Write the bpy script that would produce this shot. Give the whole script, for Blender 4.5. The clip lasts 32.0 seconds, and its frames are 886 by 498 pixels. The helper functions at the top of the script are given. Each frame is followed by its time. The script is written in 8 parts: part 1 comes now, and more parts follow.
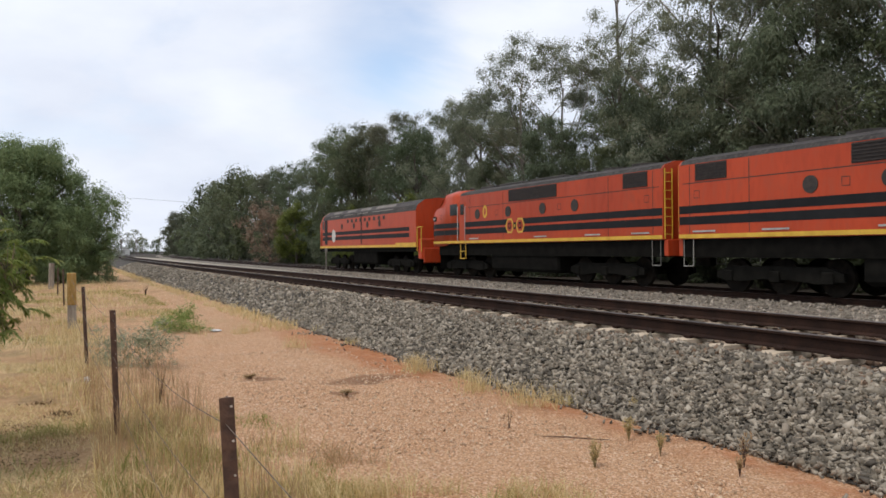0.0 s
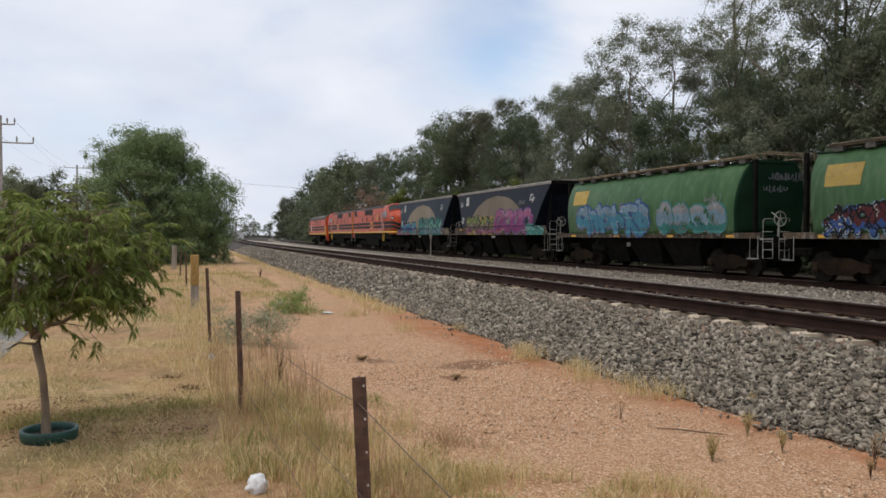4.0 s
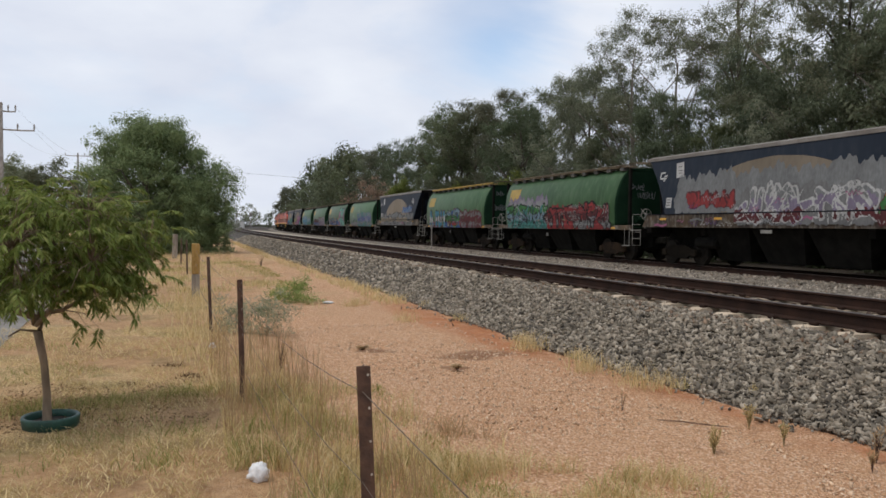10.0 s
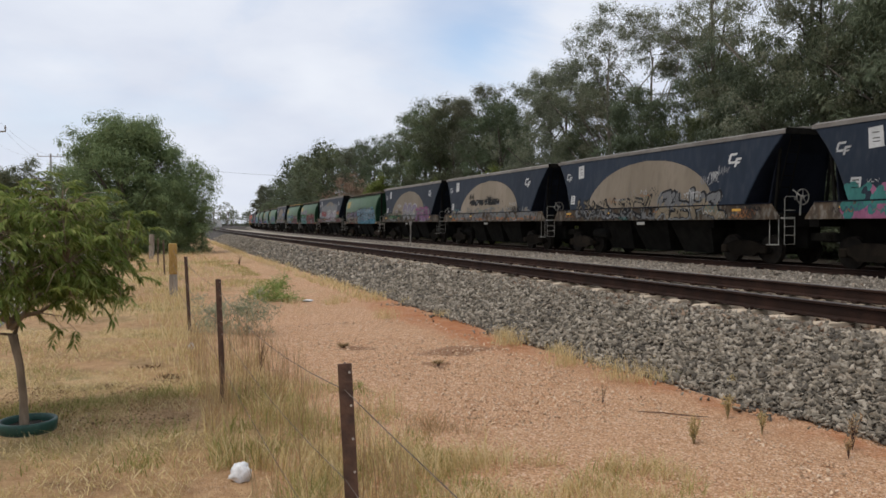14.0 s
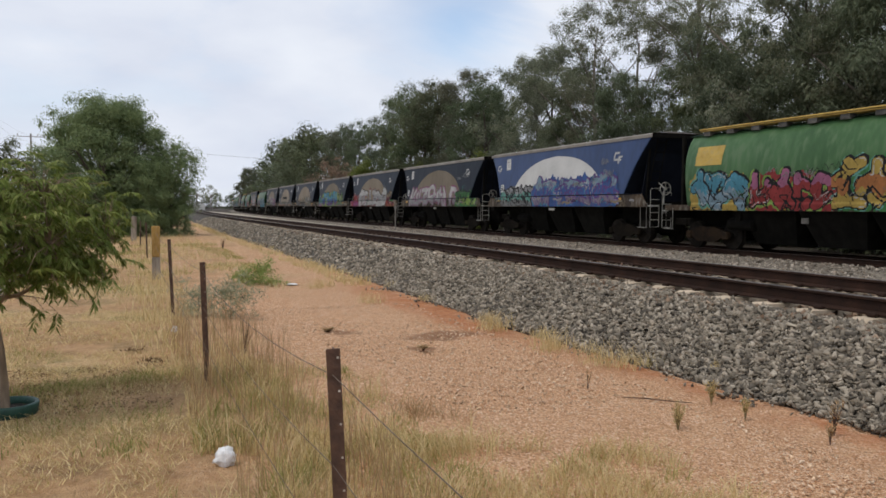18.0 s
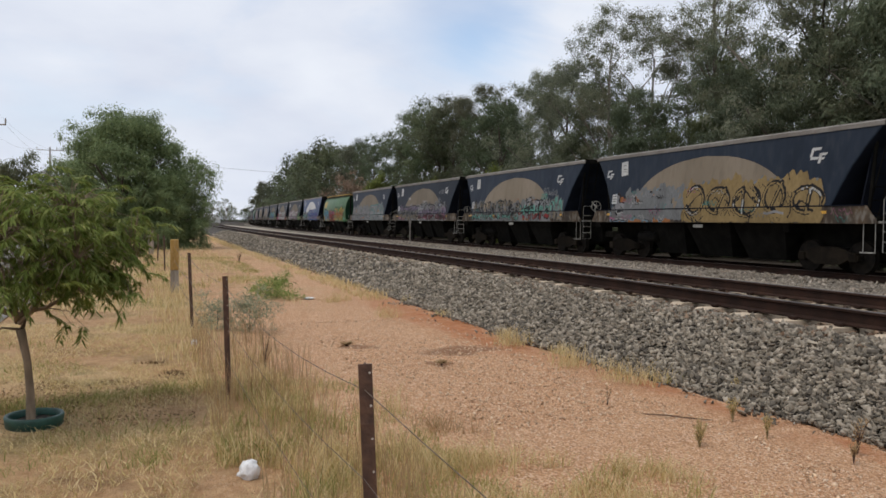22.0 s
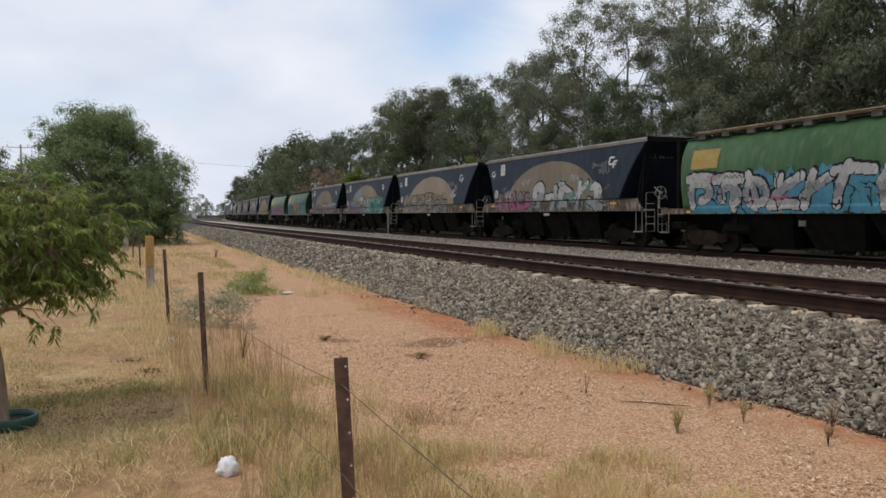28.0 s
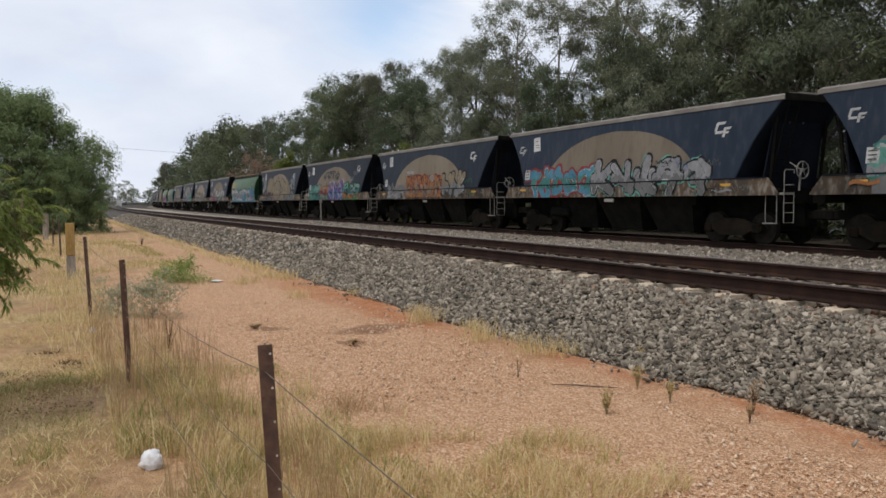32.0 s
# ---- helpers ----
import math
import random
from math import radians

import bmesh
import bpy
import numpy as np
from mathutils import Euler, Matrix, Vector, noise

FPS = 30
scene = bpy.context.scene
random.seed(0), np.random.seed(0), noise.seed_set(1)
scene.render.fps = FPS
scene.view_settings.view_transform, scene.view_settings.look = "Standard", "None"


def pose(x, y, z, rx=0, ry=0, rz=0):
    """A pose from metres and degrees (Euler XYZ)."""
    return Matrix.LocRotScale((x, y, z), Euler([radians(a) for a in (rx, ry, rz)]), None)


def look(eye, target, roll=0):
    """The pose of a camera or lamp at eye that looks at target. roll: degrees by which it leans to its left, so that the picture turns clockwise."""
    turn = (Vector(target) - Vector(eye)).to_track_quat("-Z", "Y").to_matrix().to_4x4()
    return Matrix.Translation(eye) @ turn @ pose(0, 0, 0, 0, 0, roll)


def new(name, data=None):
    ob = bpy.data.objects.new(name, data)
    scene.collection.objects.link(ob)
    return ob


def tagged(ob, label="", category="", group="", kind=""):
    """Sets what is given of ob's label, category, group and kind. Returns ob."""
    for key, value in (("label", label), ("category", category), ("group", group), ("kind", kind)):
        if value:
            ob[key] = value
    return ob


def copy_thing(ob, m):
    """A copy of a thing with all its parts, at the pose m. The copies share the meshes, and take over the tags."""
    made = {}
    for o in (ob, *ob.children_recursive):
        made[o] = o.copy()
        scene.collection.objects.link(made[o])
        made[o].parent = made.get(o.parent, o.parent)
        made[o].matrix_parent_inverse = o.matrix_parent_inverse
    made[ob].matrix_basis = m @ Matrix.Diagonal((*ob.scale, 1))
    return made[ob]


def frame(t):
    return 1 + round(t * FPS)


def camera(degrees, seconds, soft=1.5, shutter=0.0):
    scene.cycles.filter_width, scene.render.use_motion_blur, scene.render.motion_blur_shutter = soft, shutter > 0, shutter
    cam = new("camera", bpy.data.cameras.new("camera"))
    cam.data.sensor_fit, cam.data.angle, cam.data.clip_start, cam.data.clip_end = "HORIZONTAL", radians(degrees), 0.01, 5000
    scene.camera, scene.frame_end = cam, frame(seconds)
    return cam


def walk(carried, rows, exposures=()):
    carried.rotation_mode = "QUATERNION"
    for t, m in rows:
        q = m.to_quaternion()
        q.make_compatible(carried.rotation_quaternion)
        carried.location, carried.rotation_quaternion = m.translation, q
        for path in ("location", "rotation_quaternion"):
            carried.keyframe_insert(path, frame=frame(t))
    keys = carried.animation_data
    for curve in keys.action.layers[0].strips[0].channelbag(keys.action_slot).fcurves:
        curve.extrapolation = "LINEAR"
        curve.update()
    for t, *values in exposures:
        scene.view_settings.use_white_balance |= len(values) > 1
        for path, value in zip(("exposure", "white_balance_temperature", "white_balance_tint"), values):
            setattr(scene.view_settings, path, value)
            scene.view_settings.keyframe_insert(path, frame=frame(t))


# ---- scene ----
# X: across the tracks (to the right), Y: along them, Z: up, metres. The path beside the fence lies at z = 0.
cam = camera(58.85, 32.0, soft=1.6)
PATH = [
    (0.0, pose(0.117, -0.043, 1.606, 89.98, 0.49, -26.06)),
    (0.5, pose(0.106, -0.024, 1.604, 89.63, 0.26, -24.99)),
    (1.0, pose(0.092, -0.013, 1.605, 89.29, -0.13, -24.65)),
    (1.5, pose(0.080, -0.015, 1.600, 90.04, 0.34, -23.87)),
    (2.0, pose(0.064, 0.001, 1.599, 89.30, 0.18, -21.89)),
    (2.5, pose(0.055, -0.015, 1.601, 88.98, 0.07, -20.41)),
    (3.0, pose(0.042, -0.018, 1.604, 89.15, -0.10, -19.52)),
    (3.5, pose(0.029, -0.039, 1.608, 89.14, -0.15, -18.62)),
    (5.5, pose(0.024, -0.021, 1.606, 88.72, -0.06, -18.63)),
    (6.0, pose(0.027, -0.028, 1.607, 89.04, 0.16, -18.76)),
    (6.5, pose(0.019, -0.024, 1.603, 89.10, -0.18, -18.59)),
    (7.0, pose(0.014, -0.023, 1.602, 88.58, 0.09, -18.54)),
    (7.5, pose(0.008, -0.018, 1.602, 88.42, -0.03, -18.80)),
    (8.0, pose(0.007, -0.014, 1.608, 88.30, -0.22, -18.82)),
    (8.5, pose(0.001, 0.001, 1.599, 88.48, -0.27, -18.52)),
    (9.0, pose(0.001, -0.021, 1.602, 88.37, -0.57, -18.54)),
    (9.5, pose(0.005, -0.014, 1.603, 88.37, -0.63, -18.31)),
    (10.0, pose(0.015, -0.012, 1.600, 88.35, -0.57, -18.53)),
    (10.5, pose(0.012, -0.013, 1.600, 88.03, -0.19, -18.45)),
    (11.0, pose(0.013, -0.004, 1.600, 87.75, -0.51, -18.26)),
    (11.5, pose(0.009, -0.010, 1.600, 87.61, -0.35, -18.23)),
    (12.0, pose(-0.001, -0.006, 1.600, 87.52, -0.50, -18.17)),
    (12.5, pose(-0.001, -0.008, 1.601, 87.47, -0.43, -18.33)),
    (13.0, pose(0.000, 0.000, 1.600, 87.85, -0.31, -18.74)),
    (13.5, pose(0.006, -0.014, 1.606, 87.80, 0.13, -19.28)),
    (14.0, pose(0.013, -0.013, 1.600, 88.07, 0.25, -20.07)),
    (14.5, pose(0.014, -0.003, 1.603, 87.86, 0.16, -19.86)),
    (15.0, pose(0.011, 0.009, 1.600, 87.64, -0.15, -20.23)),
    (15.5, pose(0.015, 0.019, 1.595, 87.57, -0.36, -20.95)),
    (17.5, pose(0.008, 0.034, 1.596, 86.95, -0.41, -20.98)),
    (18.0, pose(0.004, 0.020, 1.599, 86.96, -0.27, -21.19)),
    (18.5, pose(0.007, 0.026, 1.597, 87.06, -0.46, -21.87)),
    (19.0, pose(-0.004, 0.035, 1.597, 87.27, -0.42, -21.52)),
    (19.5, pose(-0.009, 0.028, 1.606, 87.51, -0.15, -21.13)),
    (20.0, pose(-0.035, 0.024, 1.613, 87.38, 0.34, -20.25)),
    (20.5, pose(-0.053, 0.026, 1.615, 88.04, -0.10, -21.13)),
    (21.0, pose(-0.068, 0.023, 1.604, 87.83, 0.04, -20.31)),
    (21.5, pose(-0.069, 0.009, 1.611, 87.99, -0.31, -20.04)),
    (22.0, pose(-0.067, 0.003, 1.611, 87.99, -0.51, -20.19)),
    (22.5, pose(-0.061, 0.009, 1.613, 87.90, -0.07, -20.25)),
    (23.0, pose(-0.069, -0.013, 1.609, 88.08, -0.01, -20.03)),
    (23.5, pose(-0.079, 0.005, 1.608, 88.13, -0.54, -20.41)),
    (24.0, pose(-0.071, -0.000, 1.610, 88.06, -0.28, -20.17)),
    (24.5, pose(-0.076, -0.012, 1.614, 88.30, -0.24, -19.62)),
    (25.0, pose(-0.075, -0.005, 1.612, 87.91, 0.01, -19.36)),
    (25.5, pose(-0.075, 0.000, 1.610, 87.74, 0.12, -19.61)),
    (27.5, pose(-0.062, 0.017, 1.607, 87.67, 0.68, -20.10)),
    (28.0, pose(-0.049, 0.008, 1.609, 87.41, 0.39, -21.78)),
    (28.5, pose(-0.038, 0.010, 1.606, 87.74, -0.34, -24.66)),
    (29.0, pose(-0.035, -0.000, 1.612, 87.93, 0.14, -24.49)),
    (29.5, pose(-0.039, -0.004, 1.604, 87.41, 0.63, -24.23)),
    (30.0, pose(-0.046, 0.006, 1.600, 87.13, 0.26, -24.21)),
    (30.5, pose(-0.032, 0.010, 1.598, 86.38, 1.21, -24.01)),
    (31.0, pose(-0.028, 0.022, 1.597, 86.24, 1.00, -24.88)),
    (31.5, pose(-0.015, 0.035, 1.596, 86.55, 0.17, -25.88)),
    (32.0, pose(-0.009, 0.048, 1.593, 86.42, 0.44, -26.58)),
]
walk(cam, PATH, exposures=[(0.0, 0.16), (1.5, 0.10), (3.0, 0.02), (6.0, 0.0), (29.0, 0.0), (32.0, 0.07)])

# ---- world, sun, exposure ----
SUN_EL, SUN_AZ = radians(62), radians(250)
world = bpy.data.worlds.new("sky")
scene.world = world
world.use_nodes = True
wn, wl = world.node_tree.nodes, world.node_tree.links
wn.clear()
w_out = wn.new("ShaderNodeOutputWorld")
w_bg = wn.new("ShaderNodeBackground")
w_sky = wn.new("ShaderNodeTexSky")
w_sky.sky_type, w_sky.sun_disc = "NISHITA", False
w_sky.sun_elevation, w_sky.sun_rotation = SUN_EL, SUN_AZ
w_sky.dust_density = 0.6
w_sky.air_density = 1.0
w_co = wn.new("ShaderNodeTexCoord")
w_map = wn.new("ShaderNodeMapping")
w_map.inputs["Scale"].default_value = (1.0, 1.0, 2.4)
w_map.inputs["Rotation"].default_value = (0.0, 0.0, radians(8))
w_map.inputs["Location"].default_value = (0.3, 0.1, 0.0)
w_n1 = wn.new("ShaderNodeTexNoise")
w_n1.inputs["Scale"].default_value = 2.3
w_n1.inputs["Detail"].default_value = 7.0
w_n1.inputs["Roughness"].default_value = 0.55
w_n1.inputs["Distortion"].default_value = 0.35
w_ramp = wn.new("ShaderNodeValToRGB")
w_ramp.color_ramp.elements[0].position, w_ramp.color_ramp.elements[0].color = 0.33, (0.72, 0.72, 0.72, 1)
w_ramp.color_ramp.elements[1].position, w_ramp.color_ramp.elements[1].color = 0.47, (1, 1, 1, 1)
w_n2 = wn.new("ShaderNodeTexNoise")
w_n2.inputs["Scale"].default_value = 5.0
w_n2.inputs["Detail"].default_value = 6.0
w_cloud = wn.new("ShaderNodeValToRGB")
w_cloud.color_ramp.elements[0].position, w_cloud.color_ramp.elements[0].color = 0.3, (6.8, 7.3, 8.5, 1)
w_cloud.color_ramp.elements[1].position, w_cloud.color_ramp.elements[1].color = 0.7, (8.4, 8.8, 9.6, 1)
w_mix = wn.new("ShaderNodeMix")
w_mix.data_type = "RGBA"
wl.new(w_co.outputs["Generated"], w_map.inputs["Vector"])
wl.new(w_map.outputs["Vector"], w_n1.inputs["Vector"])
wl.new(w_map.outputs["Vector"], w_n2.inputs["Vector"])
wl.new(w_n1.outputs["Fac"], w_ramp.inputs["Fac"])
wl.new(w_n2.outputs["Fac"], w_cloud.inputs["Fac"])
# the blue gap in the clouds
w_gap = wn.new("ShaderNodeVectorMath")
w_gap.operation = "DISTANCE"
w_warp = wn.new("ShaderNodeVectorMath")
w_warp.operation = "MULTIPLY_ADD"
wl.new(w_n1.outputs["Color"], w_warp.inputs[0])
w_warp.inputs[1].default_value = (0.34, 0.34, 0.34)
wl.new(w_co.outputs["Generated"], w_warp.inputs[2])
wl.new(w_warp.outputs["Vector"], w_gap.inputs[0])
w_gap.inputs[1].default_value = (0.515, 1.070, 0.420)
w_edge = wn.new("ShaderNodeMapRange")
w_edge.interpolation_type = "SMOOTHSTEP"
w_edge.inputs["From Min"].default_value, w_edge.inputs["From Max"].default_value = 0.0, 0.12
w_edge.inputs["To Min"].default_value, w_edge.inputs["To Max"].default_value = 0.25, 1.0
wl.new(w_gap.outputs["Value"], w_edge.inputs["Value"])
w_fac = wn.new("ShaderNodeMath")
w_fac.operation = "MULTIPLY"
wl.new(w_ramp.outputs["Color"], w_fac.inputs[0])
wl.new(w_edge.outputs["Result"], w_fac.inputs[1])
wl.new(w_fac.outputs["Value"], w_mix.inputs["Factor"])
w_lift = wn.new("ShaderNodeVectorMath")
w_lift.operation = "SCALE"
w_lift.inputs["Scale"].default_value = 1.7
wl.new(w_sky.outputs["Color"], w_lift.inputs[0])
wl.new(w_lift.outputs["Vector"], w_mix.inputs["A"])
wl.new(w_cloud.outputs["Color"], w_mix.inputs["B"])
wl.new(w_mix.outputs["Result"], w_bg.inputs["Color"])
w_bg.inputs["Strength"].default_value = 0.1
wl.new(w_bg.outputs["Background"], w_out.inputs["Surface"])

sun = new("sun", bpy.data.lights.new("sun", "SUN"))
sun.data.energy, sun.data.angle, sun.data.color = 1.5, radians(12), (1.0, 0.91, 0.79)
sun.matrix_world = look((0, 0, 50), (50 * math.cos(SUN_EL) * -math.sin(SUN_AZ), 50 * math.cos(SUN_EL) * -math.cos(SUN_AZ), 50 - 50 * math.sin(SUN_EL)))

# ---- the two tracks: each is straight at first and bends to the right beyond BEND ----
NEAR_RAIL, FAR_RAIL = 6.65, 18.10
NEAR_MID, FAR_MID = NEAR_RAIL + 0.835, FAR_RAIL + 0.755
NEAR_TOP, FAR_TOP = 0.75, 0.26
SLEEPER_FIRST, SLEEPER_STEP = 1.08, 0.6325
BEND, BOW = 40.0, 0.000227


def bend(y):
    """How far the tracks have swung to the right at y, and their heading's slope there."""
    u = max(y - BEND, 0.0)
    return BOW * u * u, 2 * BOW * u


# ---- materials ----
def material(name, c1, c2, scale=4.0, rough=0.85, bump=0.3, metal=0.0, c3=None, fine=40.0, spread=0.15, dist=0.02, stretch=(1, 1, 1), low=0.35, high=0.65, spec=0.5):
    """Two colours mingled by a coarse and a fine noise, with fine relief; spread: how much alike objects differ in brightness."""
    m = bpy.data.materials.new(name)
    m.use_nodes = True
    n, l = m.node_tree.nodes, m.node_tree.links
    b = n["Principled BSDF"]
    co = n.new("ShaderNodeTexCoord")
    mp = n.new("ShaderNodeMapping")
    mp.inputs["Scale"].default_value = stretch
    l.new(co.outputs["Object"], mp.inputs["Vector"])
    a = n.new("ShaderNodeTexNoise")
    a.inputs["Scale"].default_value, a.inputs["Detail"].default_value = scale, 5.0
    l.new(mp.outputs["Vector"], a.inputs["Vector"])
    f = n.new("ShaderNodeTexNoise")
    f.inputs["Scale"].default_value, f.inputs["Detail"].default_value = fine, 4.0
    l.new(mp.outputs["Vector"], f.inputs["Vector"])
    r = n.new("ShaderNodeValToRGB")
    e = r.color_ramp.elements
    e[0].position, e[0].color = low, (*c1, 1)
    e[1].position, e[1].color = high, (*c2, 1)
    l.new(a.outputs["Fac"], r.inputs["Fac"])
    col = r.outputs["Color"]
    if c3:
        r2 = n.new("ShaderNodeValToRGB")
        r2.color_ramp.elements[0].position, r2.color_ramp.elements[1].position = 0.5, 0.68
        l.new(f.outputs["Fac"], r2.inputs["Fac"])
        mx = n.new("ShaderNodeMix")
        mx.data_type = "RGBA"
        l.new(r2.outputs["Color"], mx.inputs["Factor"])
        l.new(col, mx.inputs["A"])
        mx.inputs["B"].default_value = (*c3, 1)
        col = mx.outputs["Result"]
    oi = n.new("ShaderNodeObjectInfo")
    mr = n.new("ShaderNodeMapRange")
    mr.inputs["To Min"].default_value, mr.inputs["To Max"].default_value = 1 - spread, 1 + spread
    l.new(oi.outputs["Random"], mr.inputs["Value"])
    mr2 = n.new("ShaderNodeMapRange")
    mr2.inputs["From Min"].default_value, mr2.inputs["From Max"].default_value = 0.3, 0.7
    mr2.inputs["To Min"].default_value, mr2.inputs["To Max"].default_value = 0.85, 1.15
    l.new(f.outputs["Fac"], mr2.inputs["Value"])
    mm = n.new("ShaderNodeMath")
    mm.operation = "MULTIPLY"
    l.new(mr.outputs["Result"], mm.inputs[0])
    l.new(mr2.outputs["Result"], mm.inputs[1])
    vm = n.new("ShaderNodeVectorMath")
    vm.operation = "SCALE"
    l.new(col, vm.inputs[0])
    l.new(mm.outputs["Value"], vm.inputs["Scale"])
    l.new(vm.outputs["Vector"], b.inputs["Base Color"])
    b.inputs["Roughness"].default_value, b.inputs["Metallic"].default_value = rough, metal
    b.inputs["Specular IOR Level"].default_value = spec
    if bump:
        bp = n.new("ShaderNodeBump")
        bp.inputs["Strength"].default_value, bp.inputs["Distance"].default_value = bump, dist
        l.new(f.outputs["Fac"], bp.inputs["Height"])
        l.new(bp.outputs["Normal"], b.inputs["Normal"])
    return m


def island_material(name, stops, rough=0.9, fine=30.0, bump=0.4, through_light=0.0, vary=0.0):
    """A material for many joined small pieces: each piece takes one colour of a ramp."""
    m = bpy.data.materials.new(name)
    m.use_nodes = True
    n, l = m.node_tree.nodes, m.node_tree.links
    b = n["Principled BSDF"]
    g = n.new("ShaderNodeNewGeometry")
    r = n.new("ShaderNodeValToRGB")
    e = r.color_ramp.elements
    while len(e) < len(stops):
        e.new(0.5)
    for i, c in enumerate(stops):
        e[i].position, e[i].color = i / (len(stops) - 1), (*c, 1)
    l.new(g.outputs["Random Per Island"], r.inputs["Fac"])
    col = r.outputs["Color"]
    if vary:
        oi = n.new("ShaderNodeObjectInfo")
        hs = n.new("ShaderNodeHueSaturation")
        for name_, lo, hi, scale in (("Hue", 0.475, 0.52, 1.0), ("Value", 1 - vary, 1 + vary, 7.31), ("Saturation", 0.85, 1.2, 13.7)):
            fr = n.new("ShaderNodeMath")
            fr.operation = "MULTIPLY"
            fr.inputs[1].default_value = scale
            l.new(oi.outputs["Random"], fr.inputs[0])
            fx = n.new("ShaderNodeMath")
            fx.operation = "FRACT"
            l.new(fr.outputs["Value"], fx.inputs[0])
            mv = n.new("ShaderNodeMapRange")
            mv.inputs["To Min"].default_value, mv.inputs["To Max"].default_value = lo, hi
            l.new(fx.outputs["Value"], mv.inputs["Value"])
            l.new(mv.outputs["Result"], hs.inputs[name_])
        l.new(col, hs.inputs["Color"])
        col = hs.outputs["Color"]
    if fine:
        co = n.new("ShaderNodeTexCoord")
        f = n.new("ShaderNodeTexNoise")
        f.inputs["Scale"].default_value, f.inputs["Detail"].default_value = fine, 3.0
        l.new(co.outputs["Object"], f.inputs["Vector"])
        mr = n.new("ShaderNodeMapRange")
        mr.inputs["From Min"].default_value, mr.inputs["From Max"].default_value = 0.3, 0.7
        mr.inputs["To Min"].default_value, mr.inputs["To Max"].default_value = 0.75, 1.25
        l.new(f.outputs["Fac"], mr.inputs["Value"])
        vm = n.new("ShaderNodeVectorMath")
        vm.operation = "SCALE"
        l.new(col, vm.inputs[0])
        l.new(mr.outputs["Result"], vm.inputs["Scale"])
        col = vm.outputs["Vector"]
        if bump:
            bp = n.new("ShaderNodeBump")
            bp.inputs["Strength"].default_value, bp.inputs["Distance"].default_value = bump, 0.01
            l.new(f.outputs["Fac"], bp.inputs["Height"])
            l.new(bp.outputs["Normal"], b.inputs["Normal"])
    l.new(col, b.inputs["Base Color"])
    b.inputs["Roughness"].default_value = rough
    if through_light:
        b.inputs["Specular IOR Level"].default_value = 0.12
        out = n["Material Output"]
        t = n.new("ShaderNodeBsdfTranslucent")
        l.new(col, t.inputs["Color"])
        ms = n.new("ShaderNodeMixShader")
        ms.inputs["Fac"].default_value = through_light
        l.new(b.outputs["BSDF"], ms.inputs[1])
        l.new(t.outputs["BSDF"], ms.inputs[2])
        l.new(ms.outputs["Shader"], out.inputs["Surface"])
    return m


M_BLUE = material("weathered_navy_paint", (0.0085, 0.0145, 0.026), (0.0135, 0.0210, 0.035), 0.9, 0.6, 0.06, c3=(0.017, 0.0225, 0.032), fine=5, spread=0.3, stretch=(1, 1, 0.3), spec=0.2)
M_BLUE_NEW = material("bright_navy_paint", (0.018, 0.04, 0.11), (0.026, 0.052, 0.135), 1.0, 0.5, 0.05, fine=5, spread=0.05, stretch=(1, 1, 0.3), spec=0.35)
# the navy again, darkened for the shade on the ends below the overhang
M_BLUE_END = material("shaded_navy_end_paint", (0.006, 0.008, 0.013), (0.011, 0.013, 0.020), 1.5, 0.9, 0.1, spec=0.1)
M_DOME = material("faded_beige_paint", (0.15, 0.122, 0.088), (0.20, 0.165, 0.125), 0.7, 0.75, 0.06, c3=(0.135, 0.11, 0.082), fine=4, spread=0.25, stretch=(1, 1, 0.3), spec=0.3)
M_DOME_NEW = material("clean_white_paint", (0.40, 0.40, 0.39), (0.48, 0.48, 0.47), 0.9, 0.6, 0.05, spread=0.02)
M_GREEN = material("weathered_green_paint", (0.034, 0.084, 0.031), (0.050, 0.114, 0.044), 0.8, 0.48, 0.05, c3=(0.060, 0.106, 0.050), fine=5, spread=0.25, stretch=(1, 1, 0.3), spec=0.22)
# the green again, darkened in colour for the shade on the wagon ends
M_GREEN_END = material("shaded_green_end_paint", (0.004, 0.020, 0.009), (0.008, 0.030, 0.014), 1.2, 0.85, 0.1, spec=0.15)
M_ROOF = material("galvanised_roof", (0.15, 0.135, 0.12), (0.22, 0.205, 0.185), 1.4, 0.8, 0.2, c3=(0.14, 0.12, 0.10), fine=12, spec=0.3)
M_WALKWAY = material("rusty_walkway", (0.10, 0.07, 0.045), (0.20, 0.15, 0.09), 2.0, 0.85, 0.3, spread=0.5)
M_WALKWAY_YELLOW = material("ochre_walkway", (0.42, 0.27, 0.06), (0.5, 0.34, 0.09), 2.0, 0.8, 0.2, spread=0.1)
M_SILL = material("rust_streaked_sill", (0.042, 0.036, 0.031), (0.095, 0.066, 0.042), 1.3, 0.9, 0.2, c3=(0.15, 0.135, 0.115), fine=7, spread=0.35, stretch=(1, 1, 0.5), spec=0.2)
# underframe, bogie and wheel colours are near-black: they hold the shade under the train
M_UNDER = material("shaded_black_underframe", (0.006, 0.0058, 0.0050), (0.012, 0.0112, 0.0095), 3.0, 0.95, 0.3, spec=0.05)
M_BOGIE = material("shaded_brown_dusty_bogie", (0.007, 0.006, 0.0048), (0.014, 0.011, 0.008), 4.0, 0.95, 0.3, spread=0.6, spec=0.05)
M_BOGIE_TAN = material("shaded_rusty_tan_bogie", (0.007, 0.0052, 0.004), (0.019, 0.012, 0.007), 4.0, 0.95, 0.3, spread=0.5, spec=0.1)
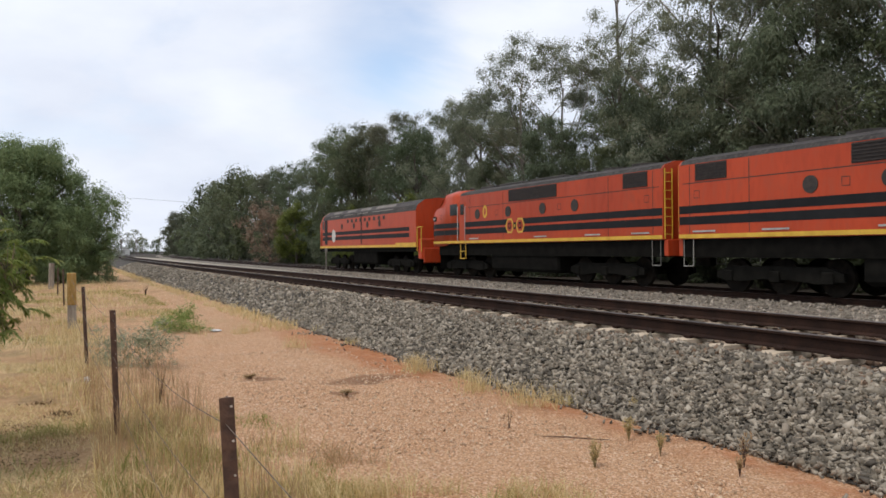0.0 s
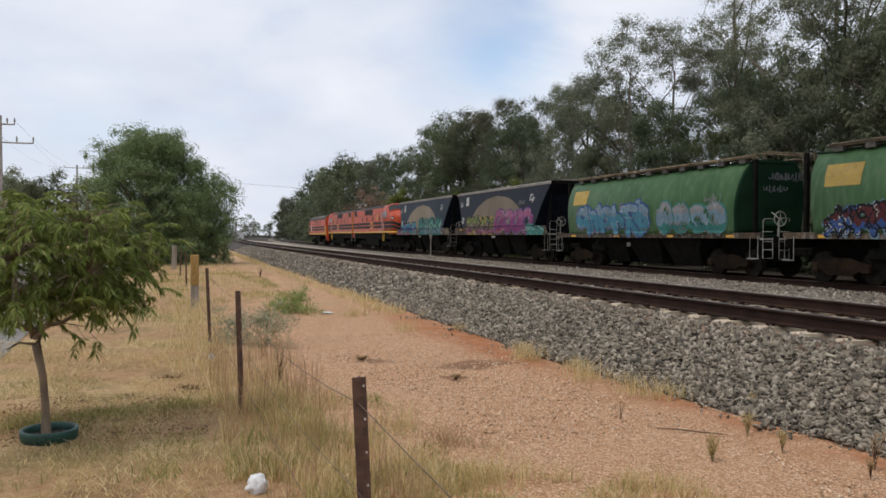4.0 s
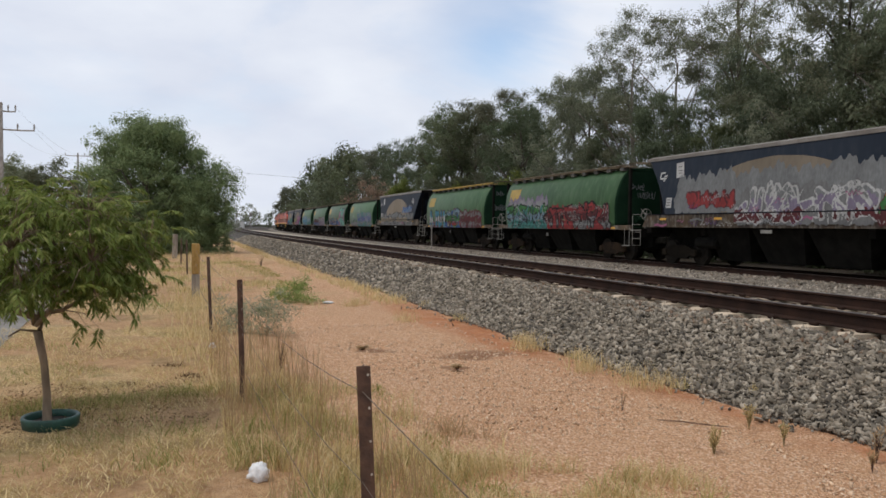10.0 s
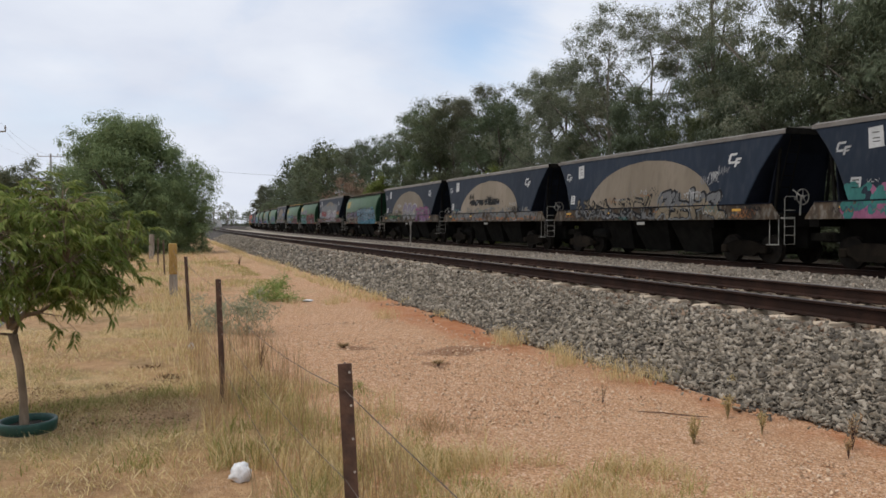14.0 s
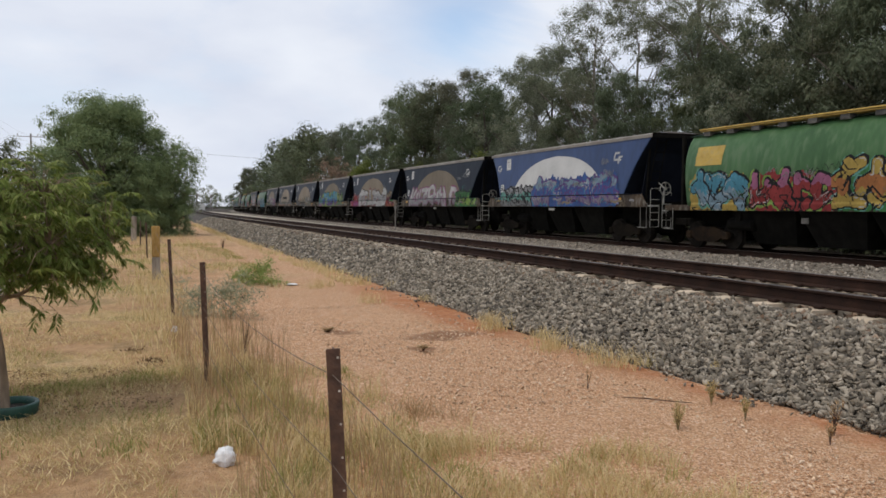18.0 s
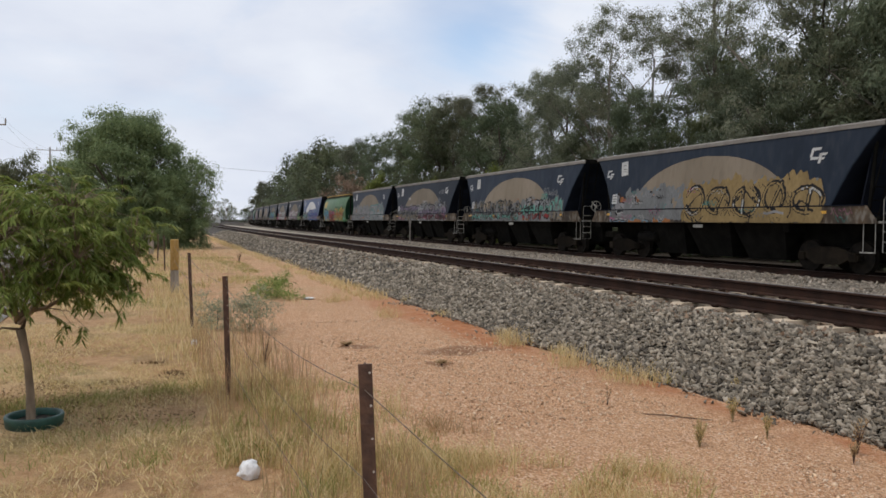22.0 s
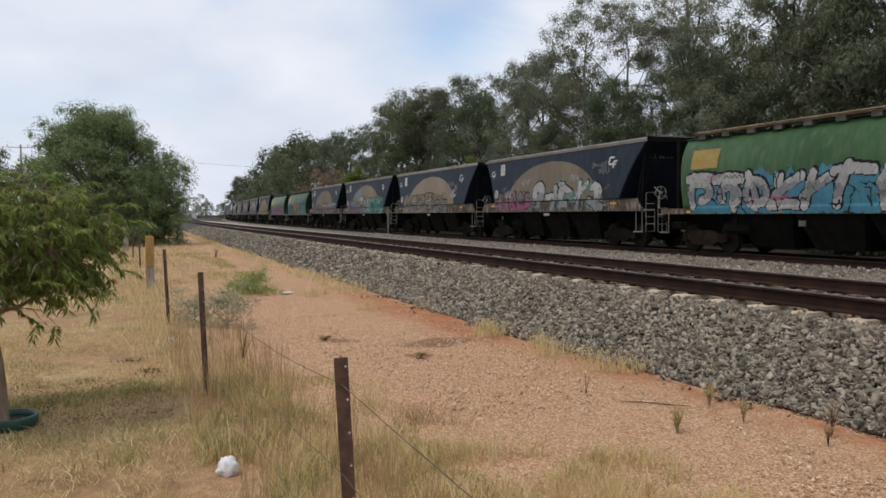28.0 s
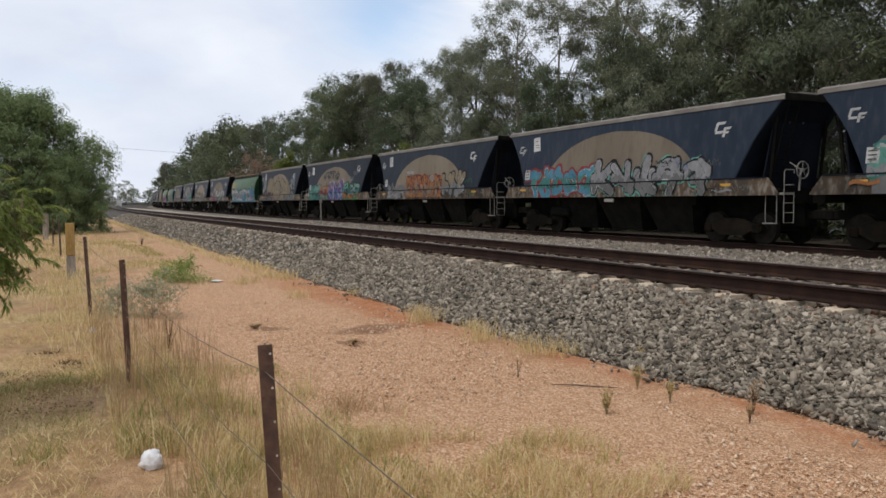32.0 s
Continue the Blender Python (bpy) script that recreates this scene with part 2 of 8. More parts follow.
M_WHEEL = material("shaded_wheel_steel", (0.010, 0.009, 0.008), (0.022, 0.018, 0.014), 6.0, 0.9, 0.2, spec=0.08)
M_WHITE = material("chalky_white_paint", (0.55, 0.54, 0.50), (0.70, 0.69, 0.66), 3.0, 0.7, 0.1, spread=0.12)
M_RAILPAINT = material("grubby_white_paint", (0.15, 0.145, 0.13), (0.26, 0.25, 0.225), 5.0, 0.7, 0.1, spread=0.3)
M_DIM = material("grimy_grey_paint", (0.05, 0.047, 0.042), (0.10, 0.095, 0.085), 5.0, 0.8, 0.1, spread=0.3)
M_YELLOWPAINT = material("reflective_yellow_paint", (0.55, 0.33, 0.03), (0.68, 0.43, 0.05), 3.0, 0.5, 0.1, spread=0.1)
M_PANEL = material("faded_yellow_paint", (0.30, 0.20, 0.035), (0.40, 0.27, 0.05), 2.0, 0.6, 0.1, c3=(0.26, 0.19, 0.06), fine=8, spread=0.25)
M_MARK = material("faded_white_paint", (0.34, 0.34, 0.33), (0.46, 0.46, 0.45), 3.0, 0.7, 0.1, spread=0.2)
M_AMBER = material("amber_reflector", (0.42, 0.22, 0.03), (0.55, 0.30, 0.04), 3.0, 0.6, 0.0)
M_ORANGE = material("locomotive_orange_paint", (0.38, 0.046, 0.013), (0.46, 0.058, 0.016), 1.0, 0.42, 0.04, c3=(0.33, 0.052, 0.020), fine=5, spread=0.06, stretch=(1, 1, 0.3), spec=0.3)
M_STRIPE = material("black_stripe_paint", (0.008, 0.008, 0.009), (0.013, 0.013, 0.014), 2.0, 0.6, 0.05, spec=0.2)
M_LOCOROOF = material("dark_grey_roof_paint", (0.034, 0.031, 0.030), (0.060, 0.055, 0.052), 1.5, 0.8, 0.2, c3=(0.075, 0.066, 0.06), fine=9, spec=0.2)
M_GRILLE = material("dark_grille_metal", (0.02, 0.015, 0.013), (0.04, 0.03, 0.025), 9.0, 0.7, 0.3)
M_RAIL = material("rusty_rail_steel", (0.020, 0.011, 0.008), (0.042, 0.021, 0.014), 3.0, 0.85, 0.25, c3=(0.017, 0.010, 0.008), spec=0.15)
M_RAILHEAD = material("dull_rail_head", (0.05, 0.04, 0.035), (0.09, 0.075, 0.068), 3.0, 0.55, 0.05, spec=0.4)
M_CONCRETE = material("pale_concrete", (0.42, 0.335, 0.235), (0.54, 0.44, 0.325), 5.0, 0.9, 0.3, c3=(0.38, 0.29, 0.20))
M_BARK = material("grey_brown_bark", (0.055, 0.045, 0.035), (0.12, 0.10, 0.08), 3.0, 0.9, 0.6, stretch=(1, 1, 0.25))
M_PALEBARK = material("pale_gum_bark", (0.12, 0.10, 0.082), (0.22, 0.19, 0.16), 2.0, 0.85, 0.4, stretch=(1, 1, 0.3))
M_YBARK = material("tan_young_bark", (0.16, 0.115, 0.075), (0.27, 0.20, 0.135), 12.0, 0.9, 0.3, stretch=(1, 1, 0.3))
M_POST = material("rusty_brown_post", (0.045, 0.022, 0.014), (0.10, 0.05, 0.03), 14.0, 0.8, 0.3)
M_WIRE = material("dull_fence_wire", (0.07, 0.05, 0.038), (0.15, 0.115, 0.09), 9.0, 0.75, 0.0, metal=0.2)
M_GLASS = bpy.data.materials.new("cab_window_glass")
M_GLASS.use_nodes = True
M_GLASS.node_tree.nodes["Principled BSDF"].inputs["Base Color"].default_value = (0.018, 0.019, 0.02, 1)
M_GLASS.node_tree.nodes["Principled BSDF"].inputs["Roughness"].default_value = 0.12
M_GLASS.node_tree.nodes["Principled BSDF"].inputs["IOR"].default_value = 1.5
L_GUM = island_material("gum_leaves", [(0.132, 0.146, 0.093), (0.164, 0.179, 0.114), (0.196, 0.209, 0.140), (0.226, 0.233, 0.169)], 0.5, 0, 0, 0.5, 0.28)
L_DARK = island_material("dark_gum_leaves", [(0.087, 0.107, 0.061), (0.111, 0.135, 0.078), (0.136, 0.160, 0.096), (0.162, 0.184, 0.119)], 0.55, 0, 0, 0.45, 0.28)
L_PEPPER = island_material("pepper_tree_leaves", [(0.145, 0.195, 0.088), (0.175, 0.230, 0.105), (0.205, 0.262, 0.122), (0.24, 0.292, 0.142)], 0.5, 0, 0, 0.4)
L_BRIGHT = island_material("yellow_green_leaves", [(0.11, 0.14, 0.035), (0.16, 0.19, 0.05), (0.21, 0.23, 0.07)], 0.5, 0, 0, 0.4)
L_BROWN = island_material("dry_brown_leaves", [(0.19, 0.125, 0.09), (0.28, 0.195, 0.145), (0.22, 0.17, 0.11)], 0.7, 0, 0, 0.2)
L_YOUNG = island_material("young_tree_leaves", [(0.120, 0.165, 0.036), (0.165, 0.215, 0.050), (0.215, 0.260, 0.070), (0.31, 0.32, 0.11)], 0.45, 0, 0, 0.4)
L_SHRUB = island_material("shrub_leaves", [(0.16, 0.22, 0.06), (0.24, 0.30, 0.09), (0.32, 0.37, 0.13)], 0.6, 0, 0, 0.35)
L_GREYBUSH = island_material("grey_green_leaves", [(0.22, 0.24, 0.14), (0.30, 0.31, 0.20), (0.38, 0.37, 0.26)], 0.7, 0, 0, 0.3)
STRAW = island_material("dry_grass_blades", [(0.42, 0.32, 0.13), (0.56, 0.43, 0.20), (0.70, 0.55, 0.29), (0.76, 0.62, 0.37), (0.46, 0.34, 0.16)], 0.8, 0, 0, 0.3)
LUSH = island_material("green_grass_blades", [(0.24, 0.225, 0.07), (0.36, 0.315, 0.11), (0.48, 0.40, 0.165), (0.62, 0.50, 0.25)], 0.8, 0, 0, 0.35)
SAPPY = island_material("fresh_grass_blades", [(0.17, 0.19, 0.05), (0.27, 0.265, 0.085), (0.40, 0.355, 0.14), (0.58, 0.47, 0.23)], 0.8, 0, 0, 0.35)
WEEDY = island_material("olive_weed_leaves", [(0.34, 0.27, 0.105), (0.46, 0.36, 0.16), (0.60, 0.46, 0.24)], 0.8, 0, 0, 0.45)
STALK = island_material("dead_weed_stalks", [(0.30, 0.19, 0.10), (0.42, 0.28, 0.15), (0.38, 0.29, 0.15)], 0.85, 0, 0, 0.2)
ROCK = island_material("crushed_rock_pieces", [(0.068, 0.057, 0.044), (0.123, 0.105, 0.080), (0.176, 0.150, 0.114), (0.232, 0.199, 0.152), (0.372, 0.326, 0.260), (0.170, 0.133, 0.096)], 0.9, 7, 0.05)
RUST_ROCK = island_material("rust_stained_rock_pieces", [(0.085, 0.05, 0.03), (0.15, 0.09, 0.055), (0.22, 0.15, 0.10), (0.30, 0.22, 0.155)], 0.9, 7, 0.05)
PALE_ROCK = island_material("pale_gravel_pieces", [(0.12, 0.10, 0.078), (0.21, 0.18, 0.145), (0.29, 0.25, 0.205), (0.42, 0.37, 0.31), (0.21, 0.155, 0.11)], 0.9, 25, 0.3)
LITTER = island_material("fallen_leaf_litter", [(0.10, 0.06, 0.032), (0.17, 0.105, 0.055), (0.25, 0.165, 0.09)], 0.85, 0, 0, 0.1)
PEBBLE = island_material("path_pebbles", [(0.30, 0.19, 0.11), (0.56, 0.37, 0.23), (0.74, 0.52, 0.34), (0.74, 0.56, 0.40), (0.40, 0.24, 0.13)], 0.9, 0, 0)

SPRAY = {}


def spray(colour):
    """Spray paint of one colour, made once."""
    table = dict(faded=(0.27, 0.28, 0.285), white=(0.62, 0.62, 0.60), black=(0.018, 0.018, 0.02), silver=(0.38, 0.38, 0.40), grey=(0.24, 0.24, 0.24), cyan=(0.06, 0.36, 0.52),
                 blue=(0.03, 0.12, 0.42), teal=(0.04, 0.30, 0.27), mint=(0.15, 0.50, 0.40), green=(0.06, 0.28, 0.07), lime=(0.30, 0.48, 0.06),
                 yellow=(0.62, 0.42, 0.04), orange=(0.58, 0.20, 0.03), red=(0.42, 0.03, 0.03), maroon=(0.17, 0.03, 0.035), pink=(0.52, 0.14, 0.30),
                 magenta=(0.36, 0.04, 0.24), purple=(0.15, 0.06, 0.30), lilac=(0.30, 0.24, 0.36), ochre=(0.44, 0.29, 0.09), tan=(0.36, 0.28, 0.17), sky=(0.24, 0.40, 0.52))
    if colour not in SPRAY:
        grey = sum(table[colour]) / 3
        c = tuple((v * 0.80 + grey * 0.20) * 0.55 for v in table[colour])
        d = tuple(v * 0.75 for v in c)
        SPRAY[colour] = material("spray_paint_" + colour, d, c, 2.0, 0.75, 0.0, fine=14, spread=0.0, stretch=(1, 1, 0.5), spec=0.2)
    return SPRAY[colour]


# ---- mesh building ----
class Shape:
    """Collects vertices and faces; several materials can share one mesh."""

    def __init__(self):
        self.v, self.f, self.m, self.pieces = [], [], [], []

    def add(self, verts, faces, mat=0):
        k = len(self.v)
        self.pieces.append((list(verts), list(faces), mat))
        self.v.extend(verts)
        self.f.extend([tuple(i + k for i in f) for f in faces])
        self.m.extend([mat] * len(faces))
        return self

    def box(self, x0, x1, y0, y1, z0, z1, mat=0, c=0.0):
        """A box; c chamfers its upright and level edges."""
        if c <= 0:
            v = [(x, y, z) for z in (z0, z1) for y in (y0, y1) for x in (x0, x1)]
            return self.add(v, [(0, 2, 3, 1), (4, 5, 7, 6), (0, 1, 5, 4), (2, 6, 7, 3), (0, 4, 6, 2), (1, 3, 7, 5)], mat)
        rings = []
        for z, s in ((z0, c), (z0 + c, 0), (z1 - c, 0), (z1, c)):
            a, b, d, e = x0 + s, x1 - s, y0 + s, y1 - s
            k = c * 0.7
            rings.append([(a + k, d, z), (b - k, d, z), (b, d + k, z), (b, e - k, z), (b - k, e, z), (a + k, e, z), (a, e - k, z), (a, d + k, z)])
        return self.loft(rings, mat)

    def loft(self, rings, mat=0, caps=True):
        n = len(rings[0])
        v = [p for r in rings for p in r]
        f = [(i * n + j, i * n + (j + 1) % n, (i + 1) * n + (j + 1) % n, (i + 1) * n + j) for i in range(len(rings) - 1) for j in range(n)]
        if caps:
            f.append(tuple(reversed(range(n))))
            f.append(tuple(range((len(rings) - 1) * n, len(rings) * n)))
        return self.add(v, f, mat)

    def tube(self, pts, radii, n=6, mat=0):
        """A round bar through the points."""
        if not hasattr(radii, "__len__"):
            radii = [radii] * len(pts)
        pts = [Vector(p) for p in pts]
        rings = []
        for i, p in enumerate(pts):
            d = (pts[min(i + 1, len(pts) - 1)] - pts[max(i - 1, 0)]).normalized()
            s = d.cross(Vector((0, 0, 1)) if abs(d.z) < 0.9 else Vector((0, 1, 0))).normalized()
            u = s.cross(d)
            rings.append([tuple(p + radii[i] * (math.cos(a) * s + math.sin(a) * u)) for a in (2 * math.pi * k / n for k in range(n))])
        return self.loft(rings, mat)

    def cyl(self, a, b, r, n=12, mat=0):
        return self.tube([a, b], [r, r], n, mat)

    def grid(self, fn, us, vs, mat=0):
        nu, nv = len(us), len(vs)
        v = [fn(a, b) for b in vs for a in us]
        f = [(j * nu + i, j * nu + i + 1, (j + 1) * nu + i + 1, (j + 1) * nu + i) for j in range(nv - 1) for i in range(nu - 1)]
        return self.add(v, f, mat)

    def mesh(self, name, mats, smooth=False):
        me = bpy.data.meshes.new(name)
        me.from_pydata(self.v, [], self.f)
        for m in (mats if isinstance(mats, (list, tuple)) else [mats]):
            me.materials.append(m)
        me.polygons.foreach_set("material_index", self.m)
        if smooth:
            me.polygons.foreach_set("use_smooth", [True] * len(self.f))
        me.update()
        return me


def part(name, shape, mats, parent=None, label="", at=(0, 0, 0), smooth=False):
    """Links a Shape (or a ready mesh) as one mesh object under its thing."""
    me = shape.mesh(name, mats, smooth) if isinstance(shape, Shape) else shape
    ob = new(name, me)
    ob.location = at
    if parent:
        ob.parent = parent
    if label:
        ob["label"] = label
    return ob


def parts(name, shape, mats, parent, label=""):
    """Each piece of the Shape becomes a part of its own."""
    mats = mats if isinstance(mats, (list, tuple)) else [mats]
    for verts, faces, k in shape.pieces:
        s = Shape().add(verts, faces)
        part(name, s, [mats[k]], parent, label)


def sides(name, shape, mats, parent, label=""):
    """One part for each side of a vehicle."""
    for sx in (-1, 1):
        s = Shape()
        for verts, faces, k in shape.pieces:
            if sum(v[0] for v in verts) * sx > 0:
                s.add(verts, faces, k)
        if s.v:
            part(name, s, mats, parent, label)


def thing(name, label, category, group="", kind="", at=(0, 0, 0)):
    ob = new(name)
    ob.location = at
    ob.empty_display_size = 0.3
    return tagged(ob, label, category, group, kind)


def fast_mesh(name, verts, faces, mat, smooth=False):
    """A mesh from numpy arrays: verts (n, 3), faces (m, 3 or 4)."""
    me = bpy.data.meshes.new(name)
    k = faces.shape[1]
    me.vertices.add(len(verts))
    me.vertices.foreach_set("co", np.ascontiguousarray(verts, dtype=np.float32).ravel())
    me.loops.add(faces.size)
    me.loops.foreach_set("vertex_index", np.ascontiguousarray(faces, dtype=np.int32).ravel())
    me.polygons.add(len(faces))
    me.polygons.foreach_set("loop_start", np.arange(0, faces.size, k, dtype=np.int32))
    me.polygons.foreach_set("loop_total", np.full(len(faces), k, dtype=np.int32))
    if smooth:
        me.polygons.foreach_set("use_smooth", np.ones(len(faces), dtype=bool))
    me.materials.append(mat)
    me.update()
    me.validate()
    return me


def track_lines(ys):
    return np.array([bend(y)[0] for y in ys])


# ---- ground: one sheet to the horizon ----
def ground_material():
    m = bpy.data.materials.new("dry_ground")
    m.use_nodes = True
    n, l = m.node_tree.nodes, m.node_tree.links
    b = n["Principled BSDF"]
    b.inputs["Roughness"].default_value = 0.95
    co = n.new("ShaderNodeTexCoord")
    sp = n.new("ShaderNodeSeparateXYZ")
    l.new(co.outputs["Object"], sp.inputs["Vector"])

    def noise_of(scale, detail=5.0, rough=0.55):
        t = n.new("ShaderNodeTexNoise")
        t.inputs["Scale"].default_value, t.inputs["Detail"].default_value, t.inputs["Roughness"].default_value = scale, detail, rough
        l.new(co.outputs["Object"], t.inputs["Vector"])
        return t.outputs["Fac"]

    def ramp(fac, *stops):
        r = n.new("ShaderNodeValToRGB")
        e = r.color_ramp.elements
        while len(e) < len(stops):
            e.new(0.5)
        for i, (p, c) in enumerate(stops):
            e[i].position, e[i].color = p, (*c, 1) if hasattr(c, "__len__") else (c, c, c, 1)
        l.new(fac, r.inputs["Fac"])
        return r.outputs["Color"]

    def mix(fac, a, c):
        x = n.new("ShaderNodeMix")
        x.data_type = "RGBA"
        l.new(fac, x.inputs["Factor"])
        l.new(a, x.inputs["A"])
        l.new(c, x.inputs["B"])
        return x.outputs["Result"]

    def calc(op, a, c=0.0, d=0.0):
        x = n.new("ShaderNodeMath")
        x.operation = op
        for i, v in enumerate((a, c, d)):
            if isinstance(v, (int, float)):
                x.inputs[i].default_value = v
            else:
                l.new(v, x.inputs[i])
        return x.outputs["Value"]

    def band(v, lo, hi, soft):
        """1 between lo and hi."""
        a = n.new("ShaderNodeMapRange")
        a.inputs["From Min"].default_value, a.inputs["From Max"].default_value = lo - soft, lo + soft
        l.new(v, a.inputs["Value"])
        c = n.new("ShaderNodeMapRange")
        c.inputs["From Min"].default_value, c.inputs["From Max"].default_value = hi + soft, hi - soft
        l.new(v, c.inputs["Value"])
        return calc("MULTIPLY", a.outputs["Result"], c.outputs["Result"])

    big, mid, small, grit = noise_of(0.35), noise_of(1.6), noise_of(9.0), noise_of(55.0, 3.0)
    # pebbles of the path
    vo = n.new("ShaderNodeTexVoronoi")
    vo.inputs["Scale"].default_value = 82.0
    l.new(co.outputs["Object"], vo.inputs["Vector"])
    stones = ramp(vo.outputs["Color"], (0.0, (0.150, 0.064, 0.025)), (0.25, (0.470, 0.230, 0.106)), (0.62, (0.733, 0.428, 0.233)), (1.0, (0.940, 0.752, 0.570)))
    sand = ramp(mid, (0.3, (0.442, 0.221, 0.099)), (0.7, (0.620, 0.357, 0.185)))
    path = mix(ramp(small, (0.30, 0.6), (0.55, 1.0)), sand, stones)
    red = ramp(small, (0.3, (0.40, 0.14, 0.045)), (0.7, (0.58, 0.25, 0.10)))
    x, y = sp.outputs["X"], sp.outputs["Y"]
    wob = calc("MULTIPLY_ADD", mid, 1.6, calc("MULTIPLY_ADD", big, 2.0, -1.8))
    xw = calc("ADD", x, wob)
    # red earth along the foot of the ballast
    path = mix(calc("MULTIPLY", calc("MULTIPLY", band(xw, 4.35, 6.0, 0.35), ramp(mid, (0.42, 0.55), (0.58, 0.05))), band(y, -9.0, 17.0, 4.0)), path, red)
    path = mix(calc("MULTIPLY", calc("MULTIPLY", band(xw, 3.9, 6.0, 0.4), ramp(mid, (0.42, 0.95), (0.62, 0.2))), band(y, 9.0, 16.0, 2.0)), path, red)
    # dry grass
    straw = ramp(noise_of(38.0, 6.0, 0.8), (0.33, (0.16, 0.085, 0.034)), (0.48, (0.56, 0.37, 0.165)), (0.62, (0.92, 0.71, 0.41)))
    greenish = ramp(small, (0.3, (0.14, 0.145, 0.04)), (0.7, (0.29, 0.25, 0.085)))
    grass = mix(ramp(mid, (0.48, 0.0), (0.66, 0.75)), straw, greenish)
    earth = ramp(small, (0.3, (0.39, 0.205, 0.09)), (0.7, (0.60, 0.37, 0.19)))
    grass = mix(ramp(big, (0.38, 0.0), (0.54, 0.85)), grass, earth)
    litter_brown = ramp(small, (0.3, (0.16, 0.095, 0.044)), (0.7, (0.33, 0.205, 0.095)))
    grass = mix(ramp(noise_of(1.3, 7.0, 0.7), (0.50, 0.0), (0.64, 0.60)), grass, litter_brown)
    # the strip beyond the bare path is grassed too
    far_y = calc("ADD", y, calc("MULTIPLY_ADD", mid, 8.0, -4.0))
    bare = calc("MULTIPLY", band(xw, 0.75, 30.0, 0.35), 1.0)
    green_strip = calc("MULTIPLY", band(far_y, 17.0, 90.0, 3.0), calc("MAXIMUM", band(xw, 0.2, 3.1, 0.6), band(y, 26.0, 90.0, 8.0)))
    col = mix(bare, grass, path)
    col = mix(calc("MULTIPLY", green_strip, ramp(mid, (0.40, 0.15), (0.58, 0.9))), col, grass)
    # damp brown stains on the path
    def stain(cx, cy, rx, ry):
        ax = calc("MULTIPLY", calc("ADD", x, calc("MULTIPLY_ADD", small, 0.5, -0.25 - cx)), 1 / rx)
        ay = calc("MULTIPLY", calc("ADD", y, calc("MULTIPLY_ADD", mid, 0.8, -0.4 - cy)), 1 / ry)
        r2 = calc("ADD", calc("MULTIPLY", ax, ax), calc("MULTIPLY", ay, ay))
        q = n.new("ShaderNodeMapRange")
        q.inputs["From Min"].default_value, q.inputs["From Max"].default_value = 1.2, 0.5
        q.inputs["To Min"].default_value, q.inputs["To Max"].default_value = 0.0, 0.75
        l.new(r2, q.inputs["Value"])
        return q.outputs["Result"]
    speck = ramp(noise_of(3.2, 6.0, 0.7), (0.38, 1.0), (0.60, 0.25))
    rust = ramp(small, (0.3, (0.42, 0.135, 0.042)), (0.7, (0.60, 0.235, 0.088)))
    for place in ((4.15, 12.8, 0.50, 2.6), (4.30, 10.2, 0.42, 1.3), (4.62, 6.2, 0.16, 1.0), (4.82, 3.9, 0.16, 0.9)):
        col = mix(calc("MULTIPLY", stain(*place), speck), col, rust)
    damp = ramp(small, (0.3, (0.20, 0.090, 0.040)), (0.7, (0.30, 0.145, 0.068)))
    for place in ((3.55, 9.15, 0.62, 0.30), (2.38, 9.72, 0.24, 0.2), (3.02, 8.35, 0.16, 0.15)):
        col = mix(stain(*place), col, damp)
    # grey gravel between and beyond the tracks
    gravel = ramp(noise_of(30.0, 4.0, 0.7), (0.3, (0.24, 0.205, 0.16)), (0.55, (0.38, 0.335, 0.27)), (0.75, (0.52, 0.465, 0.385)))
    col = mix(band(x, 9.3, 400.0, 0.4), col, gravel)
    # the litter under the tree belt, its colour darkened with the belt's shade
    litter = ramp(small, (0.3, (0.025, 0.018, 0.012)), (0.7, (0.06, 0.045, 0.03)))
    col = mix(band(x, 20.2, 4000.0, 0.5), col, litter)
    l.new(col, b.inputs["Base Color"])
    h = calc("MULTIPLY_ADD", grit, 0.6, calc("MULTIPLY", vo.outputs["Distance"], -0.8))
    bp = n.new("ShaderNodeBump")
    bp.inputs["Strength"].default_value, bp.inputs["Distance"].default_value = 1.0, 0.03
    l.new(h, bp.inputs["Height"])
    l.new(bp.outputs["Normal"], b.inputs["Normal"])
    return m


def ground_height(x, y):
    """Gentle unevenness of the ground."""
    near = max(0.0, 1 - abs(y) / 80)
    h = 0.05 * noise.noise((x * 0.5, y * 0.5, 0)) + 0.02 * noise.noise((x * 2.1, y * 2.1, 3))
    if x > 4:
        h = min(h, 0.0) - 0.02
    if x < -1.6:
        h *= max(0.0, 1 - (-1.6 - x) / 0.6)
    return h * near


def axis(lo, hi, step, limit):
    """Grid lines: even near the place, wider and wider towards the horizon."""
    a = list(np.arange(lo, hi + 1e-6, step))
    s = step
    while a[-1] < limit:
        s *= 1.35
        a.append(a[-1] + s)
    s = step
    while a[0] > -limit:
        s *= 1.35
        a.insert(0, a[0] - s)
    return a


M_GROUND = ground_material()
gs = Shape()
gs.grid(lambda x, y: (x, y, ground_height(x, y)), axis(-9, 9, 0.3, 3000), axis(0, 40, 0.3, 3000))
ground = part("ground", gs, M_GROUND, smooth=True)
tagged(ground, "dry sandy ground with straw-coloured grass and a bare gravel path", "ground", kind="structure")

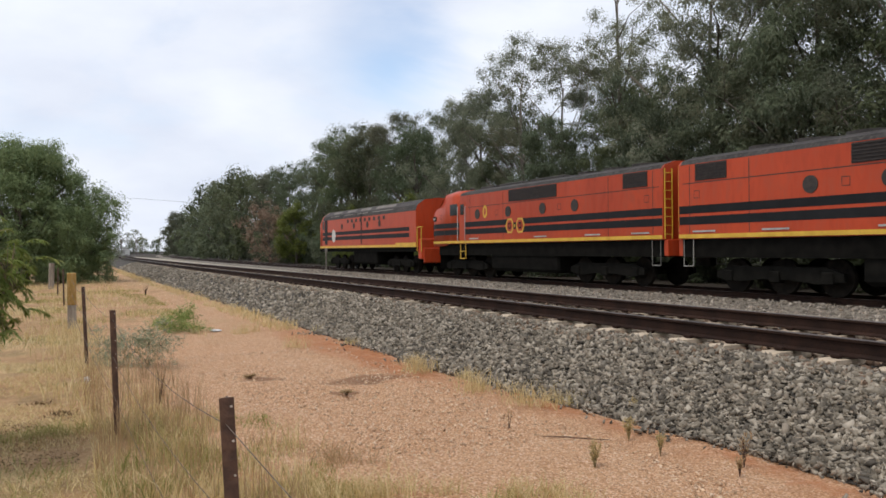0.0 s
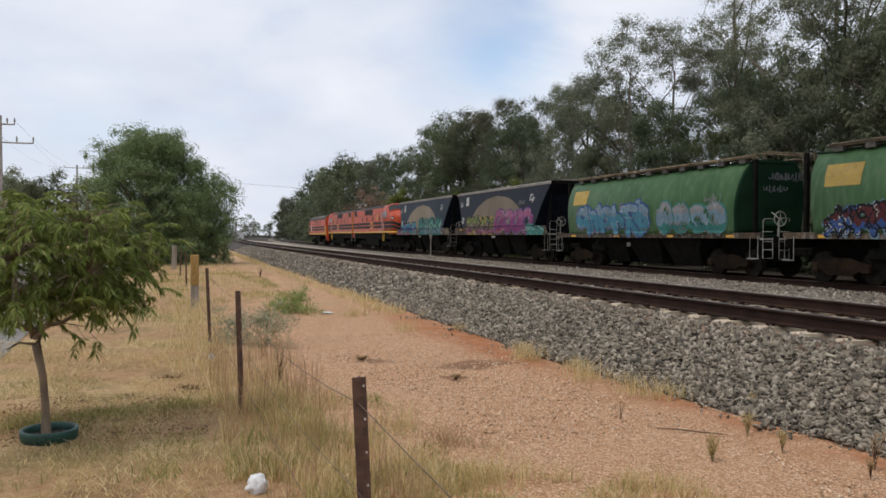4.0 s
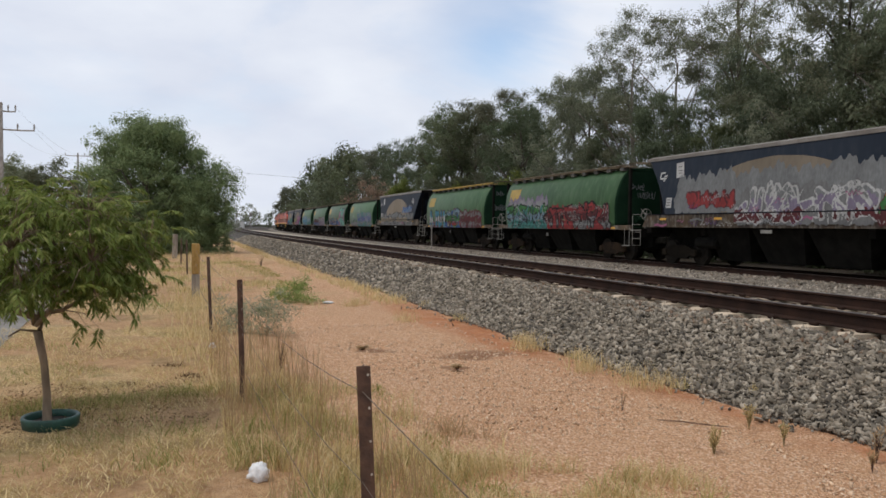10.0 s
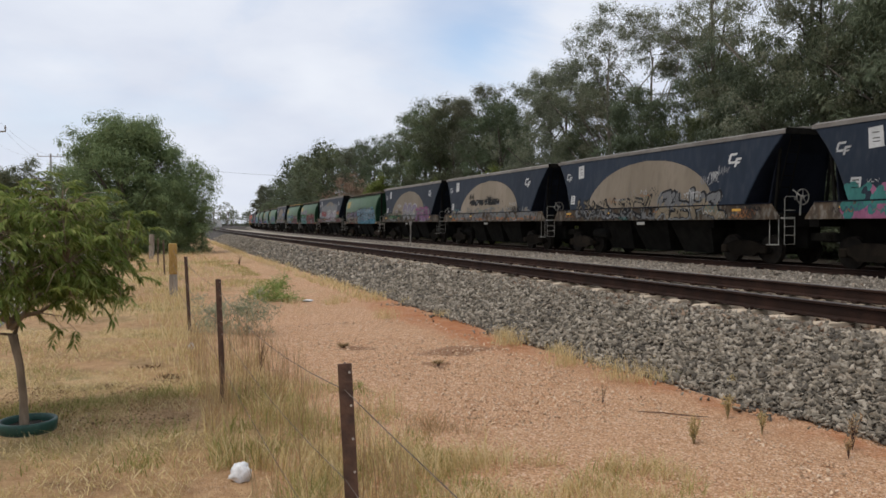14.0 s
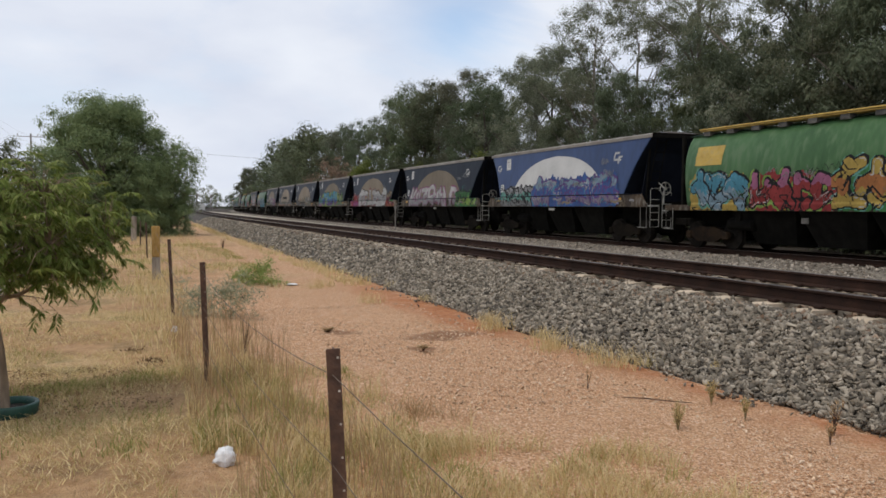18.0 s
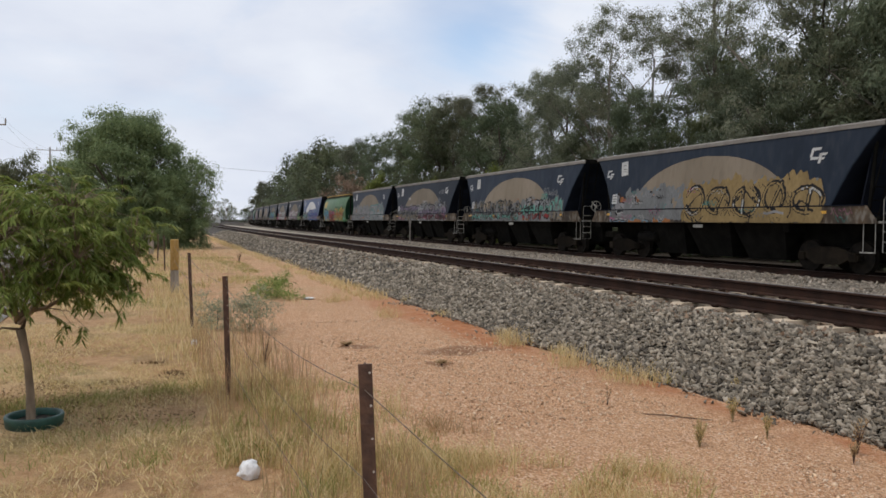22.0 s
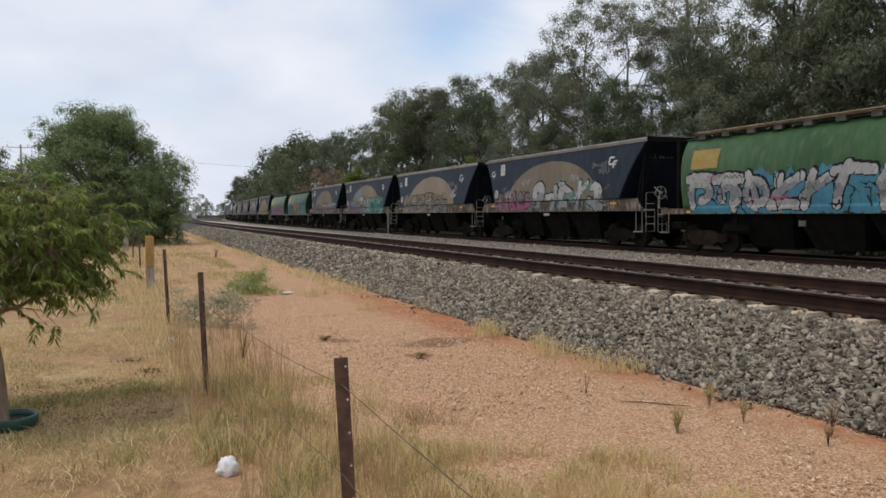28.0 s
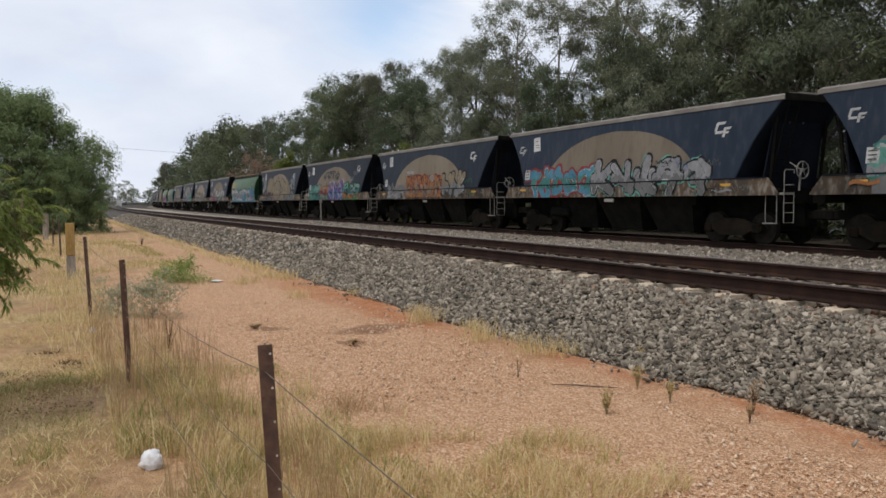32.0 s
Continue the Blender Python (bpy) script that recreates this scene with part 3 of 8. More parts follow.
# sealed road beyond the verge
M_ASPHALT = material("old_grey_asphalt", (0.17, 0.155, 0.14), (0.25, 0.23, 0.20), 1.5, 0.9, 0.3, fine=60)
rs = Shape()
rs.grid(lambda x, y: (x + 0.12 * math.sin(y * 0.7), y, 0.03 - 0.004 * abs(x + 6.0)), [-9.8, -8, -6.0, -4, -2.25], [-20, 0, 5, 8, 11, 14, 18, 24, 30, 50, 80, 140, 300], 0)
road = part("road", rs, M_ASPHALT, smooth=True)
tagged(road, "narrow grey sealed road beside the grassy verge", "road", kind="structure")


# ---- ballast ----
def toe_shift(y):
    """How far the foot of the bank draws in towards the rails near the start."""
    return np.clip((8.5 - np.asarray(y, dtype=float)) * 0.075, 0.0, 0.36)


def ballast_bed(name, mid, profile, label, rock):
    ys = list(np.arange(-14, 40, 0.3)) + list(np.arange(40, 120, 2.0)) + list(np.arange(120, 700, 10.0))
    us = []
    for (a, za), (b, zb) in zip(profile, profile[1:]):
        k = max(1, int(abs(b - a) / 0.22))
        us += [(a + (b - a) * i / k, za + (zb - za) * i / k) for i in range(k)]
    us.append(profile[-1])

    def at(u, y):
        dx, _ = bend(y)
        w = 0.03 * noise.noise((u[0] * 3, y * 3, 1)) if 0 < us.index(u) < len(us) - 1 else 0
        toe = (0.10 * noise.noise((0.0, y * 0.7, mid)) + float(toe_shift(y))) * max(0.0, -1.72 - u[0]) / 1.12
        return (mid + u[0] + dx + toe, y, u[1] + w)
    s = Shape()
    idx = list(range(len(us)))
    cols = [[at(us[i], y) for i in idx] for y in ys]
    v = [p for c in cols for p in c]
    n = len(us)
    s.add(v, [(j * n + i, j * n + i + 1, (j + 1) * n + i + 1, (j + 1) * n + i) for j in range(len(ys) - 1) for i in range(n - 1)])
    ob = part(name, s, rock, smooth=True)
    return tagged(ob, label, "ballast", kind="structure")


def ballast_material(name, dark, pale):
    m = bpy.data.materials.new(name)
    m.use_nodes = True
    n, l = m.node_tree.nodes, m.node_tree.links
    b = n["Principled BSDF"]
    b.inputs["Roughness"].default_value = 0.9
    co = n.new("ShaderNodeTexCoord")
    vo = n.new("ShaderNodeTexVoronoi")
    vo.inputs["Scale"].default_value = 17.0
    l.new(co.outputs["Object"], vo.inputs["Vector"])
    r = n.new("ShaderNodeValToRGB")
    e = r.color_ramp.elements
    e[0].position, e[0].color = 0.1, (*dark, 1)
    e[1].position, e[1].color = 0.9, (*pale, 1)
    l.new(vo.outputs["Color"], r.inputs["Fac"])
    l.new(r.outputs["Color"], b.inputs["Base Color"])
    bp = n.new("ShaderNodeBump")
    bp.inputs["Strength"].default_value, bp.inputs["Distance"].default_value = 1.0, 0.05
    bp.invert = True
    l.new(vo.outputs["Distance"], bp.inputs["Height"])
    l.new(bp.outputs["Normal"], b.inputs["Normal"])
    return m


# the near bed is coloured dark, as the shade between its loose stones
M_BALLAST = ballast_material("gap_shaded_crushed_rock", (0.012, 0.010, 0.008), (0.10, 0.086, 0.068))
M_PALE_BALLAST = ballast_material("pale_crushed_rock", (0.05, 0.042, 0.032), (0.31, 0.27, 0.215))
NEAR_PROFILE = [(-2.86, -0.03), (-1.72, 0.435), (-1.42, 0.518), (-1.20, 0.514), (-1.10, 0.49), (0, 0.50), (1.06, 0.50), (1.18, 0.512), (1.40, 0.515), (1.70, 0.435), (2.7, -0.03)]
FAR_PROFILE = [(-3.4, -0.06), (-1.9, 0.05), (-1.4, 0.075), (0, 0.06), (1.4, 0.075), (1.9, 0.05), (3.2, -0.06)]
ballast_bed("ballast_near", NEAR_MID, NEAR_PROFILE, "raised bank of grey crushed rock ballast under the nearer track", M_BALLAST)
ballast_bed("ballast_far", FAR_MID, FAR_PROFILE, "low bed of pale grey ballast under the train's track", M_PALE_BALLAST)


# ---- rails and sleepers ----
def rail(parent, x0, top):
    prof = [(-0.07, -0.17), (0.07, -0.17), (0.07, -0.155), (0.012, -0.135), (0.012, -0.045), (0.036, -0.03), (0.036, -0.006), (0.028, 0.0), (-0.028, 0.0), (-0.036, -0.006), (-0.036, -0.03), (-0.012, -0.045), (-0.012, -0.135), (-0.07, -0.155)]
    ys = list(np.arange(-16, 40, 2.0)) + list(np.arange(40, 700, 5.0))
    s = Shape()
    n = len(prof)
    rings = [[(x0 + a + bend(y)[0], y, top + z) for a, z in prof] for y in ys]
    v = [p for r in rings for p in r]
    f, mats = [], []
    for i in range(len(rings) - 1):
        for j in range(n):
            s_head = 1 if j in (6, 7, 8) else 0
            f.append((i * n + j, i * n + (j + 1) % n, (i + 1) * n + (j + 1) % n, (i + 1) * n + j))
            mats.append(s_head)
    s.v, s.f, s.m = v, f, mats
    return part("rail", s, [M_RAIL, M_RAILHEAD], parent)


def railway(name, mid, gauge, top, label, first, last, step):
    t = tagged(new(name), label, "railway track", kind="structure")
    rail(t, mid - gauge / 2 - 0.035, top)
    rail(t, mid + gauge / 2 + 0.035, top)
    s = Shape()
    z = top - 0.185
    rings = [[(-1.32, yy, z - 0.2), (-1.32, yy * 0.9, z - 0.10), (-1.09, yy * 0.9, z), (-0.9, yy * 0.9, z), (-0.5, yy * 0.9, z - 0.015), (0.5, yy * 0.9, z - 0.015), (0.9, yy * 0.9, z), (1.09, yy * 0.9, z), (1.32, yy * 0.9, z - 0.10), (1.32, yy, z - 0.2)] for yy in (-0.12, 0.12)]
    s.loft(rings)
    clip = Shape()
    for gx in (-gauge / 2 - 0.035, gauge / 2 + 0.035):
        for sx in (-1, 1):
            clip.box(gx + sx * 0.11 - 0.035, gx + sx * 0.11 + 0.035, -0.05, 0.05, z + 0.002, z + 0.045, c=0.012)
    me, mc = s.mesh("sleeper", M_CONCRETE), clip.mesh("rail_clips", M_RAIL)
    y = first
    rnd = random.Random(5)
    while y < last:
        dx, sl = bend(y)
        o = new("sleeper", me)
        o.parent = t
        o.location = (mid + dx + rnd.uniform(-0.05, 0.05), y, rnd.choice((0.0, 0.0, -0.01, -0.035, 0.004)))
        o.rotation_euler = (0, 0, -math.atan(sl) + rnd.uniform(-0.015, 0.015))
        if y < 30:
            c = new("rail_clips", mc)
            c.parent = t
            c.location, c.rotation_euler = (mid + dx, y, 0), o.rotation_euler
        y += step
    return t


railway("railway_near", NEAR_MID, 1.60, NEAR_TOP, "broad gauge track with rusty rails on concrete sleepers", SLEEPER_FIRST, 70, SLEEPER_STEP)
railway("railway_far", FAR_MID, 1.435, FAR_TOP, "standard gauge track with rusty rails under the train", 2.0, 60, 0.685)


# ---- rolling stock: origin at rail level in the middle; y forward, the side towards the path at -x ----
def lerp(t, pts):
    for (a, va), (b, vb) in zip(pts, pts[1:]):
        if t <= b:
            return va + (vb - va) * (t - a) / (b - a)
    return pts[-1][1]


BLUE_LEN = [(1.35, 6.8), (1.62, 6.8), (1.86, 5.5), (1.88, 5.55), (2.3, 5.75), (2.9, 6.08), (3.4, 6.45), (3.75, 6.75), (3.97, 6.95)]
BLUE_WID = [(1.35, 1.47), (1.88, 1.46), (3.97, 1.22)]
GREEN_LEN = [(1.30, 6.8), (1.58, 6.8), (1.60, 5.85), (2.4, 5.9), (3.2, 6.0), (3.80, 6.1)]
GREEN_WID = [(1.30, 1.36), (1.68, 1.42), (2.30, 1.46), (2.70, 1.43), (3.05, 1.36), (3.38, 1.24), (3.63, 1.09), (3.80, 0.94)]


def ring(half_y, half_x, z, r, k=4):
    """A level rectangle with rounded corners."""
    out = []
    for cx, cy, a0 in ((half_x - r, half_y - r, 0), (-half_x + r, half_y - r, 90), (-half_x + r, -half_y + r, 180), (half_x - r, -half_y + r, 270)):
        for i in range(k + 1):
            a = radians(a0 + 90 * i / k)
            out.append((cx + r * math.cos(a), cy + r * math.sin(a), z))
    return out


def bogie(parent, y0, tone):
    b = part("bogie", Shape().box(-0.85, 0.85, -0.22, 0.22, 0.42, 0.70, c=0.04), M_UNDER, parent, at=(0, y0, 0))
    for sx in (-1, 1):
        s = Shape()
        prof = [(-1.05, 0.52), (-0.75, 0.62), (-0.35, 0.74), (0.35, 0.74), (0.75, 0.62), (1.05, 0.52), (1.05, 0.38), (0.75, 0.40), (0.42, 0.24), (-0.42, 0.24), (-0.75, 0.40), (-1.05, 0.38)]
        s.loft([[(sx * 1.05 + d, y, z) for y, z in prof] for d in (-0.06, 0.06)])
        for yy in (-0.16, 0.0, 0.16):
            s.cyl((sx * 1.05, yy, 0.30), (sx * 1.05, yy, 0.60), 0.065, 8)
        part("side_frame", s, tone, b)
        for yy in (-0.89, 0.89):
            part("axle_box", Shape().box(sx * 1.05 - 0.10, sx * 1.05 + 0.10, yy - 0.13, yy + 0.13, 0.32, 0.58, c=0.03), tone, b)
    for yy in (-0.89, 0.89):
        w = Shape()
        w.cyl((-0.9, yy, 0.45), (0.9, yy, 0.45), 0.08, 8)
        for sx in (-1, 1):
            a, c = sorted((sx * 0.68, sx * 0.80))
            w.cyl((a, yy, 0.45), (c, yy, 0.45), 0.45, 20)
            w.cyl((sx * 0.655, yy, 0.45), (sx * 0.68, yy, 0.45), 0.475, 20)
        part("wheelset", w, M_WHEEL, b)
    return b


def bent_rail(pts, r=0.012):
    return Shape().tube(pts, r, 6)


def wagon_gear(t, end_y, floor_z, tone, rail_ends):
    """What both kinds of hopper wagon share: underframe, bogies, couplers, rails, steps, brake wheel."""
    u = Shape()
    # centre sill deepened as a dark screen; it blocks the bright view beneath
    u.box(-0.25, 0.25, -6.9, 6.9, 0.52, floor_z - 0.05)
    u.box(-1.2, 1.2, -end_y - 0.1, -end_y + 0.25, floor_z - 0.35, floor_z)
    u.box(-1.2, 1.2, end_y - 0.25, end_y + 0.1, floor_z - 0.35, floor_z)
    for yy in (-3.6, 3.6):
        u.box(-1.15, 1.15, yy - 0.12, yy + 0.12, floor_z - 0.4, floor_z - 0.02)
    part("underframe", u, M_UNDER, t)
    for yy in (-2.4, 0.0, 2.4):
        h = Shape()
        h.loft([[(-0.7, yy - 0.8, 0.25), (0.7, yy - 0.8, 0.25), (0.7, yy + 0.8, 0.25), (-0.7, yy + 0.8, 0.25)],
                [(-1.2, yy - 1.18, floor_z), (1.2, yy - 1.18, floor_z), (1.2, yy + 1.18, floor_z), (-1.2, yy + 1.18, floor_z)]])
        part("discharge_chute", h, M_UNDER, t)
    part("air_reservoir", Shape().tube([(-0.95, 3.0, 0.85), (-0.95, 3.06, 0.85), (-0.95, 4.1, 0.85), (-0.95, 4.16, 0.85)], [0.12, 0.2, 0.2, 0.12], 12), M_UNDER, t)
    for yy in (-5.1, 5.1):
        bogie(t, yy, tone)
    for e in (-1, 1):
        c = Shape().box(-0.12, 0.12, min(e * 6.8, e * 7.35), max(e * 6.8, e * 7.35), 0.72, 0.98, c=0.03)
        c.box(-0.2, 0.2, min(e * 7.3, e * 7.5), max(e * 7.3, e * 7.5), 0.70, 1.0, c=0.05)
        part("coupler", c, M_UNDER, t)
        for sx in ((-1, 1) if e in rail_ends else ()):
            x, z0 = sx * 1.38, floor_z
            y0, y1, yl = e * (end_y - 0.08), e * (end_y - 0.45), e * (end_y + 0.15)
            st = bent_rail([(x, y0, z0), (x, y0, 0.63), (x, y1, 0.63), (x, y1, z0)], 0.012)
            st.box(x - 0.12, x + 0.03, min(y0, y1), max(y0, y1), 0.615, 0.645)
            part("step", st, M_RAILPAINT, t)
            xi = sx * 1.0
            lad = bent_rail([(xi, yl, 0.65), (x, yl, 0.65), (x, yl, z0 + 0.48), (x - sx * 0.06, yl, z0 + 0.55), (xi, yl, z0 + 0.55), (xi, yl, z0 + 0.45)])
            for zr in (0.92, 1.18, z0 + 0.14):
                lad.tube([(x, yl, zr), (xi, yl, zr)], 0.012, 5)
            lad.tube([(xi, yl, 0.65), (xi, yl, z0 - 0.05)], 0.012, 5)
            lad.box(min(x, xi), max(x, xi), min(yl, e * end_y), max(yl, e * end_y), z0 - 0.12, z0 - 0.06)
            part("grab_ladder", lad, M_RAILPAINT, t, "grubby white end ladder with a looped handrail")


def brake_wheel(t, y, z):
    """A spoked handbrake wheel on a sloping shaft behind the end platform."""
    s, x, r = Shape(), -0.80, 0.23
    s.tube([(x + r * math.cos(a), y, z + r * math.sin(a)) for a in (2 * math.pi * i / 18 for i in range(19))], 0.017, 5)
    for i in range(5):
        a = 2 * math.pi * i / 5 + 0.3
        s.tube([(x, y, z), (x + r * math.cos(a), y, z + r * math.sin(a))], 0.011, 5)
    s.cyl((x, y - 0.03, z), (x, y + 0.05, z), 0.05, 8)
    s.tube([(x, y + 0.03, z), (x + 0.05, y + 0.45, z + 0.22)], 0.018, 5)
    s.tube([(x, y + 0.06, z), (x, y + 0.10, z - 0.55)], 0.028, 6)
    return part("brake_wheel", s, M_RAILPAINT, t, "dusty spoked handbrake wheel")


def side_map(wids):
    def fn(y, z, off=0.01):
        return (-(lerp(z, wids) + off), y, z)
    return fn


def patch(s, fn, outline, z0, z1, off, mat, rows=8):
    """A painted area on a wagon's side: outline(z) gives its two ends along y."""
    zs = [z0 + (z1 - z0) * i / rows for i in range(rows + 1)]
    v, f = [], []
    for z in zs:
        a, b = outline(z)
        v += [fn(a + (b - a) * k / 4, z, off) for k in range(5)]
    for i in range(rows):
        for k in range(4):
            f.append((i * 5 + k, i * 5 + k + 1, (i + 1) * 5 + k + 1, (i + 1) * 5 + k))
    s.add(v, f, mat)


def logo(s, fn, y, z, size, off, mat):
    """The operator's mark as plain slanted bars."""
    def bar(a, b, c, d):
        pts = [(a, c), (b, c), (b + 0.1, d), (a + 0.1, d)]
        s.add([fn(y - p * size, z + q * size, off) for p, q in pts], [(0, 1, 2, 3)], mat)
    bar(-0.50, 0.15, 0.30, 0.45)
    bar(-0.58, -0.40, -0.05, 0.30)
    bar(-0.55, 0.0, -0.20, -0.05)
    bar(0.05, 0.55, 0.0, 0.14)
    bar(0.02, 0.20, -0.42, 0.14)
    bar(0.20, 0.42, -0.22, -0.10)


def make_blue(name, paint, dome):
    t = thing(name, "navy grain hopper wagon with a beige half-round emblem and graffiti", "hopper wagon", "wagons of the grain train")
    fn = side_map(BLUE_WID)
    b = Shape()
    zs = [1.86, 1.88, 2.05, 2.3, 2.6, 2.9, 3.15, 3.4, 3.6, 3.8, 3.96]
    b.loft([ring(lerp(z, BLUE_LEN[3:]), lerp(z, BLUE_WID), z, 0.06, 2) for z in zs])
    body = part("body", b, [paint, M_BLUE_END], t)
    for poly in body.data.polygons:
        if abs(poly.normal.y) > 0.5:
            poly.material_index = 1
    sl = Shape()
    for sx in (-1, 1):
        a, c = sorted((sx * 1.40, sx * 1.47))
        sl.loft([[(x, -7.0, 1.39), (x, 7.0, 1.39), (x, 7.0, 1.44), (x, 6.65, 1.87), (x, -6.65, 1.87), (x, -7.0, 1.44)] for x in (a, c)])
    parts("side_sill", sl, M_SILL, t)
    lg = Shape()
    for sx in (-1, 1):
        a, c = sorted((sx * 1.44, sx * 1.495))
        lg.box(a, c, -6.65, 6.65, 1.86, 1.89, c=0.006)
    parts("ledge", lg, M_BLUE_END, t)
    r = Shape()
    r.loft([[(x, y, z) for x, z in ((-1.25, 3.95), (-1.25, 4.06), (-1.05, 4.13), (0, 4.18), (1.05, 4.13), (1.25, 4.06), (1.25, 3.95))] for y in (-7.0, 7.0)])
    part("roof", r, M_ROOF, t)
    # the roof_end plates are added: their near-black stands in for shade
    for e in (-1, 1):
        part("roof_end", Shape().box(-1.23, 1.23, min(e * 7.003, e * 7.02), max(e * 7.003, e * 7.02), 3.94, 4.12), M_UNDER, t, "added dark plate for the shaded roof end")
    h = Shape()
    for i in range(9):
        y = -6.16 + i * 1.54
        h.box(-0.35, 0.35, y - 0.6, y + 0.6, 4.16, 4.215, c=0.02)
    parts("roof_hatch", h, M_ROOF, t)
    part("end_platform", Shape().box(-1.38, 1.38, -7.02, -5.4, 1.52, 1.58), M_UNDER, t)
    part("end_platform", Shape().box(-1.38, 1.38, 5.4, 7.02, 1.52, 1.58), M_UNDER, t)
    for e in (-1, 1):
        for sx in (-1, 1):
            part("end_post", Shape().tube([(sx * 1.0, e * 6.35, 1.5), (sx * 1.0, e * 6.6, 3.95)], 0.05, 6), M_UNDER, t)
        # added dark sheet that fills the gap between wagons, in place of its shade
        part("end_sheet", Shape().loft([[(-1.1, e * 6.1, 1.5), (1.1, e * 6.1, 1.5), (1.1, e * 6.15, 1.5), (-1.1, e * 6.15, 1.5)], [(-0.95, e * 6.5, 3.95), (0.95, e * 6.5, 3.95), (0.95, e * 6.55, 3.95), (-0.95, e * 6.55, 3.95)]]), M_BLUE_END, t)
        lad = Shape()
        for sx in (-0.9, -0.5):
            lad.tube([(sx, e * 6.2, 1.5), (sx, e * 6.9, 3.95)], 0.02, 5)
        for i in range(7):
            q = (i + 0.5) / 7
            lad.tube([(-0.9, e * (6.2 + 0.7 * q), 1.5 + 2.45 * q), (-0.5, e * (6.2 + 0.7 * q), 1.5 + 2.45 * q)], 0.014, 5)
        part("end_ladder", lad, M_UNDER, t)
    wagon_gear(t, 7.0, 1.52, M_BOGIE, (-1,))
    brake_wheel(t, -7.25, 2.06)
    d = Shape()
    patch(d, fn, lambda z: (-4.0 * math.sqrt(max(0.0, 1 - ((z - 1.90) / 1.75) ** 1.9)), 4.0 * math.sqrt(max(0.0, 1 - ((z - 1.90) / 1.75) ** 1.9))), 1.90, 3.649, 0.006, 0, 22)
    part("emblem", d, dome, t, "half-round emblem")
    for yy, size in ((5.85, 0.42), (-4.9, 0.52)):
        m = Shape()
        logo(m, fn, yy, 3.30, size, 0.008, 0)
        part("operator_mark", m, M_MARK, t, "white slanted bars")
    p = Shape()
    p.add([fn(y, z, 0.010) for y, z in ((5.02, 3.22), (4.55, 3.25), (4.66, 3.80), (5.10, 3.77))], [(0, 1, 2, 3)])
    p.add([fn(y, z, 0.010) for y, z in ((5.50, 2.12), (5.16, 2.12), (5.16, 2.50), (5.50, 2.50))], [(0, 1, 2, 3)])
    parts("placard", p, M_MARK, t, "white data placard")
    pb = Shape()
    for z in (3.38, 3.47, 3.62):
        pb.add([fn(y + (z - 3.4) * 0.2, zz, 0.014) for y, zz in ((4.92, z), (4.70, z), (4.70, z + 0.03), (4.92, z + 0.03))], [(0, 1, 2, 3)])
    for z in (2.20, 2.30, 2.40):
        pb.add([fn(y, zz, 0.014) for y, zz in ((5.45, z), (5.22, z), (5.22, z + 0.035), (5.45, z + 0.035))], [(0, 1, 2, 3)])
    parts("placard_bar", pb, M_DIM, t)
    rf = Shape()
    for y in (-5.2, -1.5, 2.4, 5.6):
        rf.box(-1.482, -1.47, y - 0.2, y + 0.2, 1.66, 1.74)
    parts("reflector", rf, M_AMBER, t)
    pl = Shape().box(-1.45, -1.43, -0.15, 0.35, 1.22, 1.33)
    part("number_board", pl, M_RAILPAINT, t, "small pale board with unreadable marks")
    return t


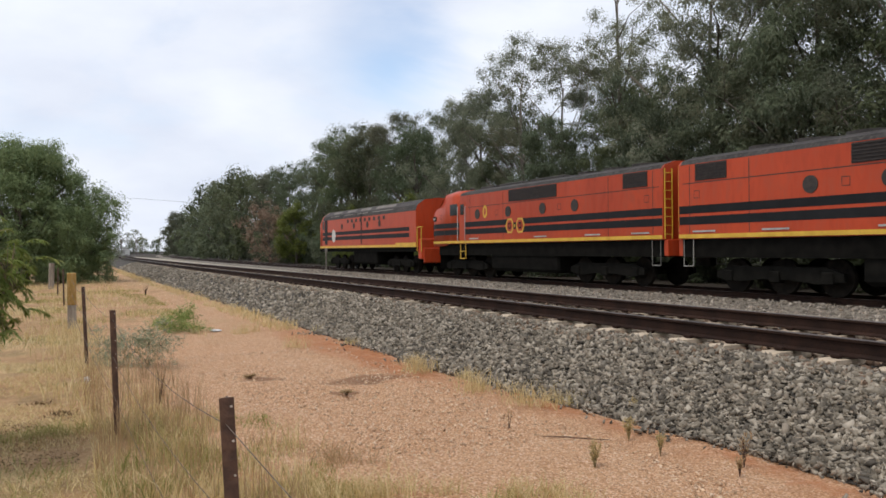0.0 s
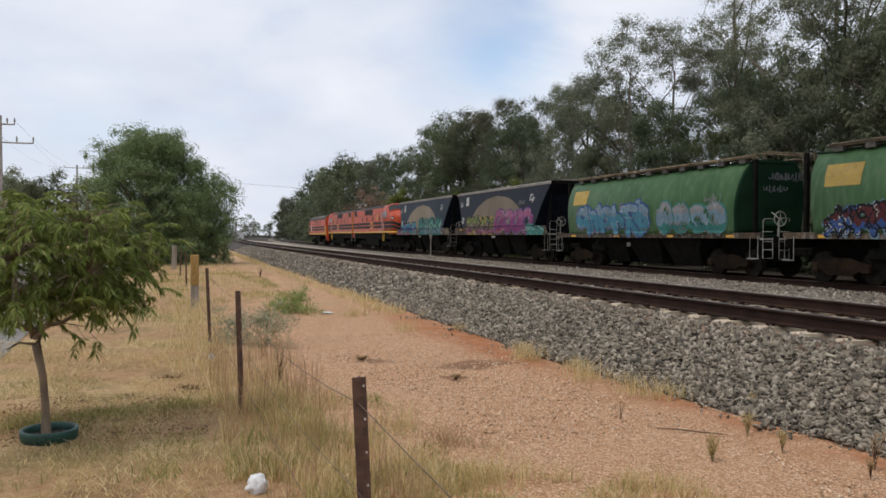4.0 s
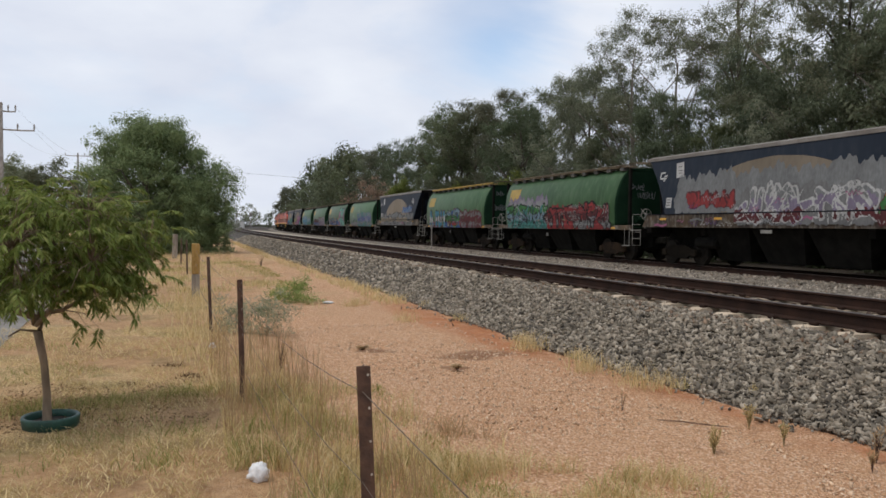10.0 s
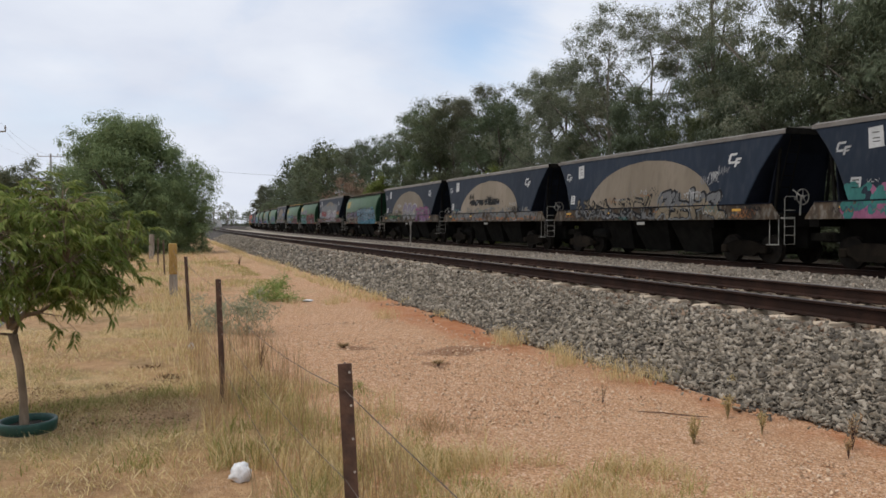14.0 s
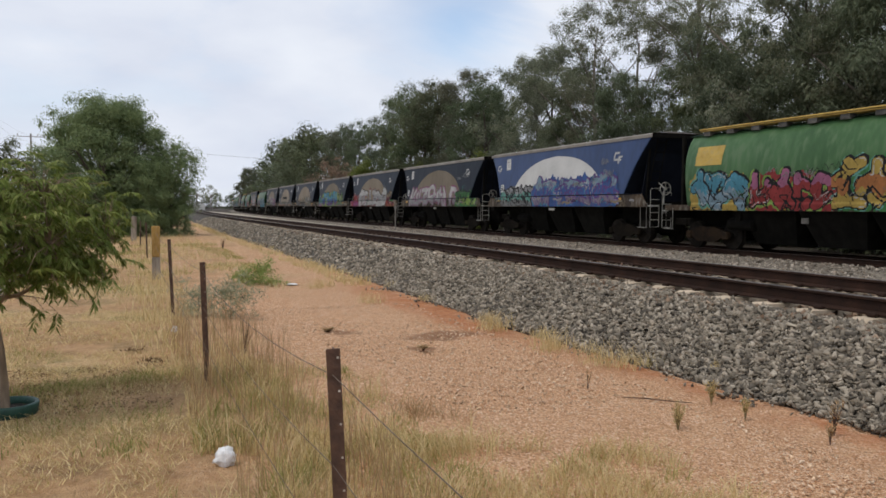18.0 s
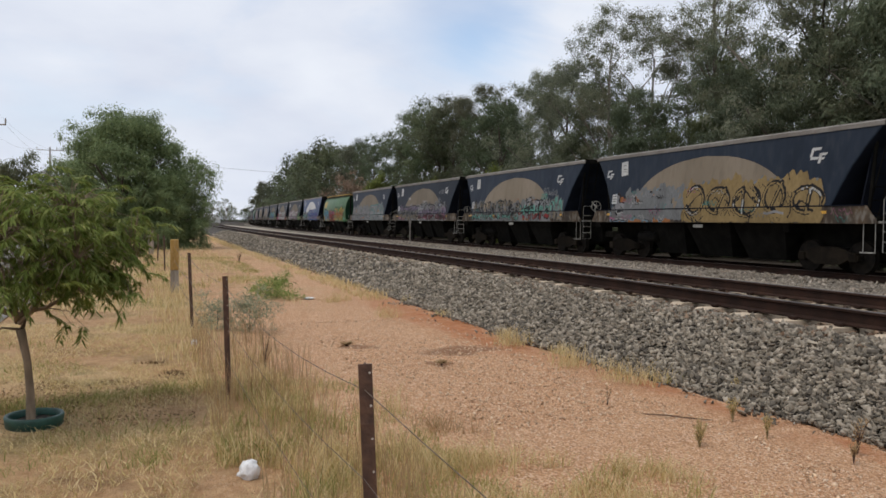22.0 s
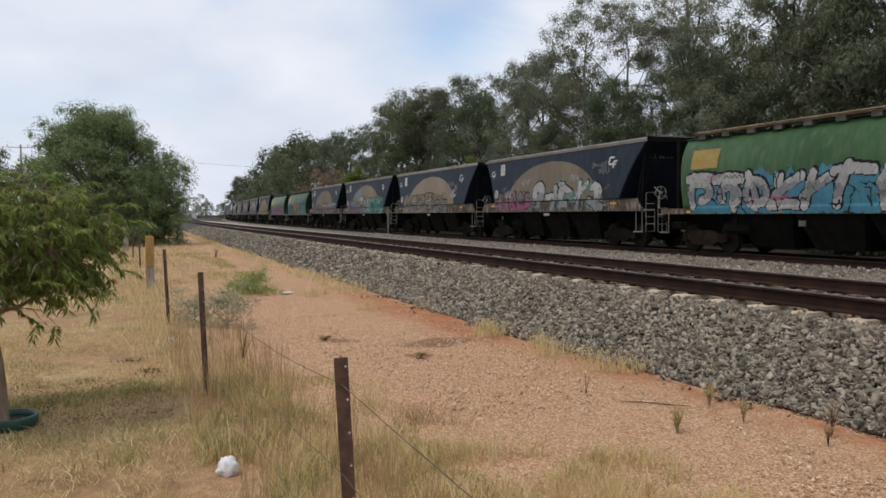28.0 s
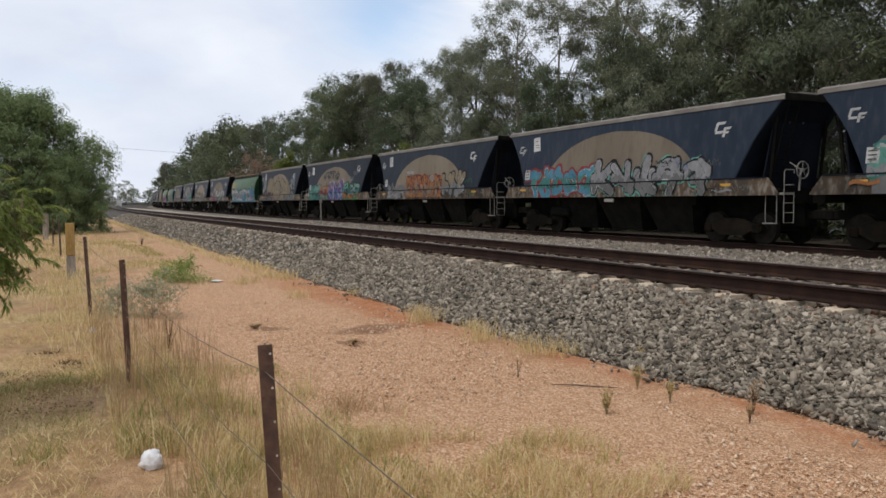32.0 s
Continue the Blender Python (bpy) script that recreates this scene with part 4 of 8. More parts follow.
def make_green(name, walk_mat):
    t = thing(name, "green barrel-sided grain hopper wagon covered in graffiti", "hopper wagon", "wagons of the grain train")
    fn = side_map(GREEN_WID)
    b = Shape()
    zs = [1.38, 1.60, 1.88, 2.18, 2.48, 2.78, 3.08, 3.28, 3.46, 3.60, 3.72, 3.80]
    b.loft([ring(lerp(max(z, 1.60), GREEN_LEN[2:]), lerp(z, GREEN_WID), z, 0.12, 3) for z in zs])
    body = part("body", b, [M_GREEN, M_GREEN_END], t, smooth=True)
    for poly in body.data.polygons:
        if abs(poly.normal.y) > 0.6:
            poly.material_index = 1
        if abs(poly.normal.z) > 0.9:
            poly.use_smooth = False
    sl = Shape()
    for sx in (-1, 1):
        a, c = sorted((sx * 1.28, sx * 1.38))
        sl.box(a, c, -7.0, 7.0, 1.27, 1.46, c=0.012)
    parts("side_sill", sl, M_SILL, t)
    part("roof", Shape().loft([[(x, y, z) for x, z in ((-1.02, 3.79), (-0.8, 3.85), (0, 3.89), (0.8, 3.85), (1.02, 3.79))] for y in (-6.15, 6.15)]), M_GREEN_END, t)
    w = Shape()
    for sx in (-1, 1):
        a, c = sorted((sx * 0.70, sx * 1.12))
        w.box(a, c, -6.2, 5.5, 3.90, 3.94, c=0.01)
    w.tube([(-1.14, -6.5, 3.97), (-1.14, 5.5, 3.97)], 0.028, 6)
    parts("roof_walkway", w, walk_mat, t)
    br = Shape()
    for i in range(11):
        y = -5.8 + i * 1.1
        for sx in (-1, 1):
            a, c = sorted((sx * 0.85, sx * 1.10))
            br.box(a, c, y - 0.16, y + 0.16, 3.76, 3.90)
    parts("walkway_bracket", br, M_DIM, t)
    hs = Shape()
    for sx in (-0.25, 0.25):
        hs.tube([(-1.0, -6.5 + sx, 3.85), (-1.0, -6.5 + sx, 4.05), (1.0, -6.5 + sx, 4.05), (1.0, -6.5 + sx, 3.85)], 0.02, 5)
    part("roof_handrail", hs, M_WALKWAY, t)
    for e in (-1, 1):
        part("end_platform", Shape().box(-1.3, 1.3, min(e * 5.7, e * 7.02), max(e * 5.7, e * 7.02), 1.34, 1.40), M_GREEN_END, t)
        for sx in (-1, 1):
            part("end_post", Shape().box(sx * 1.05 - 0.06, sx * 1.05 + 0.06, min(e * 6.35, e * 6.47), max(e * 6.35, e * 6.47), 1.4, 3.84, c=0.01), M_UNDER, t)
        part("brake_cylinder", Shape().tube([(-0.6, e * 6.2, 1.72), (0.3, e * 6.2, 1.72)], 0.13, 12), M_GREEN_END, t)
    wagon_gear(t, 7.0, 1.35, M_BOGIE_TAN, (-1, 1))
    brake_wheel(t, -7.25, 1.90)
    y1 = Shape()
    y1.add([fn(y, z, 0.008) for y, z in ((5.35, 2.75), (4.1, 2.75), (4.1, 3.05), (5.38, 3.05))], [(0, 1, 2, 3)])
    y1.add([fn(y, z, 0.008) for y, z in ((5.38, 3.05), (4.1, 3.05), (4.1, 3.38), (5.4, 3.38))], [(0, 1, 2, 3)])
    part("yellow_panel", y1, M_PANEL, t, "faded yellow square")
    rf = Shape()
    for y in (-5.6, -2.2, 1.6, 5.4):
        rf.box(-1.392, -1.38, y - 0.2, y + 0.2, 1.30, 1.39)
    parts("reflector", rf, M_AMBER, t)
    part("number_board", Shape().box(-1.34, -1.32, 0.6, 0.85, 0.92, 1.08), M_DIM, t, "small pale board with unreadable marks")
    return t


CELL = 0.034


def letter_strokes(rnd, cy, step, z0, h, style):
    """The centre lines of one sprayed, unreadable letter form."""
    out = []
    slant = rnd.uniform(-0.16, 0.16) * step
    if style == "throw":
        r1, r2 = step * rnd.uniform(0.30, 0.42), h * rnd.uniform(0.28, 0.36)
        c, a0 = (cy, z0 + h * 0.5), rnd.uniform(0, 6.28)
        out.append([(c[0] + r1 * math.cos(a0 + 5.4 * k / 11), c[1] + r2 * math.sin(a0 + 5.4 * k / 11)) for k in range(12)])
        if rnd.random() < 0.7:
            out.append([(cy + step * rnd.uniform(-0.3, 0.3), z0 + h * q) for q in (0.2, 0.8)])
        return out
    bars = {"block": 1, "wild": 2, "bars": 1}[style]
    for b in range(bars):
        e = rnd.uniform(-0.36, 0.36) * step
        out.append([(cy + e - slant, z0 + h * rnd.uniform(0.06, 0.2)), (cy + e + rnd.uniform(-0.1, 0.1) * step, z0 + h * 0.5), (cy + e + slant, z0 + h * rnd.uniform(0.82, 0.98))])
    if style == "bars":
        return out
    for _ in range(rnd.choice((1, 2, 2)) if style == "block" else rnd.choice((2, 3))):
        kind = rnd.random()
        if kind < 0.30:
            a, b = rnd.sample((0.12, 0.34, 0.55, 0.88), 2)
            out.append([(cy + 0.42 * step, z0 + h * a), (cy - 0.42 * step, z0 + h * b)])
        elif kind < 0.5:
            q = rnd.choice((0.14, 0.5, 0.86))
            out.append([(cy + 0.45 * step, z0 + h * q), (cy, z0 + h * (q + 0.05)), (cy - 0.45 * step, z0 + h * q)])
        else:
            r1, r2 = step * rnd.uniform(0.26, 0.42), h * rnd.uniform(0.16, 0.36)
            c, a0, span = (cy + rnd.uniform(-0.1, 0.1) * step, z0 + h * rnd.uniform(0.32, 0.68)), rnd.uniform(0, 6.28), rnd.uniform(2.8, 5.2)
            out.append([(c[0] + r1 * math.cos(a0 + span * k / 7), c[1] + r2 * math.sin(a0 + span * k / 7)) for k in range(8)])
    return out


def stroke_distance(yy, zz, strokes):
    d = np.full(yy.shape, 9.0)
    for pts in strokes:
        for (ay, az), (by, bz) in zip(pts, pts[1:]):
            vy, vz = by - ay, bz - az
            q = np.clip(((yy - ay) * vy + (zz - az) * vz) / (vy * vy + vz * vz + 1e-9), 0, 1)
            d = np.minimum(d, np.hypot(yy - ay - q * vy, zz - az - q * vz))
    return d


def ripple(yy, zz, seed):
    """A cheap uneven field between about -1 and 1."""
    return (np.sin(yy * 5.1 + seed) + np.sin(zz * 6.7 + yy * 2.3 + seed * 1.7) + np.sin(yy * 11.3 - zz * 9.1 + seed * 0.6) + np.sin(yy * 23.0 + zz * 17.0 + seed * 2.9) * 0.8) / 3.2


def side_limit(zz, green):
    """Half the painted side's length at a height."""
    if green:
        return np.where(zz < 1.45, 6.62, np.interp(zz, [a for a, _ in GREEN_LEN[2:]], [b for _, b in GREEN_LEN[2:]]) - 0.27)
    return np.where(zz < 1.87, 6.92 - np.maximum(0.0, zz - 1.40) * 0.75, np.interp(zz, [a for a, _ in BLUE_LEN[3:]], [b for _, b in BLUE_LEN[3:]]) - 0.04)


def graffiti(t, green, seed, blocks):
    """Sprayed lettering as thin coats of paint laid on the side: a cloud behind, a halo, a drop shadow, an outline, the fill and its highlights."""
    foot = 1.28 if green else 1.40
    wids = GREEN_WID if green else BLUE_WID
    wz, wx = [a for a, _ in wids], [b for _, b in wids]
    for b_i, (y0, y1, z0, z1, fills, line, halo, cloud, count, weight, style, fade) in enumerate(blocks):
        rnd = random.Random(seed * 31 + b_i)
        z0 = max(z0, foot)
        h = z1 - z0
        names = []

        def slot(c):
            if c not in names:
                names.append(c)
            return names.index(c)
        ys = np.arange(y1 - 0.18, y0 + 0.18, CELL)
        zs = np.arange(foot, min(z1 + 0.22, 3.7), CELL)
        if not green:
            zs = np.unique(np.concatenate([zs[(zs < 1.83) | (zs > 1.93)], [1.855, 1.897]]))
        yc, zc = (ys[:-1] + ys[1:]) / 2, (zs[:-1] + zs[1:]) / 2
        yy, zz = np.meshgrid(yc, zc)
        rip = ripple(yy, zz, seed + b_i * 3.3)
        lay = np.full(yy.shape, -1, dtype=np.int32)
        edge = np.clip(np.minimum(y0 - yy, yy - y1) * 1.6 + 0.55, 0.0, 1.0)
        crest = z0 + h * (0.45 + 0.50 * edge) + 0.16 * h * ripple(yy, zz * 0.2, seed * 1.3 + b_i)
        if cloud:
            lay[(zz < crest) & (zz > z0 - 0.03 + 0.08 * np.abs(rip)) & (yy < y0 + 0.12 * rip) & (yy > y1 - 0.12 * rip)] = slot(cloud)
        if fills:
            step = (y0 - y1) / count
            strokes = [letter_strokes(rnd, y0 - (i + 0.5) * step + rnd.uniform(-0.06, 0.06) * step, step * rnd.uniform(1.0, 1.25), z0 + h * rnd.uniform(0.0, 0.05), h * rnd.uniform(0.86, 1.02), style) for i in range(count)]
            order = list(range(count))
            rnd.shuffle(order)
            near = [stroke_distance(yy, zz, st) for st in strokes]
            every = np.minimum.reduce(near)
            if halo:
                lay[every < weight * 0.85 + (0.06 if style == "wild" else 0.10) + 0.04 * rip] = slot(halo)
            depth = slot(line)
            for i in order:
                d = near[i] * (1 + 0.10 * np.sin(zz * 9 + i))
                w = weight * (rnd.uniform(0.72, 1.0) if style == "wild" else rnd.uniform(0.92, 1.2))
                shade = np.roll(np.roll(d, 1, axis=0), -1, axis=1)
                lay[(shade < w + 0.034) | (d < w + 0.032)] = depth
                band = np.clip((z0 + h - zz) / h * len(fills) + 0.35 * rip, 0, len(fills) - 0.01).astype(int)
                inside = d < w
                for k, c in enumerate(fills):
                    lay[inside & (band == k)] = slot(c)
                if fills[0] != "white" and not fade:
                    lay[inside & (np.abs(d - w * 0.72) < 0.014) & (np.sin(yy * 3 + i) + np.sin(zz * 5 + i * 2) > 0.7)] = slot("white")
                lay[inside & (np.abs(np.sin(yy * 6 + zz * (4 if i % 2 else -5) + i * 1.3)) < (0.13 if style == "wild" else 0.07))] = depth
            if style == "wild" or cloud:
                loose = [[(y0 + (y1 - y0) * rnd.random(), z0 + h * rnd.uniform(0.05, 0.9))] for _ in range(count * (5 if style == "wild" else 3))]
                for st in loose:
                    for _ in range(rnd.randint(2, 4)):
                        st.append((st[-1][0] + rnd.uniform(-0.3, 0.3), st[-1][1] + rnd.uniform(-0.28, 0.28)))
                thin = stroke_distance(yy, zz, loose)
                lay[(thin < 0.019) & (lay >= 0)] = depth
        if fade:
            lay[rip > 1.0 - 1.3 * fade] = -1
        lay[np.abs(yy) > side_limit(zz, green)] = -1
        if not green:
            lay[(zz > 1.855) & (zz < 1.897)] = -1
        pick = np.argwhere(lay >= 0)
        if not len(pick):
            continue
        n = len(ys)
        gy, gz = np.meshgrid(ys, zs)
        # round off the stepped edges: a corner moves into the one cell that differs from the other three
        pad = np.pad(lay, 1, constant_values=-2)
        c00, c01, c10, c11 = pad[:-1, :-1], pad[:-1, 1:], pad[1:, :-1], pad[1:, 1:]
        for own, o1, o2, o3, dz, dy in ((c00, c01, c10, c11, -1, -1), (c01, c00, c10, c11, -1, 1), (c10, c00, c01, c11, 1, -1), (c11, c00, c01, c10, 1, 1)):
            odd = (own != o1) & (o1 == o2) & (o2 == o3)
            gy = gy + odd * dy * CELL * 0.27
            gz = gz + odd * dz * CELL * 0.27
        gx = -(np.interp(gz, wz, wx) + 0.010 + 0.004 * b_i + (np.where(gz < 1.5, 0.03, 0.0) if green else np.where(gz < 1.86, 0.012, 0.0)))
        v = np.stack([gx, gy, gz], 2).reshape(-1, 3)
        k = pick[:, 0] * n + pick[:, 1]
        f = np.stack([k + 1, k, k + n, k + n + 1], 1)
        used = np.unique(f)
        f = np.searchsorted(used, f)
        me = fast_mesh("graffiti", v[used], f, spray(names[0]))
        for c in names[1:]:
            me.materials.append(spray(c))
        me.polygons.foreach_set("material_index", np.ascontiguousarray(lay[pick[:, 0], pick[:, 1]]))
        me.update()
        what = (fills[0] + " sprayed lettering outlined in " + line) if fills else "pale sprayed cloud"
        part("graffiti", me, None, t, what)


def cursive(rnd, a, z, way, limit):
    """A looping scrawl along a line, its loops of uneven height and width."""
    pts, th = [], rnd.uniform(0, 6)
    tall, wide = 0.1, 0.05
    for k in range(rnd.randint(26, 52)):
        if k % 6 == 0:
            tall, wide = rnd.uniform(0.04, 0.19), rnd.uniform(0.0, 0.09)
        pts.append((max(-limit, min(limit, a + wide * math.cos(th))), z + tall * math.sin(th)))
        th += 1.0 + rnd.uniform(-0.35, 0.35)
        a += way * rnd.uniform(0.008, 0.035)
    return pts


def ribbon(s, pts, w, place):
    v = []
    for i, (a, z) in enumerate(pts):
        (a0, z0), (a1, z1) = pts[max(0, i - 1)], pts[min(len(pts) - 1, i + 1)]
        ln = math.hypot(a1 - a0, z1 - z0) or 1.0
        na, nz = -(z1 - z0) / ln * w, (a1 - a0) / ln * w
        v += [place(a + na, z + nz), place(a - na, z - nz)]
    s.add(v, [(2 * i, 2 * i + 1, 2 * i + 3, 2 * i + 2) for i in range(len(pts) - 1)])


def tags(t, green, seed, count, colour):
    """Thin scrawled tags."""
    fn = side_map(GREEN_WID if green else BLUE_WID)
    rnd = random.Random(seed + 99)
    s = Shape()
    for _ in range(count):
        ribbon(s, cursive(rnd, rnd.uniform(-4.0, 4.7), rnd.uniform(2.0, 3.0), -1, 5.0), 0.018, lambda y, z: fn(y, z, 0.028))
    tagged(part("graffiti_tag", s, spray(colour), t), "thin " + colour + " scrawled tags", kind="stuff")


def owner_mark(t):
    """A small dull yellow outlined mark high on the rear of a green wagon's side."""
    fn = side_map(GREEN_WID)
    s = Shape()
    for a, b, c, d in ((-5.5, -5.2, 3.17, 3.21), (-5.5, -5.2, 2.86, 2.90), (-5.5, -5.46, 2.90, 3.17), (-5.24, -5.2, 2.90, 3.17), (-5.39, -5.35, 2.98, 3.12), (-5.39, -5.29, 2.98, 3.01)):
        s.add([fn(y, z, 0.012) for y, z in ((a, c), (b, c), (b, d), (a, d))], [(0, 1, 2, 3)])
    part("operator_mark", s, M_PANEL, t, "small dull yellow outlined mark")


def end_tags(t, green, seed):
    """Thin white tags on the sloping rear end and high on the side near the rear mark."""
    rnd = random.Random(seed * 5 + 2)
    s = Shape()
    lens = GREEN_LEN[2:] if green else BLUE_LEN[3:]
    fn = side_map(GREEN_WID) if green else side_map(BLUE_WID)

    def on_end(x, z):
        return (x, -(lerp(z, lens) + 0.02), z)

    def on_side(y, z):
        return fn(y, z, 0.03)
    for place, a0, a1, z0, z1, count in ((on_end, -0.95, 0.4, 2.2, 3.4, rnd.choice((0, 2, 3))), (on_side, -5.2, -3.9, 2.6, 3.3, rnd.choice((0, 1, 2)))):
        for _ in range(count):
            ribbon(s, cursive(rnd, rnd.uniform(a0, a1), rnd.uniform(z0, z1), 1, 1.25 if place is on_end else 5.2), 0.013, place)
    if s.v:
        tagged(part("graffiti_tag", s, spray("silver"), t), "thin pale scrawled tags", kind="stuff")


def scrawl(t, green, seed, count):
    """Small overlapping scribbles, drips and faded smears along the lower side and the sill."""
    fn = side_map(GREEN_WID if green else BLUE_WID)
    rnd = random.Random(seed * 3 + 5)
    names = ["white", "black", "silver", "grey", "black", rnd.choice(("tan", "orange", "pink")), rnd.choice(("teal", "green", "purple", "blue"))]
    s = Shape()
    foot = 1.42 if not green else 1.52

    def band(pts, w, k):
        v = []
        for y, z in pts:
            lim = 6.3 if (not green and z < 1.84) else (5.35 + (z - 1.88) * 0.5 if not green else 5.4)
            y = min(max(y, -lim), lim)
            v += [fn(y, z + w, 0.031 if 1.83 > z or z > 1.93 else 0.06), fn(y, z - w, 0.031 if 1.83 > z or z > 1.93 else 0.06)]
        s.add(v, [(2 * i, 2 * i + 1, 2 * i + 3, 2 * i + 2) for i in range(len(pts) - 1)], k)
    for _ in range(count):
        low = rnd.random() < 0.5
        y, z = rnd.uniform(-6.4, 6.6) if low and not green else rnd.uniform(-4.8, 5.0), (foot + rnd.uniform(0.05, 0.38)) if low else rnd.uniform(1.98, 2.55)
        k, amp, ph = rnd.randrange(7), rnd.uniform(0.05, 0.15), rnd.uniform(0, 6)
        pts = []
        for j in range(rnd.randint(6, 16)):
            pts.append((y, max(foot, z + amp * math.sin(j * 1.9 + ph) * rnd.uniform(0.5, 1.2))))
            y -= rnd.uniform(0.01, 0.09)
        band(pts, rnd.uniform(0.008, 0.02), k)
    for _ in range(count // 7):
        y, z = rnd.uniform(-6.0, 6.2), foot + rnd.uniform(0.04, 0.3)
        ln = rnd.uniform(0.2, 0.9)
        band([(y - ln * j / 6, z + 0.03 * math.sin(j * 1.3 + y)) for j in range(7)], rnd.uniform(0.02, 0.045), rnd.choice((2, 3, 5)))
    tagged(part("graffiti_tag", s, [spray(n_) for n_ in names], t), "small overlapping scrawls and smears", kind="stuff")


# ---- locomotives ----
def loco_section(y, w, top, floor, shoulder):
    """A cross-section of a full-width body: walls, shoulder and arched roof."""
    return [(-w, y, floor), (-w, y, shoulder), (-w * 0.93, y, shoulder + (top - shoulder) * 0.42), (-w * 0.62, y, shoulder + (top - shoulder) * 0.85), (0, y, top),
            (w * 0.62, y, shoulder + (top - shoulder) * 0.85), (w * 0.93, y, shoulder + (top - shoulder) * 0.42), (w, y, shoulder), (w, y, floor)]


def strip(s, x, y0, y1, z0, z1, mat=0, t=0.006):
    """A thin painted or bolted panel on both sides of a body."""
    for sx in (-1, 1):
        a, b = sorted((sx * x, sx * (x + t)))
        s.box(a, b, y0, y1, z0, z1, mat)


def disc(s, x, y, z, r, t=0.02, n=18, mat=0):
    for sx in (-1, 1):
        s.cyl((sx * x, y, z), (sx * (x + t), y, z), r, n, mat)


def loco_bogie(parent, y0):
    b = part("bogie", Shape().box(-0.8, 0.8, -1.5, 1.5, 0.45, 0.75, c=0.05), M_UNDER, parent, at=(0, y0, 0))
    for sx in (-1, 1):
        s = Shape()
        prof = [(-2.1, 0.62), (-1.6, 0.78), (1.6, 0.78), (2.1, 0.62), (2.1, 0.42), (1.3, 0.34), (0.5, 0.42), (-0.5, 0.42), (-1.3, 0.34), (-2.1, 0.42)]
        s.loft([[(sx * 1.08 + d, y, z) for y, z in prof] for d in (-0.07, 0.07)])
        for yy in (-1.65, 0.0, 1.65):
            s.box(sx * 1.08 - 0.14, sx * 1.08 + 0.14, yy - 0.17, yy + 0.17, 0.34, 0.66, c=0.03)
        part("side_frame", s, M_UNDER, b)
    for yy in (-1.65, 0.0, 1.65):
        w = Shape().cyl((-0.9, yy, 0.5), (0.9, yy, 0.5), 0.09, 8)
        for sx in (-1, 1):
            a, c = sorted((sx * 0.66, sx * 0.80))
            w.cyl((a, yy, 0.5), (c, yy, 0.5), 0.5, 20)
        part("wheelset", w, M_WHEEL, b)


